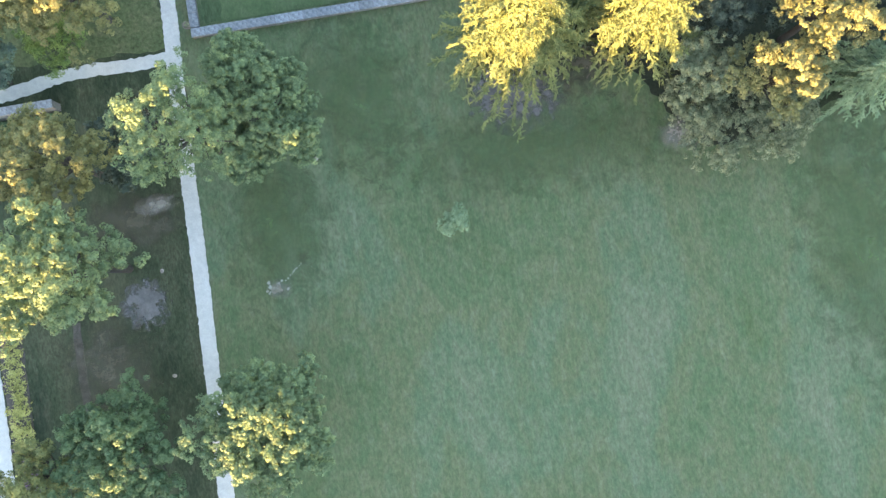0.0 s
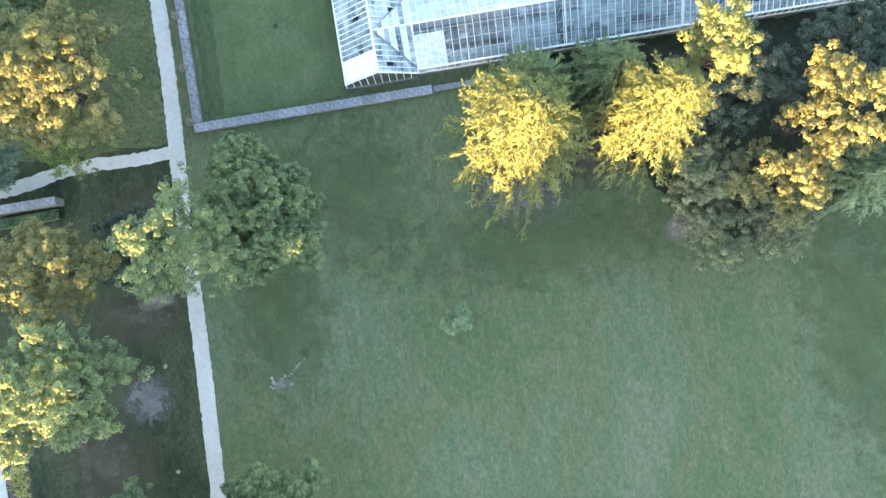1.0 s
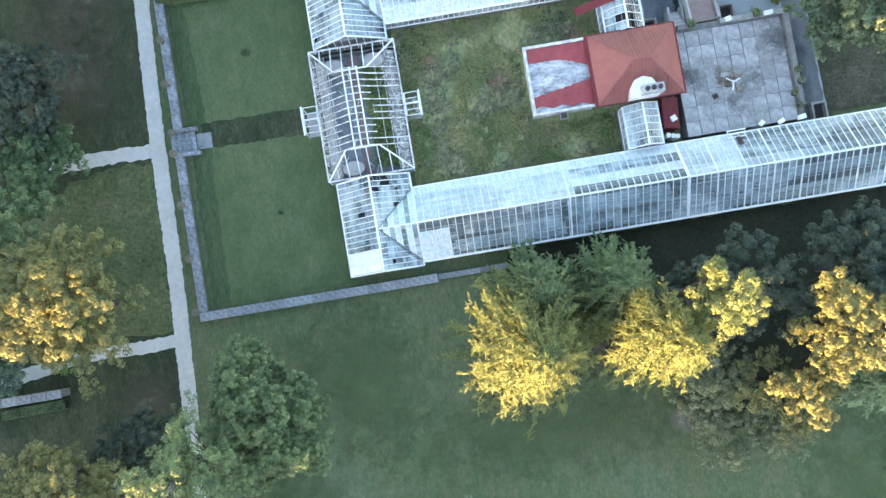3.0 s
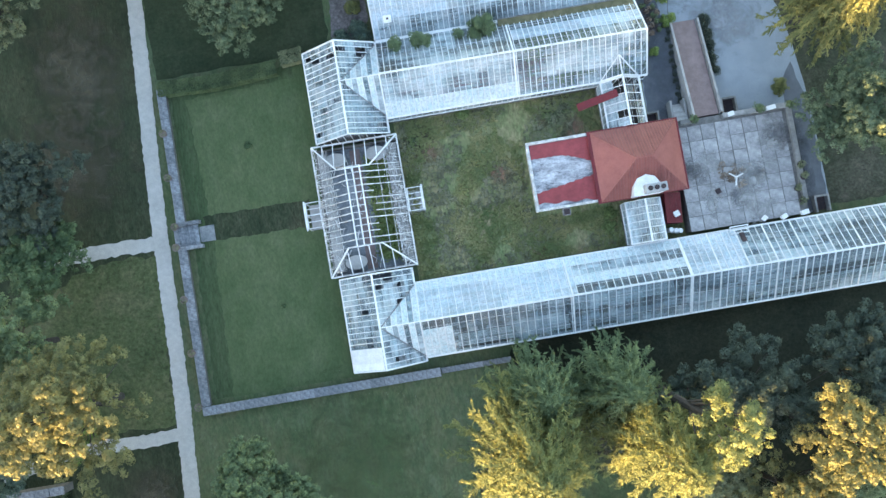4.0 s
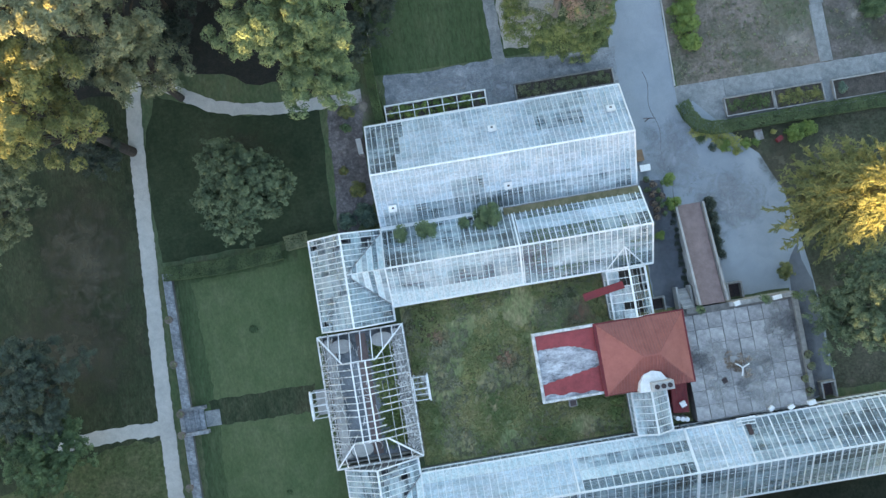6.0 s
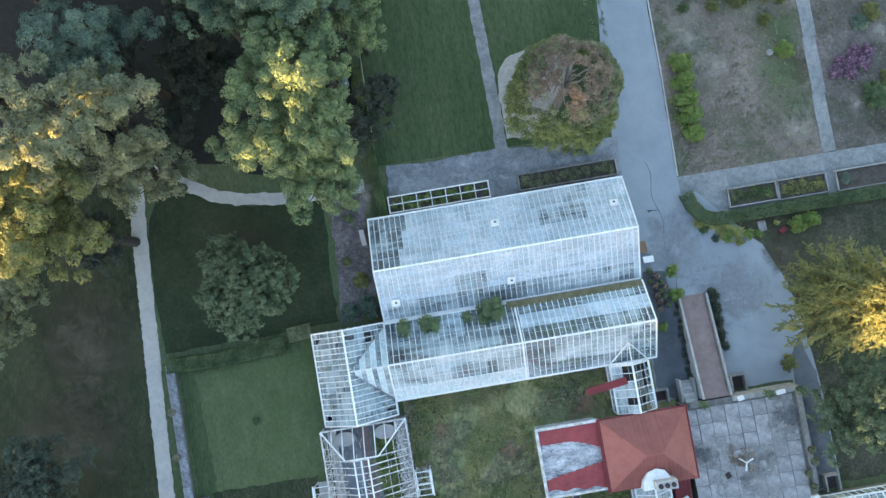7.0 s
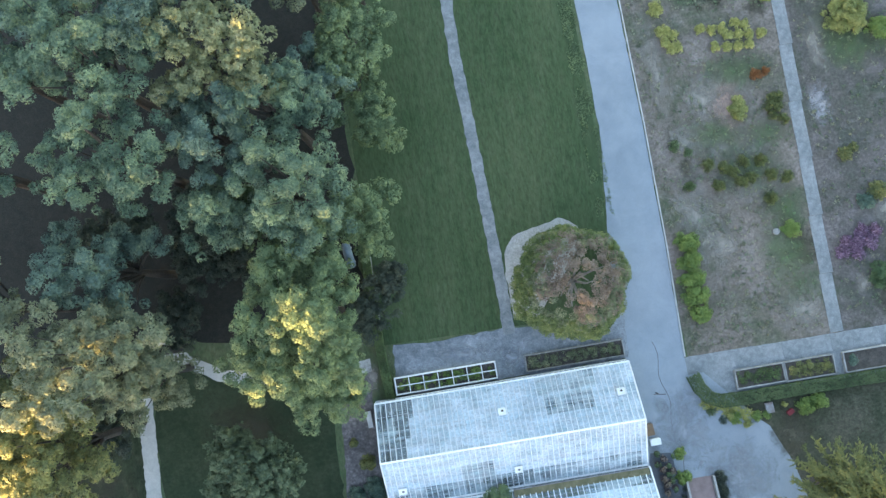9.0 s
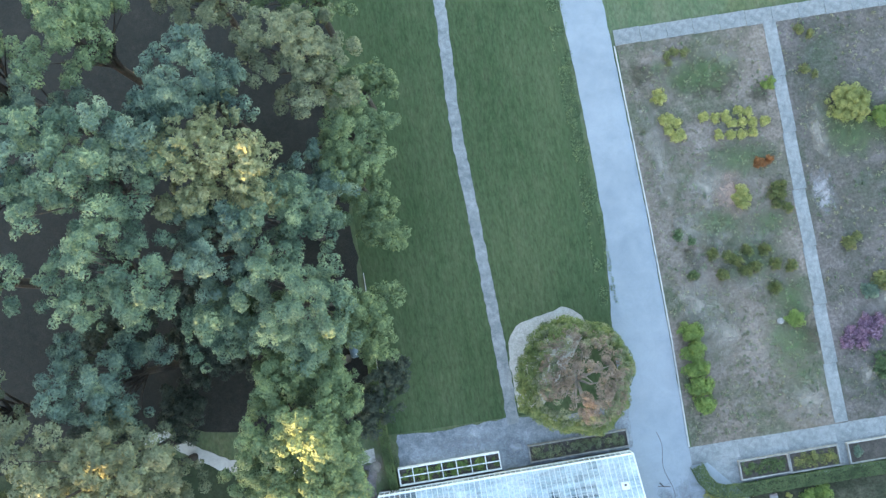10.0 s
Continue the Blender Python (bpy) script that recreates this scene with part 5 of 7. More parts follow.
def roof_vent(x, y, z, tilt):
    t = group_of("roof_vent", "small square white vent on the glass roof", "vent", (x, y, z), "roof vents")
    t.rotation_euler = (radians(tilt), 0, 0)
    part("vent_frame", box(bmesh.new(), -0.42, -0.4, 0.02, 0.42, 0.4, 0.22, 0.03), WHITE, t)
    part("vent_opening", box(bmesh.new(), -0.1, -0.05, 0.2, 0.14, 0.16, 0.24), DARKTHING, t)


for x, y in ((4.2, 70.9), (16.5, 71.2)):
    roof_vent(x, y, 2.0 + 2.9 * (y - 69.1) / 5.3 + 0.08, 28)
for x, y in ((15.8, 77.3), (28.4, 77.3)):
    roof_vent(x, y, 2.0 + 2.9 * (80.1 - y) / 5.7 + 0.08, -27)

# the bare frame of the middle pavilion
ruin = group_of("ruined_glasshouse", "ruined glasshouse frame without glass, white paint flaking", "glasshouse", (0, 0, 0))
OX0, OX1, OY0, OY1 = -5.9, 3.1, 45.0, 58.8
IX0, IX1, IY0, IY1, IXM = -3.45, 0.0, 47.7, 55.8, -1.72
ZE, ZI, ZT = 2.7, 4.5, 5.3
for y0, y1, x0, x1 in ((OY0, OY0 + 0.2, OX0, OX1), (OY1 - 0.2, OY1, OX0, OX1), (OY0 + 0.2, OY1 - 0.2, OX0, OX0 + 0.2), (OY0 + 0.2, OY1 - 0.2, OX1 - 0.2, OX1)):
    part("low_wall", box(bmesh.new(), x0, y0, 0, x1, y1, 0.7), WALLSTONE, ruin)
rr = random.Random(11)
nrib = 13
for i in range(nrib):
    y = IY0 + (IY1 - IY0) * i / (nrib - 1)
    part("rafter", beam(bmesh.new(), (OX0, y, ZE), (IX0, y, ZI), 0.075, 0.1), OLDWHITE, ruin)
    if i not in (3, 9):
        part("rafter", beam(bmesh.new(), (IX0, y, ZI), (-2.45, y, ZT), 0.1, 0.1), OLDWHITE, ruin)
    part("rafter", beam(bmesh.new(), (-2.45, y, ZT - 0.08), (-1.0, y, ZT - 0.08), 0.09, 0.09), OLDWHITE, ruin)
    if i not in (5, 6, 12):
        part("rafter", beam(bmesh.new(), (-1.0, y, ZT), (IX1, y, ZI), 0.1, 0.1), OLDWHITE, ruin)
    if i not in (2, 3, 8):
        part("rafter", beam(bmesh.new(), (IX1, y, ZI), (OX1, y, ZE), 0.1, 0.1), OLDWHITE, ruin)
for x, z in ((-2.45, ZT), (IXM, ZT + 0.05), (-1.0, ZT)):
    part("ridge_beam", beam(bmesh.new(), (x, IY0, z), (x, IY1, z), 0.14, 0.16), WHITE, ruin)
for y0, y1 in ((OY0, IY0), (OY1, IY1)):
    for x0, x1 in ((OX0, IX0), (OX1, IX1)):
        part("hip_beam", beam(bmesh.new(), (x0, y0, ZE), (x1, y1, ZI), 0.15, 0.16), WHITE, ruin)
    part("end_beam", beam(bmesh.new(), (IX0, y1, ZI), (IX1, y1, ZI), 0.14, 0.16), WHITE, ruin)
    for k in range(1, 8):
        x = OX0 + (OX1 - OX0) * k / 8
        inner = min(max(x, IX0), IX1)
        f = min(1.0, min((x - OX0) / (IX0 - OX0), (OX1 - x) / (OX1 - IX1)))
        part("rafter", beam(bmesh.new(), (x, y0, ZE), (x, y0 + (y1 - y0) * f, ZE + (ZI - ZE) * f), 0.09, 0.09), WHITE, ruin)
for k in range(1, 4):
    for sx0, sx1 in ((OX0, IX0), (OX1, IX1)):
        f = k / 4
        x, z = sx0 + (sx1 - sx0) * f, ZE + (ZI - ZE) * f - 0.06
        part("purlin", beam(bmesh.new(), (x, OY0 + (IY0 - OY0) * f, z), (x, OY1 + (IY1 - OY1) * f, z), 0.05, 0.06), OLDWHITE, ruin)
for a, b in (((OX0, OY0), (OX1, OY0)), ((OX0, OY1), (OX1, OY1)), ((OX0, OY0), (OX0, OY1)), ((OX1, OY0), (OX1, OY1))):
    part("eaves_beam", beam(bmesh.new(), (*a, ZE), (*b, ZE), 0.16, 0.16), OLDWHITE, ruin)
for i in range(15):
    y = OY0 + (OY1 - OY0) * i / 14
    for x in (OX0 + 0.05, OX1 - 0.05):
        part("wall_post", box(bmesh.new(), x - 0.05, y - 0.05, 0.7, x + 0.05, y + 0.05, ZE), OLDWHITE, ruin)
        if i < 14 and rr.random() < 0.7:
            part("wall_rail", beam(bmesh.new(), (x, y, rr.choice((1.3, 1.9))), (x, y + 0.98, rr.choice((1.3, 1.9, 2.3))), 0.05, 0.05), OLDWHITE, ruin)
for i in range(4 * nrib):
    y = OY0 + 0.4 + (OY1 - OY0 - 0.8) * i / (4 * nrib - 1)
    for x0, x1 in ((OX0, OX0 + 1.1), (OX1, OX1 - 1.0)):
        if rr.random() < 0.72:
            part("glazing_bar", beam(bmesh.new(), (x0, y, ZE + 0.03), (x1 + rr.uniform(-0.5, 0.4), y + rr.uniform(-0.3, 0.3), ZE + 0.75), 0.04, 0.05), OLDWHITE, ruin)
part("floor", box(bmesh.new(), OX0 + 0.2, OY0 + 0.2, 0, OX1 - 0.2, OY1 - 0.2, 0.05), BACKYARD, ruin)
part("centre_path", box(bmesh.new(), -2.3, OY0 + 0.4, 0.05, -1.2, OY1 - 0.4, 0.08), BRICKRED, ruin, "worn brick path")
for x0, x1 in ((OX0 + 0.3, OX0 + 1.3), (OX1 - 1.5, OX1 - 0.3)):
    part("raised_bed", box(bmesh.new(), x0, OY0 + 0.5, 0.05, x1, OY1 - 0.5, 0.75, 0.03), CONCRETE, ruin)
for x, y in ((-3.8, 57.4), (0.6, 57.5), (-3.3, 46.3)):
    bm = cylinder(bmesh.new(), 0, 0, 0, 1.0, 0.85, 0.95, 20)
    part("round_tub", bm, CONCRETE, ruin, m=Matrix.Translation((x, y, 0.05)) @ Matrix.Diagonal((1.25, 0.8, 1, 1)))
for k in range(290):
    x, y = rr.choice((rr.uniform(OX0 + 0.4, OX0 + 1.6), rr.uniform(OX1 - 1.6, OX1 - 0.5), rr.uniform(OX1 - 1.6, OX1 - 0.5), rr.uniform(OX0 + 0.4, OX1 - 0.5))), rr.uniform(OY0 + 0.6, OY1 - 0.6)
    if -0.5 < x < 1.4 and k % 3:
        continue
    z = 0.8 if x < OX0 + 1.3 or x > OX1 - 1.5 else 0.1
    d = Vector((rr.uniform(-1, 1), rr.uniform(-1, 1), rr.uniform(-0.05, 0.25))).normalized() * rr.uniform(0.5, 1.2)
    part("fallen_bar", beam(bmesh.new(), (x, y, z + 0.05), (x + d.x * 0.5, y + d.y, z + 0.08 + abs(d.z)), 0.07, 0.05), OLDWHITE, ruin)


def porch(name, label, x0, x1, y0, y1, h, out):
    t = group_of(name, label, "porch", ((x0 + x1) / 2, (y0 + y1) / 2, 0), "porches of the ruin")
    w, d = (x1 - x0) / 2, (y1 - y0) / 2
    for sx in (-w, w):
        for sy in (-d, 0, d):
            part("post", box(bmesh.new(), sx - 0.06, sy - 0.06, 0, sx + 0.06, sy + 0.06, h), OLDWHITE, t)
        part("side_rail", beam(bmesh.new(), (sx, -d, h), (sx, d, h), 0.14, 0.12), WHITE, t)
    for k in range(5):
        y = -d + 2 * d * k / 4
        part("cross_bar", beam(bmesh.new(), (-w, y, h + 0.02), (w, y, h + 0.02), 0.07, 0.07), WHITE, t)
    part("ridge_bar", beam(bmesh.new(), (-w, 0, h + 0.45), (w + 0.2, 0, h + 0.45), 0.08, 0.08), WHITE, t)
    for sx in (-w, w):
        for sy in (-d, d):
            part("gable_bar", beam(bmesh.new(), (sx, sy, h), (sx, 0, h + 0.45), 0.08, 0.08), WHITE, t)
    bm = bmesh.new()
    prev = None
    for k in range(13):
        a = math.pi * k / 12
        p = (out * (w + 0.12), -math.cos(a) * (d + 0.15), h + 0.25 * math.sin(a))
        if prev:
            beam(bm, prev, p, 0.16, 0.14)
        prev = p
    part("arched_front", bm, WHITE, t)
    part("doorstep", box(bmesh.new(), -w, -d, 0, w, d, 0.1), CONCRETE, t)


porch("porch_west", "small white frame porch with an arched front", -7.5, -6.0, 50.5, 53.2, 2.4, -1)
porch("porch_east", "small white frame porch, roof bars bare", 3.25, 4.7, 50.6, 53.0, 2.4, 1)

# ---- house ----
house = group_of("house", "small house with a red hipped metal roof", "house", (0, 0, 0))
HX0, HX1, HY0, HY1, HE, HR = 22.9, 31.85, 48.05, 55.35, 3.5, 5.9
part("wall", box(bmesh.new(), HX0 + 0.5, HY0 + 0.5, 0, HX1 - 0.5, HY1 - 0.5, HE - 0.05), OLDWHITE, house)
RX0, RX1, RY = 26.6, 28.15, 51.7
bm = bmesh.new()
P = [bm.verts.new(p) for p in ((HX0, HY0, HE), (HX1, HY0, HE), (HX1, HY1, HE), (HX0, HY1, HE), (RX0, RY, HR), (RX1, RY, HR))]
for f in ((0, 1, 5, 4), (1, 2, 5), (2, 3, 4, 5), (3, 0, 4), (3, 2, 1, 0)):
    bm.faces.new([P[i] for i in f])
roof = part("roof", bm, REDROOF, house)
part("fascia", box(bmesh.new(), HX0 - 0.32, HY0 - 0.1, HE - 0.22, HX1 + 0.2, HY1 + 0.16, HE - 0.004, 0.03), REDDARK, house, "dark red eaves gutter")
for a, b in (((HX0, HY0), RX0), ((HX1, HY0), RX1), ((HX1, HY1), RX1), ((HX0, HY1), RX0)):
    part("hip_cap", beam(bmesh.new(), (*a, HE + 0.03), (b, RY, HR + 0.03), 0.12, 0.08), REDROOF, roof)
part("ridge_cap", beam(bmesh.new(), (RX0, RY, HR + 0.03), (RX1, RY, HR + 0.03), 0.16, 0.1), REDROOF, roof)
for k in range(1, 30):
    x = HX0 + (HX1 - HX0) * k / 30
    for y0 in (HY0, HY1):
        f = min(1.0, (x - HX0) / (RX0 - HX0), (HX1 - x) / (HX1 - RX1))
        part("roof_rib", beam(bmesh.new(), (x, y0, HE + 0.015), (x, y0 + (RY - y0) * f, HE + (HR - HE) * f + 0.015), 0.13, 0.14), REDROOF, roof)
dormer = part("dormer", slab(bmesh.new(), [(25.9, 48.0), (28.9, 48.0), (28.75, 49.0), (28.3, 49.75), (27.4, 50.05), (26.5, 49.75), (26.05, 49.0)], 3.4, 4.95), WHITE, house, "white rounded parapet behind the chimney")
chim = part("chimney", box(bmesh.new(), 26.95, 48.05, 3.0, 29.15, 48.95, 5.9, 0.04), CONCRETE, house, "pale chimney with three flues")
for k in range(3):
    part("flue", cylinder(bmesh.new(), 27.4 + 0.65 * k, 48.5, 5.9, 6.05, 0.25, 0.24, 16), DARKTHING, chim, "dark round flue")
annex = group_of("house_annex", "low annex with a grey tar roof and red sheets", "building", (0, 0, 0))
part("wall", box(bmesh.new(), 16.5, 48.5, 0, 22.85, 55.2, 2.75), OLDWHITE, annex)
part("flat_roof", box(bmesh.new(), 16.35, 48.35, 2.75, 22.85, 55.35, 2.9), TAR, annex, "patched grey tar roof")
for x0, y0, x1, y1 in ((16.2, 48.2, 16.5, 55.5), (16.5, 55.2, 22.85, 55.5), (16.5, 48.2, 22.85, 48.45)):
    part("parapet", box(bmesh.new(), x0, y0, 2.6, x1, y1, 3.12, 0.03), OLDWHITE, annex, "white parapet")
for k in range(3):
    xs_ = [16.55 + 2.1 * k + 0.3 * j for j in range(8)]
    lo = [(x, 53.7 - 1.2 * max(0.0, (x - 19.3) / 3.5) ** 1.5 + 0.05 * math.sin(9 * x)) for x in xs_]
    part("roof_sheet", slab(bmesh.new(), lo + [(xs_[-1], 55.15), (xs_[0], 55.15)], 2.91, 3.0 + 0.005 * (k % 2)), REDSHEET, annex, "faded red metal sheet")
    hi = [(x, 50.1 + 0.17 * (x - 16.55) + 0.06 * math.sin(7 * x)) for x in xs_]
    lo = [(x, 49.0 - 0.07 * (x - 16.55) + 0.12 * math.sin(3 * x)) for x in xs_]
    part("roof_sheet", slab(bmesh.new(), lo + hi[::-1], 2.91, 3.0 + 0.005 * (k % 2)), REDSHEET, annex, "faded red metal sheet")
outlet = part("roof_outlet", box(bmesh.new(), 18.9, 47.4, 2.3, 19.7, 48.18, 2.9, 0.03), STEEL, annex)
part("outlet_grate", box(bmesh.new(), 19.0, 47.5, 2.88, 19.6, 48.05, 2.93), DARKTHING, outlet)
lean = group_of("lean_to", "dark red lean-to beside the house", "shed", (0, 0, 0))
bm = bmesh.new()
P = [bm.verts.new(p) for p in ((29.5, 44.9, 2.3), (31.2, 44.7, 2.0), (31.4, 47.9, 2.2), (29.6, 48.0, 2.8), (29.5, 44.9, 0), (31.2, 44.7, 0), (31.4, 47.9, 0), (29.6, 48.0, 0))]
for f in ((0, 1, 2, 3), (4, 5, 1, 0), (5, 6, 2, 1), (6, 7, 3, 2), (7, 4, 0, 3)):
    bm.faces.new([P[i] for i in f])
part("shed_body", bm, REDDARK, lean)
for k in range(5):
    part("seam", beam(bmesh.new(), (29.7 + 0.35 * k, 44.9, 2.32 - 0.06 * k), (29.75 + 0.36 * k, 47.95, 2.82 - 0.12 * k), 0.04, 0.05), REDDARK, lean)
board = group_of("red_board", "loose dark red board lying on the passage roof", "board", (22.3, 58.3, 2.75))
board.rotation_euler = (radians(8), radians(-12), radians(10))
part("plank", box(bmesh.new(), 0, -0.4, 0, 4.3, 0.4, 0.08, 0.02), REDDARK, board)
for k in range(4):
    part("batten", box(bmesh.new(), 0.2 + 1.2 * k, -0.4, 0.08, 0.3 + 1.2 * k, 0.4, 0.12), REDDARK, board)

# ---- terrace and ramp ----
terrace = group_of("terrace", "raised terrace paved with grey stone slabs", "terrace", (31.9, 43.5, 0), kind="structure")
TW, TD, TZ = 12.5, 11.8, 2.0
part("terrace_base", box(bmesh.new(), 0.05, 0.05, 0, TW - 0.05, TD - 0.05, TZ - 0.05), WALLSTONE, terrace)
trnd = random.Random(9)
cols = 8
cw = (TW - 0.8) / cols
for i in range(cols):
    edges = [0.0, 1.55, 3.1, 4.7] + [e for e in (6.2, 7.8, 9.4) if (i + int(e)) % 4] + [TD - 0.75]
    for lo, hi in zip(edges, edges[1:]):
        me = mesh_of(box(bmesh.new(), 0.04, 0.03, -0.1, cw - 0.04, hi - lo - 0.02, 0, 0.015), "slab", PAVING)
        put("slab", me, terrace, pose(cw * i + trnd.uniform(-0.02, 0.02), lo, TZ + trnd.uniform(-0.02, 0.02), trnd.uniform(-0.3, 0.3), trnd.uniform(-0.4, 0.4), trnd.uniform(-0.4, 0.4)))
SLABPALE = stain_mat("pale_lichen", (0.28, 0.28, 0.28), (0.46, 0.455, 0.45), 0.5, 1.2)
SLABDARK = stain_mat("dark_damp_stone", (0.1, 0.1, 0.108), (0.18, 0.18, 0.185), 0.4, 1.6)
for k in range(16):
    stain("terrace_stain", "lichen and damp stain on the terrace slabs", trnd.uniform(33, 43), trnd.uniform(44.5, 54), trnd.uniform(0.7, 2.0), trnd.uniform(0.7, 2.2), TZ + 0.035, SLABPALE if k % 4 else SLABDARK, trnd.uniform(0, 180), "stain")
for x0, y0, x1, y1 in ((5.3, TD - 0.5, TW, TD), (TW - 0.5, 1.5, TW, TD - 0.5), (0.8, TD - 0.5, 2.4, TD)):
    part("parapet", box(bmesh.new(), x0, y0, 0, x1, y1, TZ + 0.4, 0.03), OLDCONCRETE, terrace)

ramp_ob = group_of("ramp", "sloping brick-brown ramp between pale walls", "ramp", (0, 0, 0))
bm = bmesh.new()
P = [bm.verts.new(p) for p in ((34.45, 66.3, 0.06), (37.0, 66.3, 0.06), (37.0, 55.4, 2.0), (34.45, 55.4, 2.0), (34.45, 66.3, 0), (37.0, 66.3, 0), (37.0, 55.4, 0), (34.45, 55.4, 0))]
for f in ((3, 2, 1, 0), (4, 5, 6, 7), (0, 1, 5, 4), (1, 2, 6, 5), (2, 3, 7, 6), (3, 0, 4, 7)):
    bm.faces.new([P[i] for i in f])
part("ramp_deck", bm, BRICKRED, ramp_ob)
for x in (34.25, 37.2):
    bm = bmesh.new()
    P = [bm.verts.new(p) for p in [(x + s, y, z) for s in (-0.11, 0.11) for y, z in ((66.3, 0), (55.5, 0), (55.5, 2.5), (60.2, 1.65), (66.3, 0.55))]]
    for f in ((0, 1, 2, 3, 4), (9, 8, 7, 6, 5), (0, 5, 6, 1), (1, 6, 7, 2), (2, 7, 8, 3), (3, 8, 9, 4), (4, 9, 5, 0)):
        bm.faces.new([P[i] for i in f])
    part("side_wall", bm, CONCRETE, ramp_ob)
stair = group_of("terrace_steps", "pale stone steps up to the terrace", "steps", (32.3, 55.3, 0))
for k in range(7):
    part("step", box(bmesh.new(), 0.25, 0.0, 0, 1.45, 0.3 * (7 - k), 0.27 * (k + 1), 0.02), CONCRETE, stair)
for x in (0.0, 1.45):
    part("cheek_wall", box(bmesh.new(), x, 0, 0, x + 0.25, 2.4, 1.4, 0.03), CONCRETE, stair)


def cellar(name, x0, y0, x1, y1):
    t = group_of(name, "cellar well with pale kerbs, its depth painted dark", "light well", (x0, y0, 0), "cellar wells")
    w, d = x1 - x0, y1 - y0
    # Flat slab whose dark colour stands for the unlit depth of the well.
    part("pit_cover", box(bmesh.new(), 0.2, 0.2, 0.02, w - 0.2, d - 0.2, 0.12), DARKTHING, t)
    for a in ((0, 0, 0.2, d), (w - 0.2, 0, w, d), (0.2, d - 0.2, w - 0.2, d)):
        part("kerb", box(bmesh.new(), a[0], a[1], 0, a[2], a[3], 0.8, 0.02), OLDCONCRETE, t)


cellar("cellar_well", 37.9, 55.4, 39.6, 57.2)
cellar("cellar_well", 29.6, 55.5, 31.2, 57.0)
cellar("cellar_well", 45.8, 43.4, 47.4, 45.2)


# ---- small things on terrace and drive ----
def potted(label, x, y, z, r, h, mat, seed, pot=TERRACOTTA, leaf=0.09):
    t = group_of("potted_plant", label, "potted plant", (x, y, z), "pots and planters")
    bm = cylinder(bmesh.new(), 0, 0, 0, 0.42, 0.22, 0.32)
    cylinder(bm, 0, 0, 0.42, 0.48, 0.35, 0.35)
    part("pot", bm, pot, t)
    rng = np.random.default_rng(seed)
    n = max(3, int(9 * r))
    cs = [np.array([rng.normal(0, r * 0.26), rng.normal(0, r * 0.26), 0.5 + rng.uniform(0.1, 1) * h * 0.7]) for _ in range(n)]
    co = clump_leaves(rng, cs, [r * 0.7] * n, 260, leaf)
    put("plant", fast_mesh("plant", co, len(co) // 3, mat), t)
    return t


potted("green plant in a terracotta pot by the ramp", 34.0, 55.0, 2.4, 0.6, 0.5, LEAF_OAK, 1, DARKTHING)
potted("green plant in a pot on the terrace edge", 40.9, 55.0, 2.4, 0.65, 0.6, LEAF_OAK, 2, DARKTHING)
potted("green plant in a pot on the terrace corner", 44.1, 55.0, 2.4, 0.65, 0.6, LEAF_OAK, 3, DARKTHING)
for k, (x, y) in enumerate(((44.2, 48.6), (44.3, 47.3), (43.5, 46.2), (43.8, 44.9))):
    potted("brownish plant in a dark pot on the terrace", x, y, 2.0, 0.5, 0.5, LEAF_BROWN, 5 + k, DARKTHING)
shrub("yellow-green small tree standing on the drive", 44.6, 57.4, 2.0, 0.95, LEAF_OLIVE, 31, 0.12, 0.4)
for k, (x, y, r) in enumerate(((34.0, 69.3, 0.8), (34.1, 66.6, 0.9), (32.0, 63.4, 0.55))):
    shrub("bright yellow-green potted shrub on the asphalt", x, y, 1.4, r, LEAF_LIME, 40 + k, 0.12, 0.35)
for k, (x, y) in enumerate(((31.6, 69.6), (32.2, 69.0), (32.6, 68.2), (31.9, 67.9), (32.5, 67.3), (31.8, 67.0), (32.7, 66.5), (32.1, 66.2), (31.5, 68.5), (33.0, 67.6), (31.3, 64.6), (32.0, 65.5), (32.9, 65.8))):
    potted("dark reddish plant in a black nursery pot", x, y, 0.05, 0.4, 0.5, LEAF_RUST if k % 2 else LEAF_DARK, 50 + k, DARKTHING)
for k in range(15):
    y = 66.2 - 0.42 * k
    shrub("dark clipped plant along the ramp wall", 37.9 + 0.25 * math.sin(k * 1.9), y, 1.1, 0.6, LEAF_UNDER, 70 + k, 0.09, 0.3, name="dark_shrub")
for k in range(12):
    shrub("small dark plant along the ramp wall", 33.85 + 0.12 * math.sin(k * 2.3), 66.0 - 0.75 * k, 0.7, 0.34, LEAF_UNDER, 90 + k, 0.08, 0.2, name="dark_shrub")

stand = group_of("fountain_stand", "white three-legged stand amid a dead plant", "stand", (37.35, 48.4, 2.0))
bm = cylinder(bmesh.new(), 0, 0, 0, 0.7, 0.12, 0.07)
part("post", bm, WHITE, stand)
for k in range(3):
    a = radians(20 + 120 * k)
    part("arm", beam(bmesh.new(), (0, 0, 0.6), (0.85 * math.cos(a), 0.85 * math.sin(a), 0.42), 0.13, 0.1), WHITE, stand)
rng = np.random.default_rng(4)
co = clump_leaves(rng, [np.array([rng.normal(-0.1, 0.65), rng.normal(0.35, 0.55), 0.2]) for _ in range(16)], [0.38] * 16, 200, 0.1)
put("dead_plant", fast_mesh("dead_plant", co, len(co) // 3, LEAF_RUST), stand, label="dry brown plant")


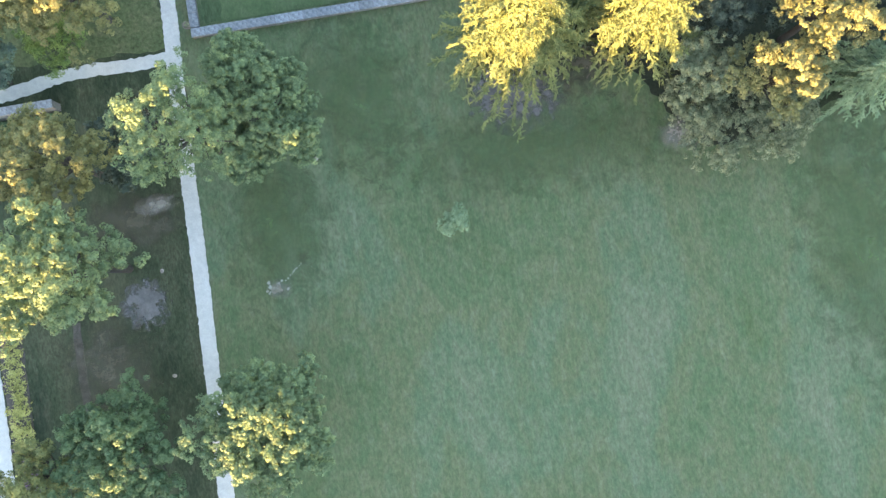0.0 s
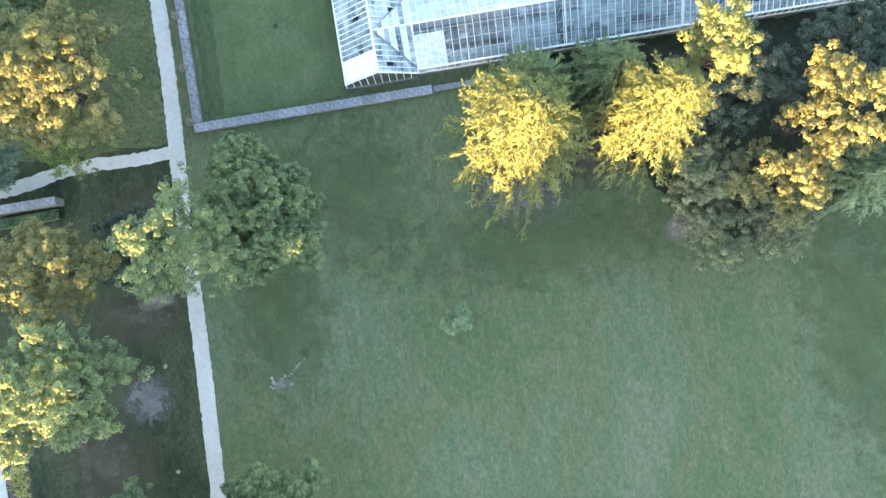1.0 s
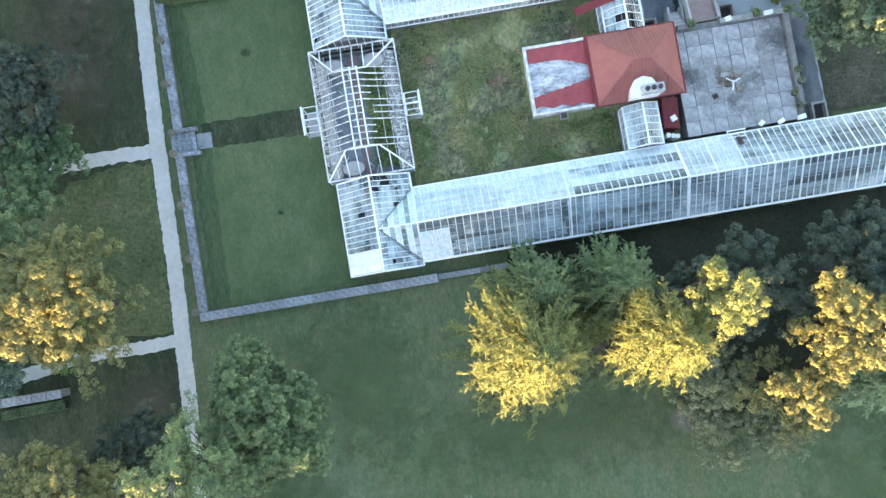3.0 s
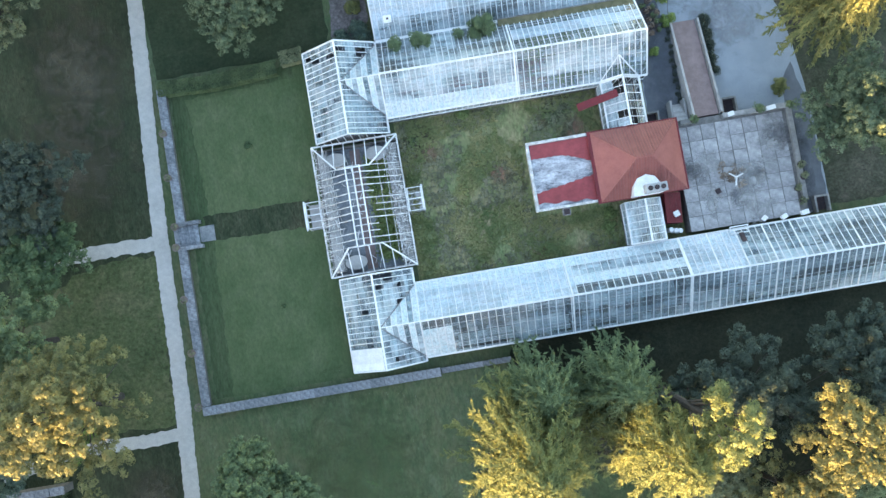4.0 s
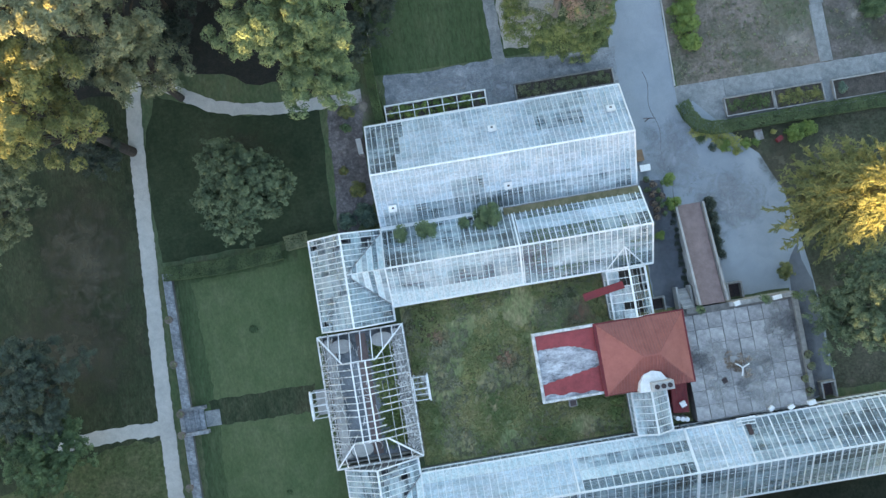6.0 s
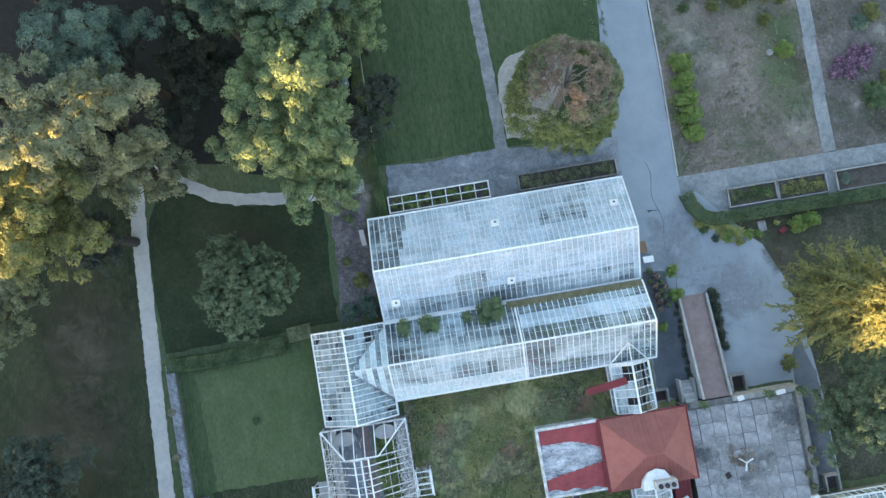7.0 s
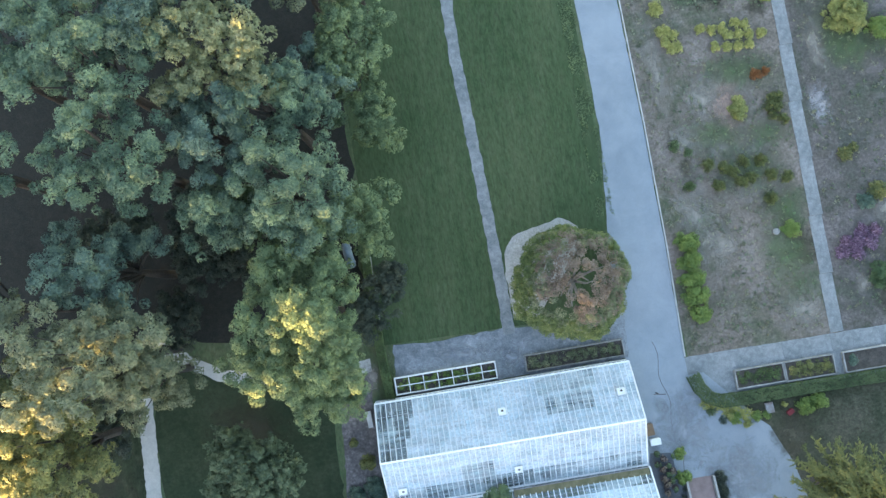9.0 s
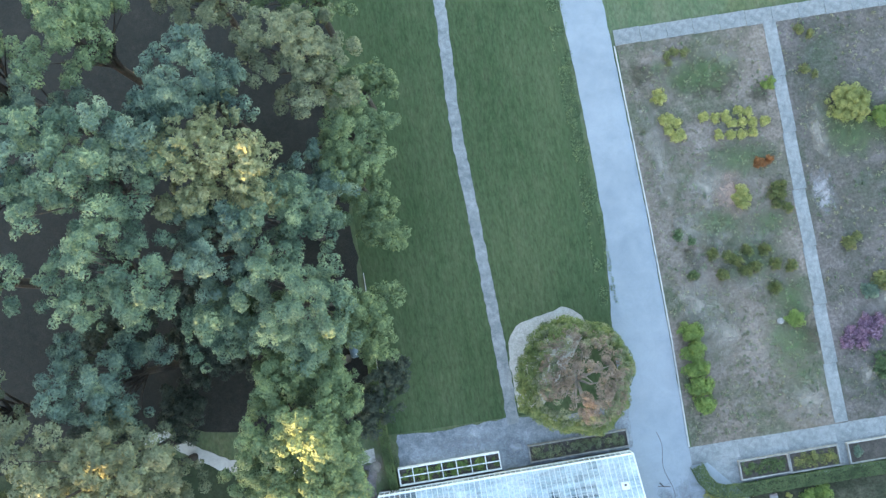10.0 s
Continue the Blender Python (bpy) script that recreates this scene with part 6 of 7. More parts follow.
def crate(label, x, y, z, w, d, h, mat, turn=0.0, name="box", category="box"):
    t = group_of(name, label, category, (x, y, z), "loose boxes")
    t.rotation_euler = (0, 0, radians(turn))
    part("body", box(bmesh.new(), -w / 2, -d / 2, 0, w / 2, d / 2, h * 0.8, 0.02), mat, t)
    part("lid", box(bmesh.new(), -w / 2 - 0.02, -d / 2 - 0.02, h * 0.8, w / 2 + 0.02, d / 2 + 0.02, h, 0.015), mat, t)


crate("white box on the parapet", 38.0, 55.05, 2.4, 0.6, 0.45, 0.3, WHITE, 10)
crate("white crate on the terrace wall", 42.2, 55.0, 2.4, 0.9, 0.4, 0.35, WHITE, 5)
crate("white box on the gutter of the glasshouse", 41.6, 43.55, 2.0, 0.6, 0.4, 0.5, WHITE, 25)
crate("white box beside the glasshouse", 39.6, 43.7, 2.0, 0.55, 0.4, 0.35, WHITE, 40)
crate("white box beside the glasshouse wall", 43.8, 43.65, 2.0, 0.75, 0.45, 0.5, WHITE, 8)
crate("dark low box on the terrace", 35.4, 47.3, 2.0, 0.5, 0.5, 0.2, DARKTHING, 20)
crate("white rooftop unit on the lean-to", 30.6, 45.7, 2.12, 0.55, 0.55, 0.4, WHITE, 20)
crate("pale utility box by the glasshouse end", 31.7, 70.9, 0.05, 1.1, 0.65, 0.6, WHITE, 0)
crate("brown board box by the glasshouse end", 31.3, 72.3, 0.05, 0.8, 1.2, 0.7, CARDBOARD, 4)
for k, (x, y) in enumerate(((30.0, 44.15), (30.5, 44.0), (30.95, 43.9))):
    t = group_of("barrel", "white round barrel with a lid", "barrel", (x, y, 0.05), "white barrels")
    part("drum", cylinder(bmesh.new(), 0, 0, 0, 1.6, 0.24, 0.24, 18), WHITE, t)
    part("lid", cylinder(bmesh.new(), 0, 0, 1.6, 1.66, 0.26, 0.22, 18), WHITE, t)
hoist = group_of("roof_hatch", "white open hatch frame on the glasshouse edge", "hatch", (36.6, 43.0, 2.25))
for y in (0.0, 0.35, 0.7):
    part("slat", beam(bmesh.new(), (-1.0, y - 0.35, 0.5), (1.0, y - 0.35, 0.5), 0.12, 0.06), WHITE, hoist)
for x in (-0.9, 0.9):
    part("leg", beam(bmesh.new(), (x, -0.35, 0), (x, 0.35, 0.55), 0.08, 0.08), WHITE, hoist)
# Plate on the glass, coloured dark like the unlit inside of a hatch.
part("dark_opening", beam(bmesh.new(), (0.1, -0.35, 0.5), (0.1, -1.3, 1.14), 0.5, 0.05), DARKTHING, hoist)
dormer2 = group_of("glass_dormer", "small gable where the passage meets the glasshouse", "dormer", (27.2, 60.6, 2.3))
for s in (-1, 1):
    part("rafter", beam(bmesh.new(), (s * 2.0, 0.1, 0.2), (0, 0.1, 1.65), 0.16, 0.14), WHITE, dormer2)
    part("valley", beam(bmesh.new(), (s * 2.0, 0.1, 0.2), (0, 2.2, 1.7), 0.12, 0.12), WHITE, dormer2)
part("ridge", beam(bmesh.new(), (0, 0.1, 1.66), (0, 2.2, 1.72), 0.12, 0.1), WHITE, dormer2)
crack = group_of("asphalt_crack", "thin dark tar crack line in the asphalt", "crack", (0, 0, 0), kind="structure")
bm = bmesh.new()
prev = None
for k in range(22):
    p = (33.4 + 0.25 * math.sin(k * 0.9) + 0.06 * k, 81.5 - 0.75 * k, 0.052)
    if prev:
        beam(bm, prev, p, 0.05, 0.008)
    prev = p
part("tar_line", bm, DARKTHING, crack)
pole = group_of("iron_post", "dark thin iron post with cross arm", "post", (32.8, 76.0, 0))
part("shaft", cylinder(bmesh.new(), 0, 0, 0, 1.6, 0.06, 0.04, 8), DARKTHING, pole)
part("arm", beam(bmesh.new(), (-0.6, 0.1, 1.5), (0.7, -0.1, 1.5), 0.07, 0.06), DARKTHING, pole)


tank = group_of("water_tank", "blue-grey cylindrical tank lying under the trees", "tank", (2.2, 96.4, 0))
tank.rotation_euler = (0, 0, radians(8))
TANKBLUE = paint_mat("blue_grey_paint", (0.16, 0.22, 0.27), (0.1, 0.13, 0.15), 0.4)
bm = cylinder(bmesh.new(), 0, 0, -1.3, 1.3, 0.5, 0.5, 20)
cylinder(bm, 0, 0, 1.3, 1.45, 0.5, 0.25, 20)
cylinder(bm, 0, 0, -1.45, -1.3, 0.25, 0.5, 20)
part("drum", bm, TANKBLUE, tank, m=Matrix.Translation((0, 0, 0.75)) @ Matrix.Rotation(radians(90), 4, "X"))
for y in (-0.8, 0.8):
    part("cradle", box(bmesh.new(), -0.5, y - 0.1, 0, 0.5, y + 0.1, 0.45, 0.02), CONCRETE, tank)
part("fitting", cylinder(bmesh.new(), 0.2, -1.1, 1.15, 1.35, 0.1, 0.08, 10), WHITE, tank, "small white cap")


# ---- cold frames, planters and hedges ----
def cold_frame(name, label, x0, y0, x1, y1, h, bays, rows, mat, leaf, seed, posts=False):
    t = group_of(name, label, "cold frame", (x0, y0, 0), "cold frames")
    w, d = x1 - x0, y1 - y0
    for a in ((0, 0, w, 0.13), (0, d - 0.13, w, d), (0, 0.13, 0.13, d - 0.13), (w - 0.13, 0.13, w, d - 0.13)):
        part("frame_wall", box(bmesh.new(), a[0], a[1], 0, a[2], a[3], h, 0.015), mat, t)
    part("soil", box(bmesh.new(), 0.13, 0.13, 0, w - 0.13, d - 0.13, h * 0.55), SOIL, t)
    for i in range(1, bays):
        part("cross_bar", box(bmesh.new(), w * i / bays - 0.045, 0.13, h - 0.08, w * i / bays + 0.045, d - 0.13, h + 0.02), mat, t)
    for j in range(1, rows):
        part("long_bar", box(bmesh.new(), 0.13, d * j / rows - 0.045, h - 0.1, w - 0.13, d * j / rows + 0.045, h + 0.01), mat, t)
    if leaf:
        rng = np.random.default_rng(seed)
        n = int(w * d * 5.5)
        cs = [np.array([rng.uniform(0.4, w - 0.4), rng.uniform(0.35, d - 0.35), h * 0.68]) for _ in range(n)]
        co = clump_leaves(rng, cs, rng.uniform(0.15, 0.4, n), 420, 0.07)
        put("planting", fast_mesh("planting", co, len(co) // 3, leaf), t)
    return t


cold_frame("cold_frame_rack", "white timber frame of open bays over green plants", 4.9, 80.45, 16.1, 82.35, 0.75, 7, 2, WHITE, LEAF_LIME, 1)
cold_frame("planter_box", "long pale planter box with sparse plants", 19.3, 80.55, 30.2, 82.4, 0.6, 1, 1, OLDCONCRETE, LEAF_BROWN, 2)
cold_frame("raised_planter", "pale-walled cold frame with low green plants", 41.5, 74.9, 46.9, 77.0, 0.5, 1, 1, OLDCONCRETE, HEDGE_LEAF, 3)
cold_frame("raised_planter", "pale-walled cold frame with rows of yellow-green plants", 46.95, 74.8, 52.4, 77.0, 0.5, 1, 1, OLDCONCRETE, LEAF_OLIVE, 4)
cold_frame("raised_planter", "pale-walled cold frame of bare dark soil", 53.4, 74.7, 59.5, 77.0, 0.5, 1, 1, OLDCONCRETE, None, 5)
cold_frame("raised_planter", "pale-walled cold frame of bare dark soil", 59.6, 74.6, 66.0, 77.0, 0.5, 1, 1, OLDCONCRETE, None, 6)
shrub("grey-blue mound of foliage in a cold frame", 54.3, 76.0, 0.6, 0.6, LEAF_BLUE, 61, 0.09, 0.3, z=0.27)
hedge("clipped low hedge curving beside the drive", [(37.0, 77.2), (37.5, 75.7), (38.4, 74.5), (39.6, 74.0), (41.7, 73.9), (48, 73.95), (56, 73.9), (66, 73.7)], 1.35, 0.7, 1, LEAF_LIMEHEDGE)
hedge("clipped hedge closing the formal lawn", [(-21.3, 68.2), (-15.3, 68.0), (-8.6, 68.5)], 1.5, 1.2, 2, LEAF_LIMEHEDGE)
hedge("short end of a clipped hedge", [(-7.9, 69.3), (-5.6, 69.5)], 1.5, 1.1, 3, LEAF_BROWN)
hedge("narrow clipped hedge beside the lawn", [(4.25, 80.3), (4.0, 84), (3.9, 90), (4.0, 97)], 0.9, 1.0, 4)
# Dark leaves added in place of the shadow at the far wall's foot.
hedge("added dark hedge standing for shade below the far wall", [(-44, 26.6), (-37.5, 26.7)], 1.0, 0.9, 7, LEAF_DARK)

# ---- garden plants ----
for k, (x, y) in enumerate(((39.1, 91.6), (39.05, 89.5), (39.0, 87.6), (38.95, 85.7), (38.85, 83.6))):
    shrub("rounded fresh-green shrub in a row by the kerb", x, y, 1.8, 1.55, LEAF_LIME, 100 + k, 0.12, 0.5, stretch=(1.1, 0.76), group="row of green shrubs")
shrub("small dark round bush in dry soil", 39.8, 102.2, 0.9, 0.75, LEAF_DARK, 110, 0.08, 0.3)
for k, (x, y) in enumerate(((40.6, 118.0), (41.3, 115.3), (42.2, 113.3), (41.0, 114.0), (42.0, 114.6), (40.6, 115.4), (41.4, 113.2))):
    shrub("yellow-flowering low bush in dry soil", x, y, 0.7, 1.1 if k == 0 else 0.75, PETAL_YELLOW, 120 + k, 0.09, 0.34, group="yellow bushes")
for k, (x, y) in enumerate(((45.1, 114.8), (46.3, 114.5), (47.6, 114.5), (49.1, 114.9), (48.0, 113.8), (49.2, 113.6), (50.4, 113.4), (51.7, 113.3), (46.4, 112.6), (47.7, 112.4), (48.9, 112.3), (50.2, 112.3), (50.0, 114.6))):
    shrub("pale yellow-flowering bush in a row", x, y, 0.7, 0.72, PETAL_YELLOW, 140 + k, 0.1, 0.28, group="yellow bushes")
for k, (x, y) in enumerate(((50.2, 108.7), (51.4, 108.9))):
    shrub("rusty orange bush in the garden bed", x, y, 0.7, 0.75 - 0.2 * k, PETAL_RED, 160 + k, 0.1, 0.3)
shrub("yellow-green feathery bush on bare soil", 47.6, 105.2, 1.5, 1.35, LEAF_YOLIVE, 170, 0.12, 0.4, stretch=(0.85, 1.3))
stain("bare_soil_ring", "bare pinkish soil round a bush", 46.6, 105.8, 2.3, 3.0, 0.058, PINKSOIL)
for k, (x, y) in enumerate(((51.5, 105.8), (51.9, 104.8), (52.3, 103.4), (51.0, 104.9), (51.2, 103.9), (52.2, 106.0))):
    shrub("ochre-green low bush in the garden bed", x, y, 0.85, 0.7, LEAF_MOSS, 180 + k, 0.1, 0.3, group="ochre bushes")
for k, (x, y) in enumerate(((43.0, 99.6), (44.7, 99.0), (47.0, 99.4), (48.9, 99.2), (43.8, 97.2), (46.3, 97.1), (47.5, 97.4), (49.7, 97.4), (51.3, 96.9), (49.2, 94.7), (45.6, 98.4))):
    shrub("rounded olive-green bush in the garden bed", x, y, 1.1, 0.82, LEAF_MOSS, 190 + k, 0.1, 0.32, group="ochre bushes")
shrub("lime-yellow rounded bush beside a pale stone", 50.7, 91.2, 1.0, 1.2, LEAF_LIME, 210, 0.11, 0.4)
bm = bmesh.new()
bmesh.ops.create_icosphere(bm, subdivisions=2, radius=0.42, matrix=Matrix.Diagonal((1, 0.9, 0.5, 1)))
tagged(put("boulder", mesh_of(bm, "boulder", OLDCONCRETE), None, pose(49.1, 91.1, 0.12)), "pale rounded stone in the garden bed", "stone")
for k, (x, y) in enumerate(((56.4, 88.6), (58.2, 89.6), (58.9, 88.2), (55.7, 87.6), (57.4, 87.2), (59.6, 89.4), (57.3, 88.4), (58.2, 88.8))):
    shrub("purple-flowering bush in a garden bed", x, y, 1.1, 1.0, PETAL_PURPLE, 220 + k, 0.09, 0.3, group="purple bushes")
shrub("large yellow-green rounded bush", 61.2, 113.6, 2.6, 2.8, LEAF_YOLIVE, 230, 0.12, 0.5)
shrub("green bush beside a large bush", 64.5, 111.6, 1.6, 1.6, LEAF_LIME, 231, 0.13, 0.5)
for k, (x, y, r, m) in enumerate(((53.0, 117.5, 0.95, LEAF_LIME), (57.5, 122.9, 0.7, LEAF_OLIVE), (58.6, 122.2, 0.6, LEAF_OLIVE), (57.2, 118.4, 0.7, LEAF_OLIVE), (58.3, 117.6, 0.5, LEAF_OLIVE), (58.2, 98.3, 1.0, LEAF_OLIVE), (59.3, 98.9, 0.7, LEAF_OLIVE), (59.4, 92.8, 1.2, LEAF_BLUE), (60.8, 93.6, 1.3, LEAF_OLIVE), (59.6, 84.4, 2.0, LEAF_DARK), (61.5, 86.0, 1.6, LEAF_OLIVE), (42.3, 122.5, 0.5, LEAF_OLIVE), (43.3, 122.6, 0.6, LEAF_OLIVE), (44.3, 122.6, 0.55, LEAF_OLIVE), (42.6, 121.5, 0.4, LEAF_OLIVE), (41.2, 101.4, 0.55, LEAF_DARK), (40.6, 97.6, 0.7, HEDGE_LEAF))):
    shrub("low green bush in a garden bed", x, y, 0.5 + 0.35 * r, r, m, 240 + k, 0.1, 0.32)
stain("pale_patch", "pale blue-grey dried patch in the bed", 56.6, 104.4, 1.6, 2.9, 0.058, ASHPATCH, 0, "dry plants")
for k, (a, n, m, lab) in enumerate((((37.4, 80, 53.0, 124), 800, LEAF_SHADE, "scattered green weeds over dry soil"), ((55, 80, 72, 124), 650, LEAF_SHADE, "scattered green weeds over dry soil"), ((37.4, 80, 53, 124), 1300, LEAF_PALE, "scattered dry stalks over bare soil"), ((55, 80, 72, 124), 900, LEAF_PALE, "scattered dry stalks over bare soil"))):
    tufts("garden_weeds", lab, a, n, m, 300 + k, (0.06, 0.22), 0.075, keep=lambda x, y, k=k: noise.noise((x * 0.16, y * 0.16, k)) > (-0.05 if k < 2 else -0.15))
tufts("court_weeds", "dense weeds in the overgrown courtyard", (3.2, 43.5, 30.0, 60.4), 6500, LEAF_COURT, 310, (0.06, 0.26), 0.12, keep=lambda x, y: noise.noise((x * 0.22, y * 0.22, 3)) > -0.12 and not (16 < x < 32 and 47.8 < y < 55.6) and not (25 < x and (y < 47.8 or y > 55.4)))
tufts("court_dry_grass", "tufts of dry grass in the courtyard", (3.2, 43.5, 25.0, 60.4), 3200, LEAF_PALE, 311, (0.06, 0.24), 0.1, keep=lambda x, y: noise.noise((x * 0.22, y * 0.22, 9)) > 0.0 and not (16 < x < 32 and 47.8 < y < 55.6))
tufts("ground_cover", "leafy ground cover beside the drive", (30.0, 96, 31.9, 138), 2600, LEAF_OAK, 312, (0.05, 0.14), 0.045, keep=lambda x, y: noise.noise((x * 0.7, y * 0.4, 1)) > -0.05)
tufts("verge_flowers", "yellow-green flowers edging the drive", (37.4, 71.6, 43.5, 74.2), 260, PETAL_YELLOW, 313, (0.15, 0.4), 0.12, keep=lambda x, y: abs((y - 73.9) + 0.42 * (x - 37.9)) < 0.55)
for k, (x, y, q, m) in enumerate(((38.3, 73.0, 0.55, LEAF_LIMEHEDGE), (39.4, 71.9, 0.5, LEAF_DUSK), (40.2, 72.3, 0.6, LEAF_YOLIVE), (42.0, 71.2, 0.6, LEAF_YOLIVE), (44.2, 71.7, 0.55, LEAF_LIME), (46.2, 72.5, 0.4, PETAL_YELLOW))):
    shrub("small mixed flowering bush below the hedge", x, y, 0.6, q, m, 324 + k, 0.09, 0.25)
shrub("small yellow-green bush by the verge", 40.8, 71.9, 0.6, 0.8, LEAF_LIME, 320, 0.1, 0.3)
shrub("small yellow-green bush by the verge", 43.0, 71.8, 0.6, 0.7, LEAF_LIME, 321, 0.1, 0.3)
shrub("bright green bush behind the hedge", 48.4, 72.0, 1.2, 1.1, LEAF_LIME, 322, 0.12, 0.4)
shrub("bright green bush behind the hedge", 50.0, 72.3, 1.2, 1.1, LEAF_LIME, 323, 0.12, 0.4)
crate("red tool box with a white lid by the hedge", 46.7, 71.6, 0.05, 0.7, 0.45, 0.4, REDDARK, 30)
crate("pale low box by the hedge", 44.6, 72.4, 0.05, 0.8, 1.1, 0.3, STEEL, 4)
for k, (x, y, r, m) in enumerate(((0.6, 82.4, 0.9, LEAF_OLIVE), (0.5, 73.9, 1.0, LEAF_OLIVE), (0.8, 71.2, 1.2, LEAF_BLUE), (-1.2, 70.6, 1.0, LEAF_BLUE), (1.4, 70.2, 0.9, LEAF_BLUE), (-0.6, 76.2, 0.5, LEAF_OLIVE), (0.4, 80.8, 0.6, LEAF_DARK))):
    shrub("leafy shrub in the bed by the glasshouse", x, y, 1.0 + 0.3 * r, r, m, 330 + k, 0.13, 0.4)
crate("weathered grey bench box by the glasshouse", 1.6, 78.4, 0.05, 0.5, 1.7, 0.8, BENCH, 4)
for k, (x, y, r) in enumerate(((13.9, 68.4, 1.6), (7.1, 67.9, 1.4), (4.4, 68.0, 1.0), (11.2, 68.2, 0.7), (12.9, 67.6, 0.8))):
    shrub("tall green plant grown out through the glass roof", x, y, 2.6 if r > 1 else 2.0, r, LEAF_OAK, 340 + k, 0.13, 0.5, z=2.5)
for k, (x, y) in enumerate(((10.4, 60.2), (24.3, 47.0), (24.0, 45.6))):
    shrub("leafy weed clump against the wall", x, y, 0.9, 0.8, WEED_LEAF, 350 + k, 0.14, 0.35)
tufts("ruin_plants", "weeds growing inside the ruined frame", (-0.7, 46.2, 1.5, 57.5), 420, WEED_LEAF, 314, (0.15, 0.6), 0.14)
tufts("bedding_plants", "pink and green plants in beds under glass", (4.5, 61.6, 20, 64.4), 900, leaf_mat("pink_bedding", (0.12, 0.08, 0.08), (0.3, 0.17, 0.18), (0.42, 0.27, 0.27), scale=0.5), 315, (0.2, 0.5), 0.16, z=0.7)
tufts("house_plants", "green plants on the benches under glass", (18, 61.4, 29.5, 68.2), 900, WEED_LEAF, 316, (0.2, 0.6), 0.16, z=0.6)
shrub("dark low clump on the formal lawn", -13.0, 60.8, 0.4, 0.5, LEAF_DARK, 360, 0.09, 0.25)
shrub("dark low clump on the formal lawn", -11.9, 43.0, 0.25, 0.35, LEAF_DARK, 361, 0.08, 0.2)
tufts("flower_border", "yellow and purple flowers in a border", (-46.9, -14, -45.0, 6), 260, PETAL_YELLOW, 317, (0.2, 0.6), 0.14, keep=lambda x, y: noise.noise((x * 0.3, y * 0.3, 5)) < 0.05)
tufts("flower_border", "purple and white flowers in a border", (-46.9, -14, -45.0, 6), 500, PETAL_PURPLE, 318, (0.2, 0.5), 0.14, keep=lambda x, y: noise.noise((x * 0.3, y * 0.3, 5)) > 0.1)
for k, (x, y) in enumerate(((-29.3, -2.1), (-11.1, 18.1), (-29.0, 9.0))):
    bm = bmesh.new()
    bmesh.ops.create_icosphere(bm, subdivisions=2, radius=0.26, matrix=Matrix.Diagonal((1, 0.8, 0.3, 1)))
    tagged(put("boulder", mesh_of(bm, "boulder", CHIPS), None, pose(x, y, 0.05, 0, 0, 40 * k)), "small pale stone lying in the grass", "stone")

# ---- trees ----
drooping("conical drooping tree with gold-green foliage", 10.9, 25.6, 23.0, 7.9, LEAF_GOLD, 1, 0.18, 300)
drooping("conical drooping tree with gold-green foliage", 22.4, 25.0, 24.0, 6.4, LEAF_GOLD, 2, 0.18, 230)
broadleaf("tall narrow tree with a golden top", 25.3, 28.3, 28.3, 2.9, LEAF_GOLD, 3, 0.45, 0.9, 0.4)
drooping("green drooping tree beside the glasshouse", 13.2, 30.2, 14.0, 5.6, LEAF_OAK, 4, 0.12, 170)
drooping("green drooping tree beside the glasshouse", 20.6, 29.8, 15, 5.4, LEAF_OAK, 5, 0.12, 190)
broadleaf("olive tree among the group", 34.8, 17.4, 14.5, 4.4, LEAF_AMBER, 6, 0.2, 1.1, 0.36, thin=0.15)
broadleaf("low grey-green spreading shrub tree", 30.2, 14.6, 5.6, 4.8, LEAF_BROWN, 7, 0.12, 1.0, 0.34, 0.09)
broadleaf("low grey-green spreading shrub tree", 36.6, 13.8, 5.0, 4.2, LEAF_BROWN, 71, 0.12, 1.0, 0.34, 0.09)
broadleaf("dark olive tree among the group", 28.2, 20.0, 9.5, 4.4, LEAF_BROWN, 8, 0.15, 1.1, 0.38)
broadleaf("tree with a golden olive crown", 39.6, 22.6, 18.5, 5.0, LEAF_AMBER, 9, 0.25, 1.1, 0.38, thin=0.2)
broadleaf("tree behind the group, shade painted into its leaves", 33.6, 27.0, 11.5, 5.4, LEAF_DUSK, 10, 0.15, 1.3)
broadleaf("tree behind the group, shade painted into its leaves", 43.4, 27.6, 12.0, 5.6, LEAF_DUSK, 11, 0.15, 1.3)
broadleaf("tree behind the group, shade painted into its leaves", 28.6, 27.6, 11.5, 4.2, LEAF_DUSK, 12, 0.15, 1.3)
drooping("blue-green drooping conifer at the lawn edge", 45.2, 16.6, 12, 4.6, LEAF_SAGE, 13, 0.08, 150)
broadleaf("tree at the lawn edge, shade painted into its leaves", 51.0, 24.0, 13, 6.0, LEAF_DUSK, 14, 0.15, 1.4)
broadleaf("rounded dark green tree over the path", -15.3, 22.5, 12.4, 7.3, LEAF_OAK, 15, 0.1, 0.85, 0.32, 0.12, squash=1.6, stretch=(0.86, 1.0))
broadleaf("tall green tree over the path", -20.2, 20.1, 22.0, 5.2, LEAF_OAK, 16, 0.35, 1.0, 0.36, 0.1)
broadleaf("big green tree beside the gravel path", -30.6, 36.4, 19.0, 7.2, LEAF_AMBER, 17, 0.25, 1.2, 0.42)
broadleaf("big green tree beside the gravel path", -36.6, 43.5, 15, 4.8, LEAF_OAK, 18, 0.3, 1.2, 0.42)
broadleaf("low dense green tree at the side path", -35.0, 34.0, 6, 3.4, LEAF_LIME, 19, 0.1, 0.8, 0.3, 0.08)
broadleaf("blue-green tree near the far wall", -42, 31.5, 11, 4.5, LEAF_BLUE, 191, 0.2, 1.2)
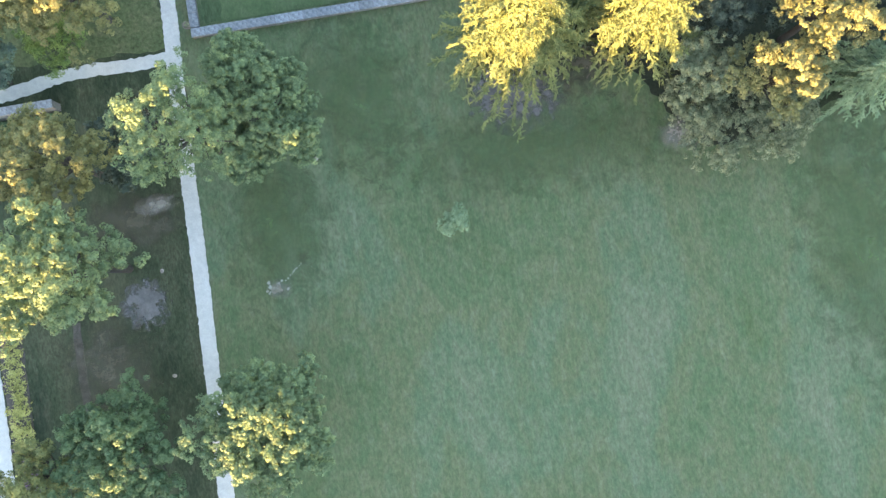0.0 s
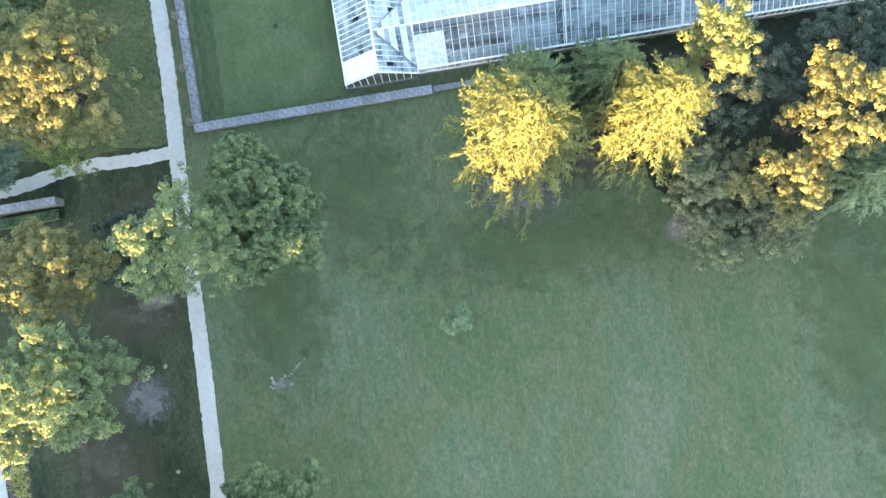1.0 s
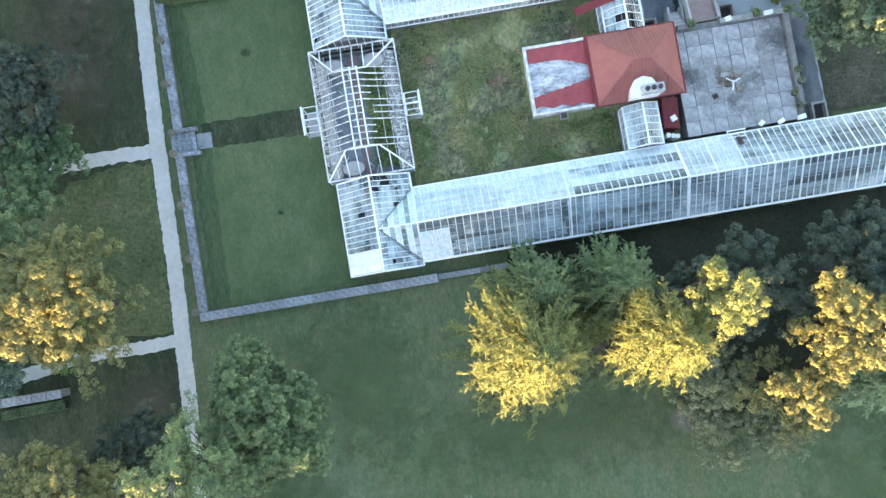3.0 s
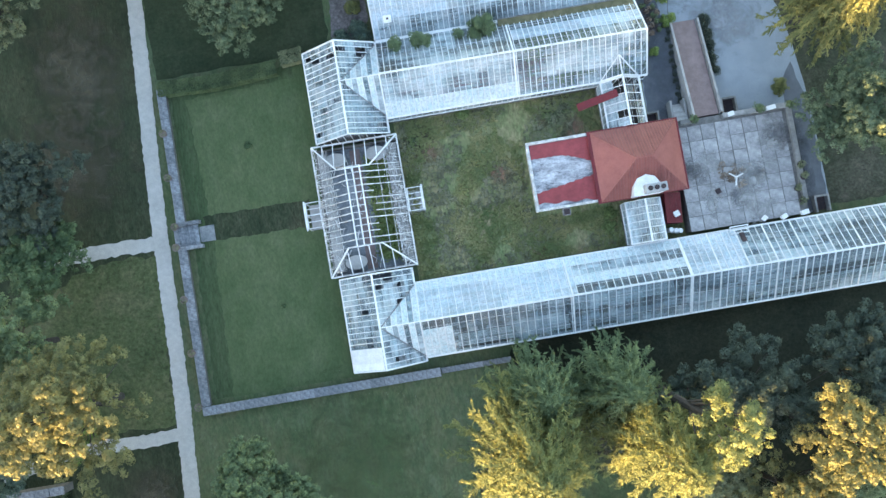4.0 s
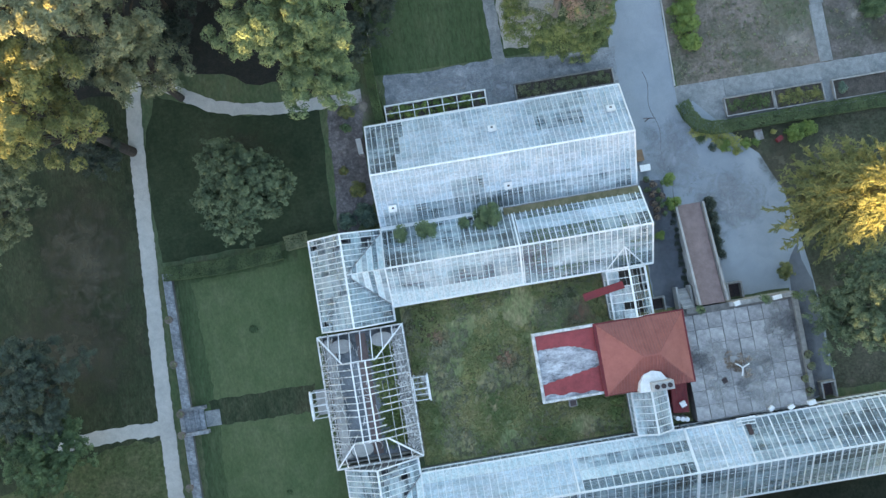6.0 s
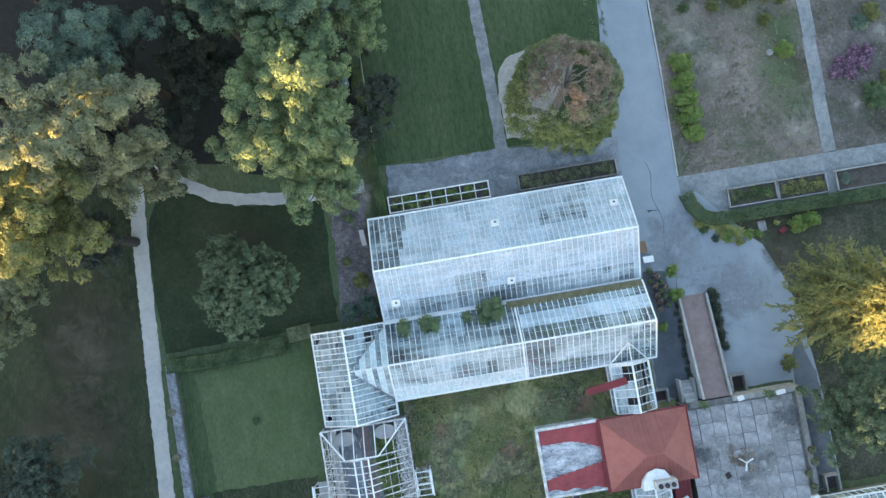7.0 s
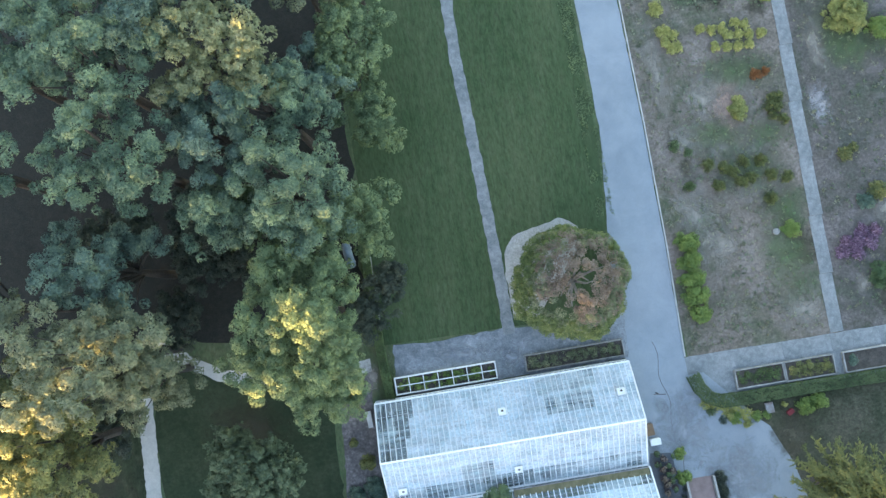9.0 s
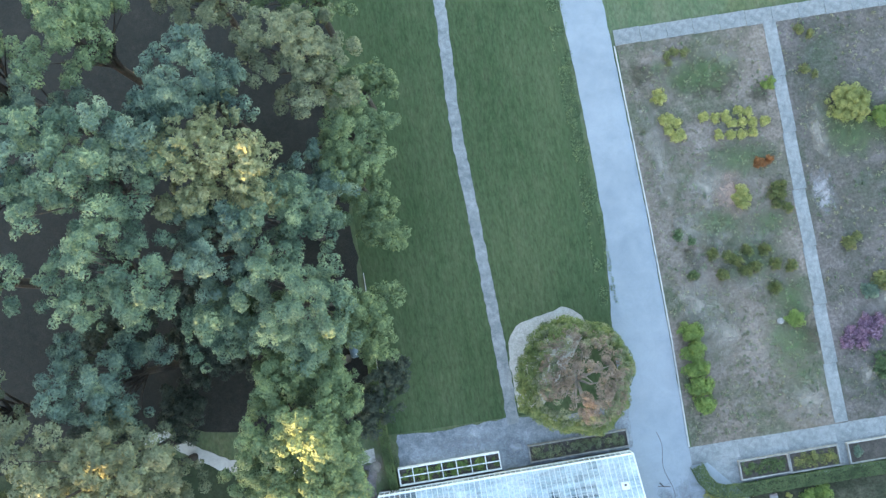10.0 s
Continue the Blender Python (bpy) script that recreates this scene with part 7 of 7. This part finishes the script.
broadleaf("olive tree on shaded grass", -33.5, 19.9, 18.0, 5.6, LEAF_AMBER, 20, 0.25, 1.1, 0.38)
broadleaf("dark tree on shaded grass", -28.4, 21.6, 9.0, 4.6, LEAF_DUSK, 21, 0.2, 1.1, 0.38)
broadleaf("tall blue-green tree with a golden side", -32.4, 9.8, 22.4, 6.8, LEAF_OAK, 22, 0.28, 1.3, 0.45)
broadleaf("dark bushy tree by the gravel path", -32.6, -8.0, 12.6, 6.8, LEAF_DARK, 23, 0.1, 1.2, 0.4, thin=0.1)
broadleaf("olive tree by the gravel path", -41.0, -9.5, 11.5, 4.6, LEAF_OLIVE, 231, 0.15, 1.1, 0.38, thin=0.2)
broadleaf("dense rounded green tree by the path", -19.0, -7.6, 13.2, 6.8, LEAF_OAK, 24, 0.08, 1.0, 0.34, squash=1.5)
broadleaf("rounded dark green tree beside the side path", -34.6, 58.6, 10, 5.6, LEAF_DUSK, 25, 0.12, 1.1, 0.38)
broadleaf("green tree beside the side path", -34.8, 51.0, 8, 4.6, LEAF_DARK, 251, 0.12, 1.1, 0.38)
broadleaf("sparse brownish tree in the shade", -35.5, 78.0, 12, 6.5, LEAF_BROWN, 26, 0.2, 1.3, 0.4, thin=0.5)
broadleaf("broad rounded tree on the small lawn", -10.9, 75.2, 8.6, 5.2, LEAF_SHADE, 27, 0.06, 0.7, 0.28, squash=2.2)
drooping("wide spreading conifer with a few golden boughs", 47.4, 64.0, 22.6, 5.8, LEAF_OLIVE, 28, 0.22, 270, taper=0.34)
broadleaf("blue-green tree beside the terrace", 49.2, 52.8, 11.0, 5.8, LEAF_SHADE, 29, 0.12, 1.2, 0.4)
broadleaf("young slim green tree alone on the lawn", 2.2, 8.9, 4.6, 1.5, LEAF_SAGE, 30, 0.1, 0.45, 0.22, 0.06, 700, squash=1.2)

FOREST = ((-13.6, 106.8, 29.5, 5.8, LEAF_WOOD), (-9.8, 117.0, 28, 4.2, LEAF_BLUE), (-5.2, 107.6, 25, 4.2, LEAF_BLUE), (1.2, 101.4, 24.5, 5.6, LEAF_WOOD), (0.6, 108.8, 23.5, 5.2, LEAF_WOOD), (7.6, 116.4, 17, 4.2, LEAF_SPRING), (3.6, 123.6, 22.5, 5.6, LEAF_GREY),
          (5.4, 98.8, 16, 3.8, LEAF_OAK), (-17.4, 97.6, 26.0, 4.8, LEAF_BLUE), (-18.0, 89.6, 31.5, 6.2, LEAF_GREY), (-17.0, 87.2, 20, 3.6, LEAF_GREY), (-1.4, 88.8, 22.0, 6.2, LEAF_OAK), (0.4, 90.7, 26.0, 2.9, LEAF_OAK), (-0.6, 83.4, 15, 4.2, LEAF_OAK),
          (1.4, 95.0, 21.5, 3.8, LEAF_OAK), (-4.0, 100.4, 17, 3.2, LEAF_DARK), (-14.6, 114.6, 30.5, 5.6, LEAF_WOOD), (-5.2, 121.2, 27.5, 4.6, LEAF_BLUE), (-6.8, 100.4, 21.5, 3.4, LEAF_WOOD), (-3.4, 94.8, 15, 2.6, LEAF_DARK),
          (8.4, 108.4, 13, 2.8, LEAF_OAK), (6.6, 112.4, 14, 3.0, LEAF_OAK), (2.6, 112.6, 18, 3.0, LEAF_BLUE), (-29.0, 96.0, 32, 6.5, LEAF_GREY), (-27.0, 108.0, 33, 6.6, LEAF_WOOD), (-29.0, 85.0, 28, 6.4, LEAF_OLIVE), (-23.2, 82.2, 28, 5.2, LEAF_OLIVE), (-18.6, 121.6, 26, 3.8, LEAF_BLUE), (-13.8, 127.0, 28, 4.8, LEAF_SPRING),
          (-22.5, 116.0, 31, 4.6, LEAF_BLUE), (-23.0, 125.0, 30, 5.0, LEAF_SPRING), (-3.6, 131.0, 24, 5.0, LEAF_GREY), (5.6, 131.0, 20, 5.0, LEAF_OAK), (8.8, 122, 14, 3.2, LEAF_OAK))
for k, (x, y, top, r, m) in enumerate(FOREST):
    broadleaf("tall broad-crowned forest tree, dense green leaves", x, y, top, r, m, 400 + k, 0.22 if x < -12 and y < 98 else 0.45, 1.5, 0.62, thin=0.15 if y < 94 else 0.48, group="forest trees")
broadleaf("forest tree with a dry pale half-bare crown", -4.0, 114.4, 27.5, 5.6, LEAF_DRY, 450, 0.45, 1.0, 0.32, thin=0.15, group="forest trees")
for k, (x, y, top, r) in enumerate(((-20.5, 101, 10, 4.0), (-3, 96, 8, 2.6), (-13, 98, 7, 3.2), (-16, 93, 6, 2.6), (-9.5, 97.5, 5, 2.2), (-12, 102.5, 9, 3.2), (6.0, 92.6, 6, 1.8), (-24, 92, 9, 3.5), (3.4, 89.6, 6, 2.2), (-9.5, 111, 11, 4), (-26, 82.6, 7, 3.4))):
    broadleaf("understorey tree, leaf colour darkened for forest shade", x, y, top, r, LEAF_UNDER, 470 + k, 0.2, 1.2, 0.45, group="understorey")

# the weeping tree
weep = group_of("weeping_tree", "broad dome-shaped weeping tree with a dead brown top", "tree", (25.1, 89.4, 0))
rng = np.random.default_rng(77)
DR, DH = 6.1, 10.8


def dome_clumps(n, f0, f1, rad, lean=0.0):
    """Clumps over the dome between two shares of its flank; lean: how far the ring is drawn to the north-east."""
    cs, rs = [], []
    for i in range(n):
        a = rng.uniform(0, 2 * math.pi)
        f = min(1.0, (f0 + (f1 - f0) * rng.random()) * (1 + lean * math.cos(a - 0.9)))
        if 0.06 < f < 0.42 and abs(a - 3.9) < 0.5 and rng.random() < 0.85:
            continue
        rr_ = DR * math.sin(f * math.pi / 2) ** 0.8 * (1 + 0.05 * math.sin(4 * a) + 0.035 * math.sin(9 * a + 1) - 0.09 * math.exp(-((a - 2.2) / 0.6) ** 2)) * rng.uniform(0.93, 1.02)
        cs.append(np.array([rr_ * math.cos(a), rr_ * math.sin(a), max(0.5, DH * math.cos(f * math.pi / 2) ** 0.8 + rng.normal(0, 0.15))]))
        rs.append(rad * rng.uniform(0.6, 1.1))
    return cs, rs


co = clump_leaves(rng, *dome_clumps(760, 0.52, 1.0, 0.46, 0.12), 420, 0.085)
put("crown", fast_mesh("crown", co, len(co) // 3, LEAF_DOME), weep)
co = clump_leaves(rng, *dome_clumps(320, 0.32, 0.72, 0.42, 0.28), 420, 0.085)
put("browning_foliage", fast_mesh("browning_foliage", co, len(co) // 3, LEAF_BROWN), weep, label="browning foliage")
co = clump_leaves(rng, *dome_clumps(330, 0.1, 0.54, 0.42, 0.3), 420, 0.08)
put("dead_top", fast_mesh("dead_top", co, len(co) // 3, LEAF_RUST), weep, label="dead rusty grey foliage")
bm = bmesh.new()
limb(bm, (0, 0, -0.1), (-0.3, 0.2, 8.0), 0.5, 0.3, 10)
for k in range(13):
    a = k * 2.4 + 0.6 * math.sin(k * 1.7)
    f = 0.08 + 0.3 * ((k * 7) % 11) / 11
    e = Vector((DR * math.sin(f * math.pi / 2) * math.cos(a), DR * math.sin(f * math.pi / 2) * math.sin(a), DH * math.cos(f * math.pi / 2) ** 0.8 - 0.35))
    s = Vector((-0.3, 0.2, 7.4 + 0.04 * k))
    mid = s.lerp(e, 0.55) + Vector((0.45 * math.sin(k * 3.1), 0.45 * math.cos(k * 1.7), 0.4))
    limb(bm, s, mid, 0.14, 0.1, 6)
    limb(bm, mid, e, 0.1, 0.04, 6)
part("trunk", bm, DEADWOOD, weep)

# Unseen sun blocker added beyond the lawn; its stepped top lights only chosen crowns.
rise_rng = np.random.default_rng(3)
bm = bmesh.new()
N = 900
BLOCKER_TOP = ((-234.7, 58.0), (-185.7, 56.0), (-180.2, 54.0), (-179.0, 32.5), (-174.8, 32.5), (-173.4, 47.0), (-170.2, 44.0), (-162.5, 42.0), (-161.3, 32.8), (-157.3, 32.8), (-155.9, 40.0), (-152.7, 36.0), (-149.2, 29.0), (-147.7, 25.5), (-140.7, 25.0), (-137.7, 25.0), (-132.7, 25.5), (-130.7, 24.0), (-127.2, 23.0), (-124.5, 25.5), (-123.0, 28.5), (-119.7, 29.0), (-116.7, 26.0), (-113.7, 17.0), (-99.7, 17.0), (-93.3, 17.0), (-92.6, 28.0), (-90.4, 28.0), (-89.7, 17.0), (-82.7, 17.0), (-78.7, 20.0), (-64.7, 20.0))


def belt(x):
    """Height of the sun blocker's stepped top."""
    return float(np.interp(x, [p[0] for p in BLOCKER_TOP], [p[1] for p in BLOCKER_TOP]))


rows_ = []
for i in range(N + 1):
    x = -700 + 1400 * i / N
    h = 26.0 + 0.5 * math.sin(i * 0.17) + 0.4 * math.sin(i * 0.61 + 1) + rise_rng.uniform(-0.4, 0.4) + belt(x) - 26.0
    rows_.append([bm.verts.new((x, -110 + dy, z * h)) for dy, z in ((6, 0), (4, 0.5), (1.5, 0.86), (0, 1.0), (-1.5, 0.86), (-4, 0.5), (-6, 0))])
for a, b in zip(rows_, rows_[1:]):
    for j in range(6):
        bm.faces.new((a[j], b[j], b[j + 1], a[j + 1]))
tagged(put("shelter_belt", mesh_of(bm, "shelter_belt", LEAF_DARK)), "added unseen screen that blocks the low sun, its top notched", "tree belt", kind="structure")
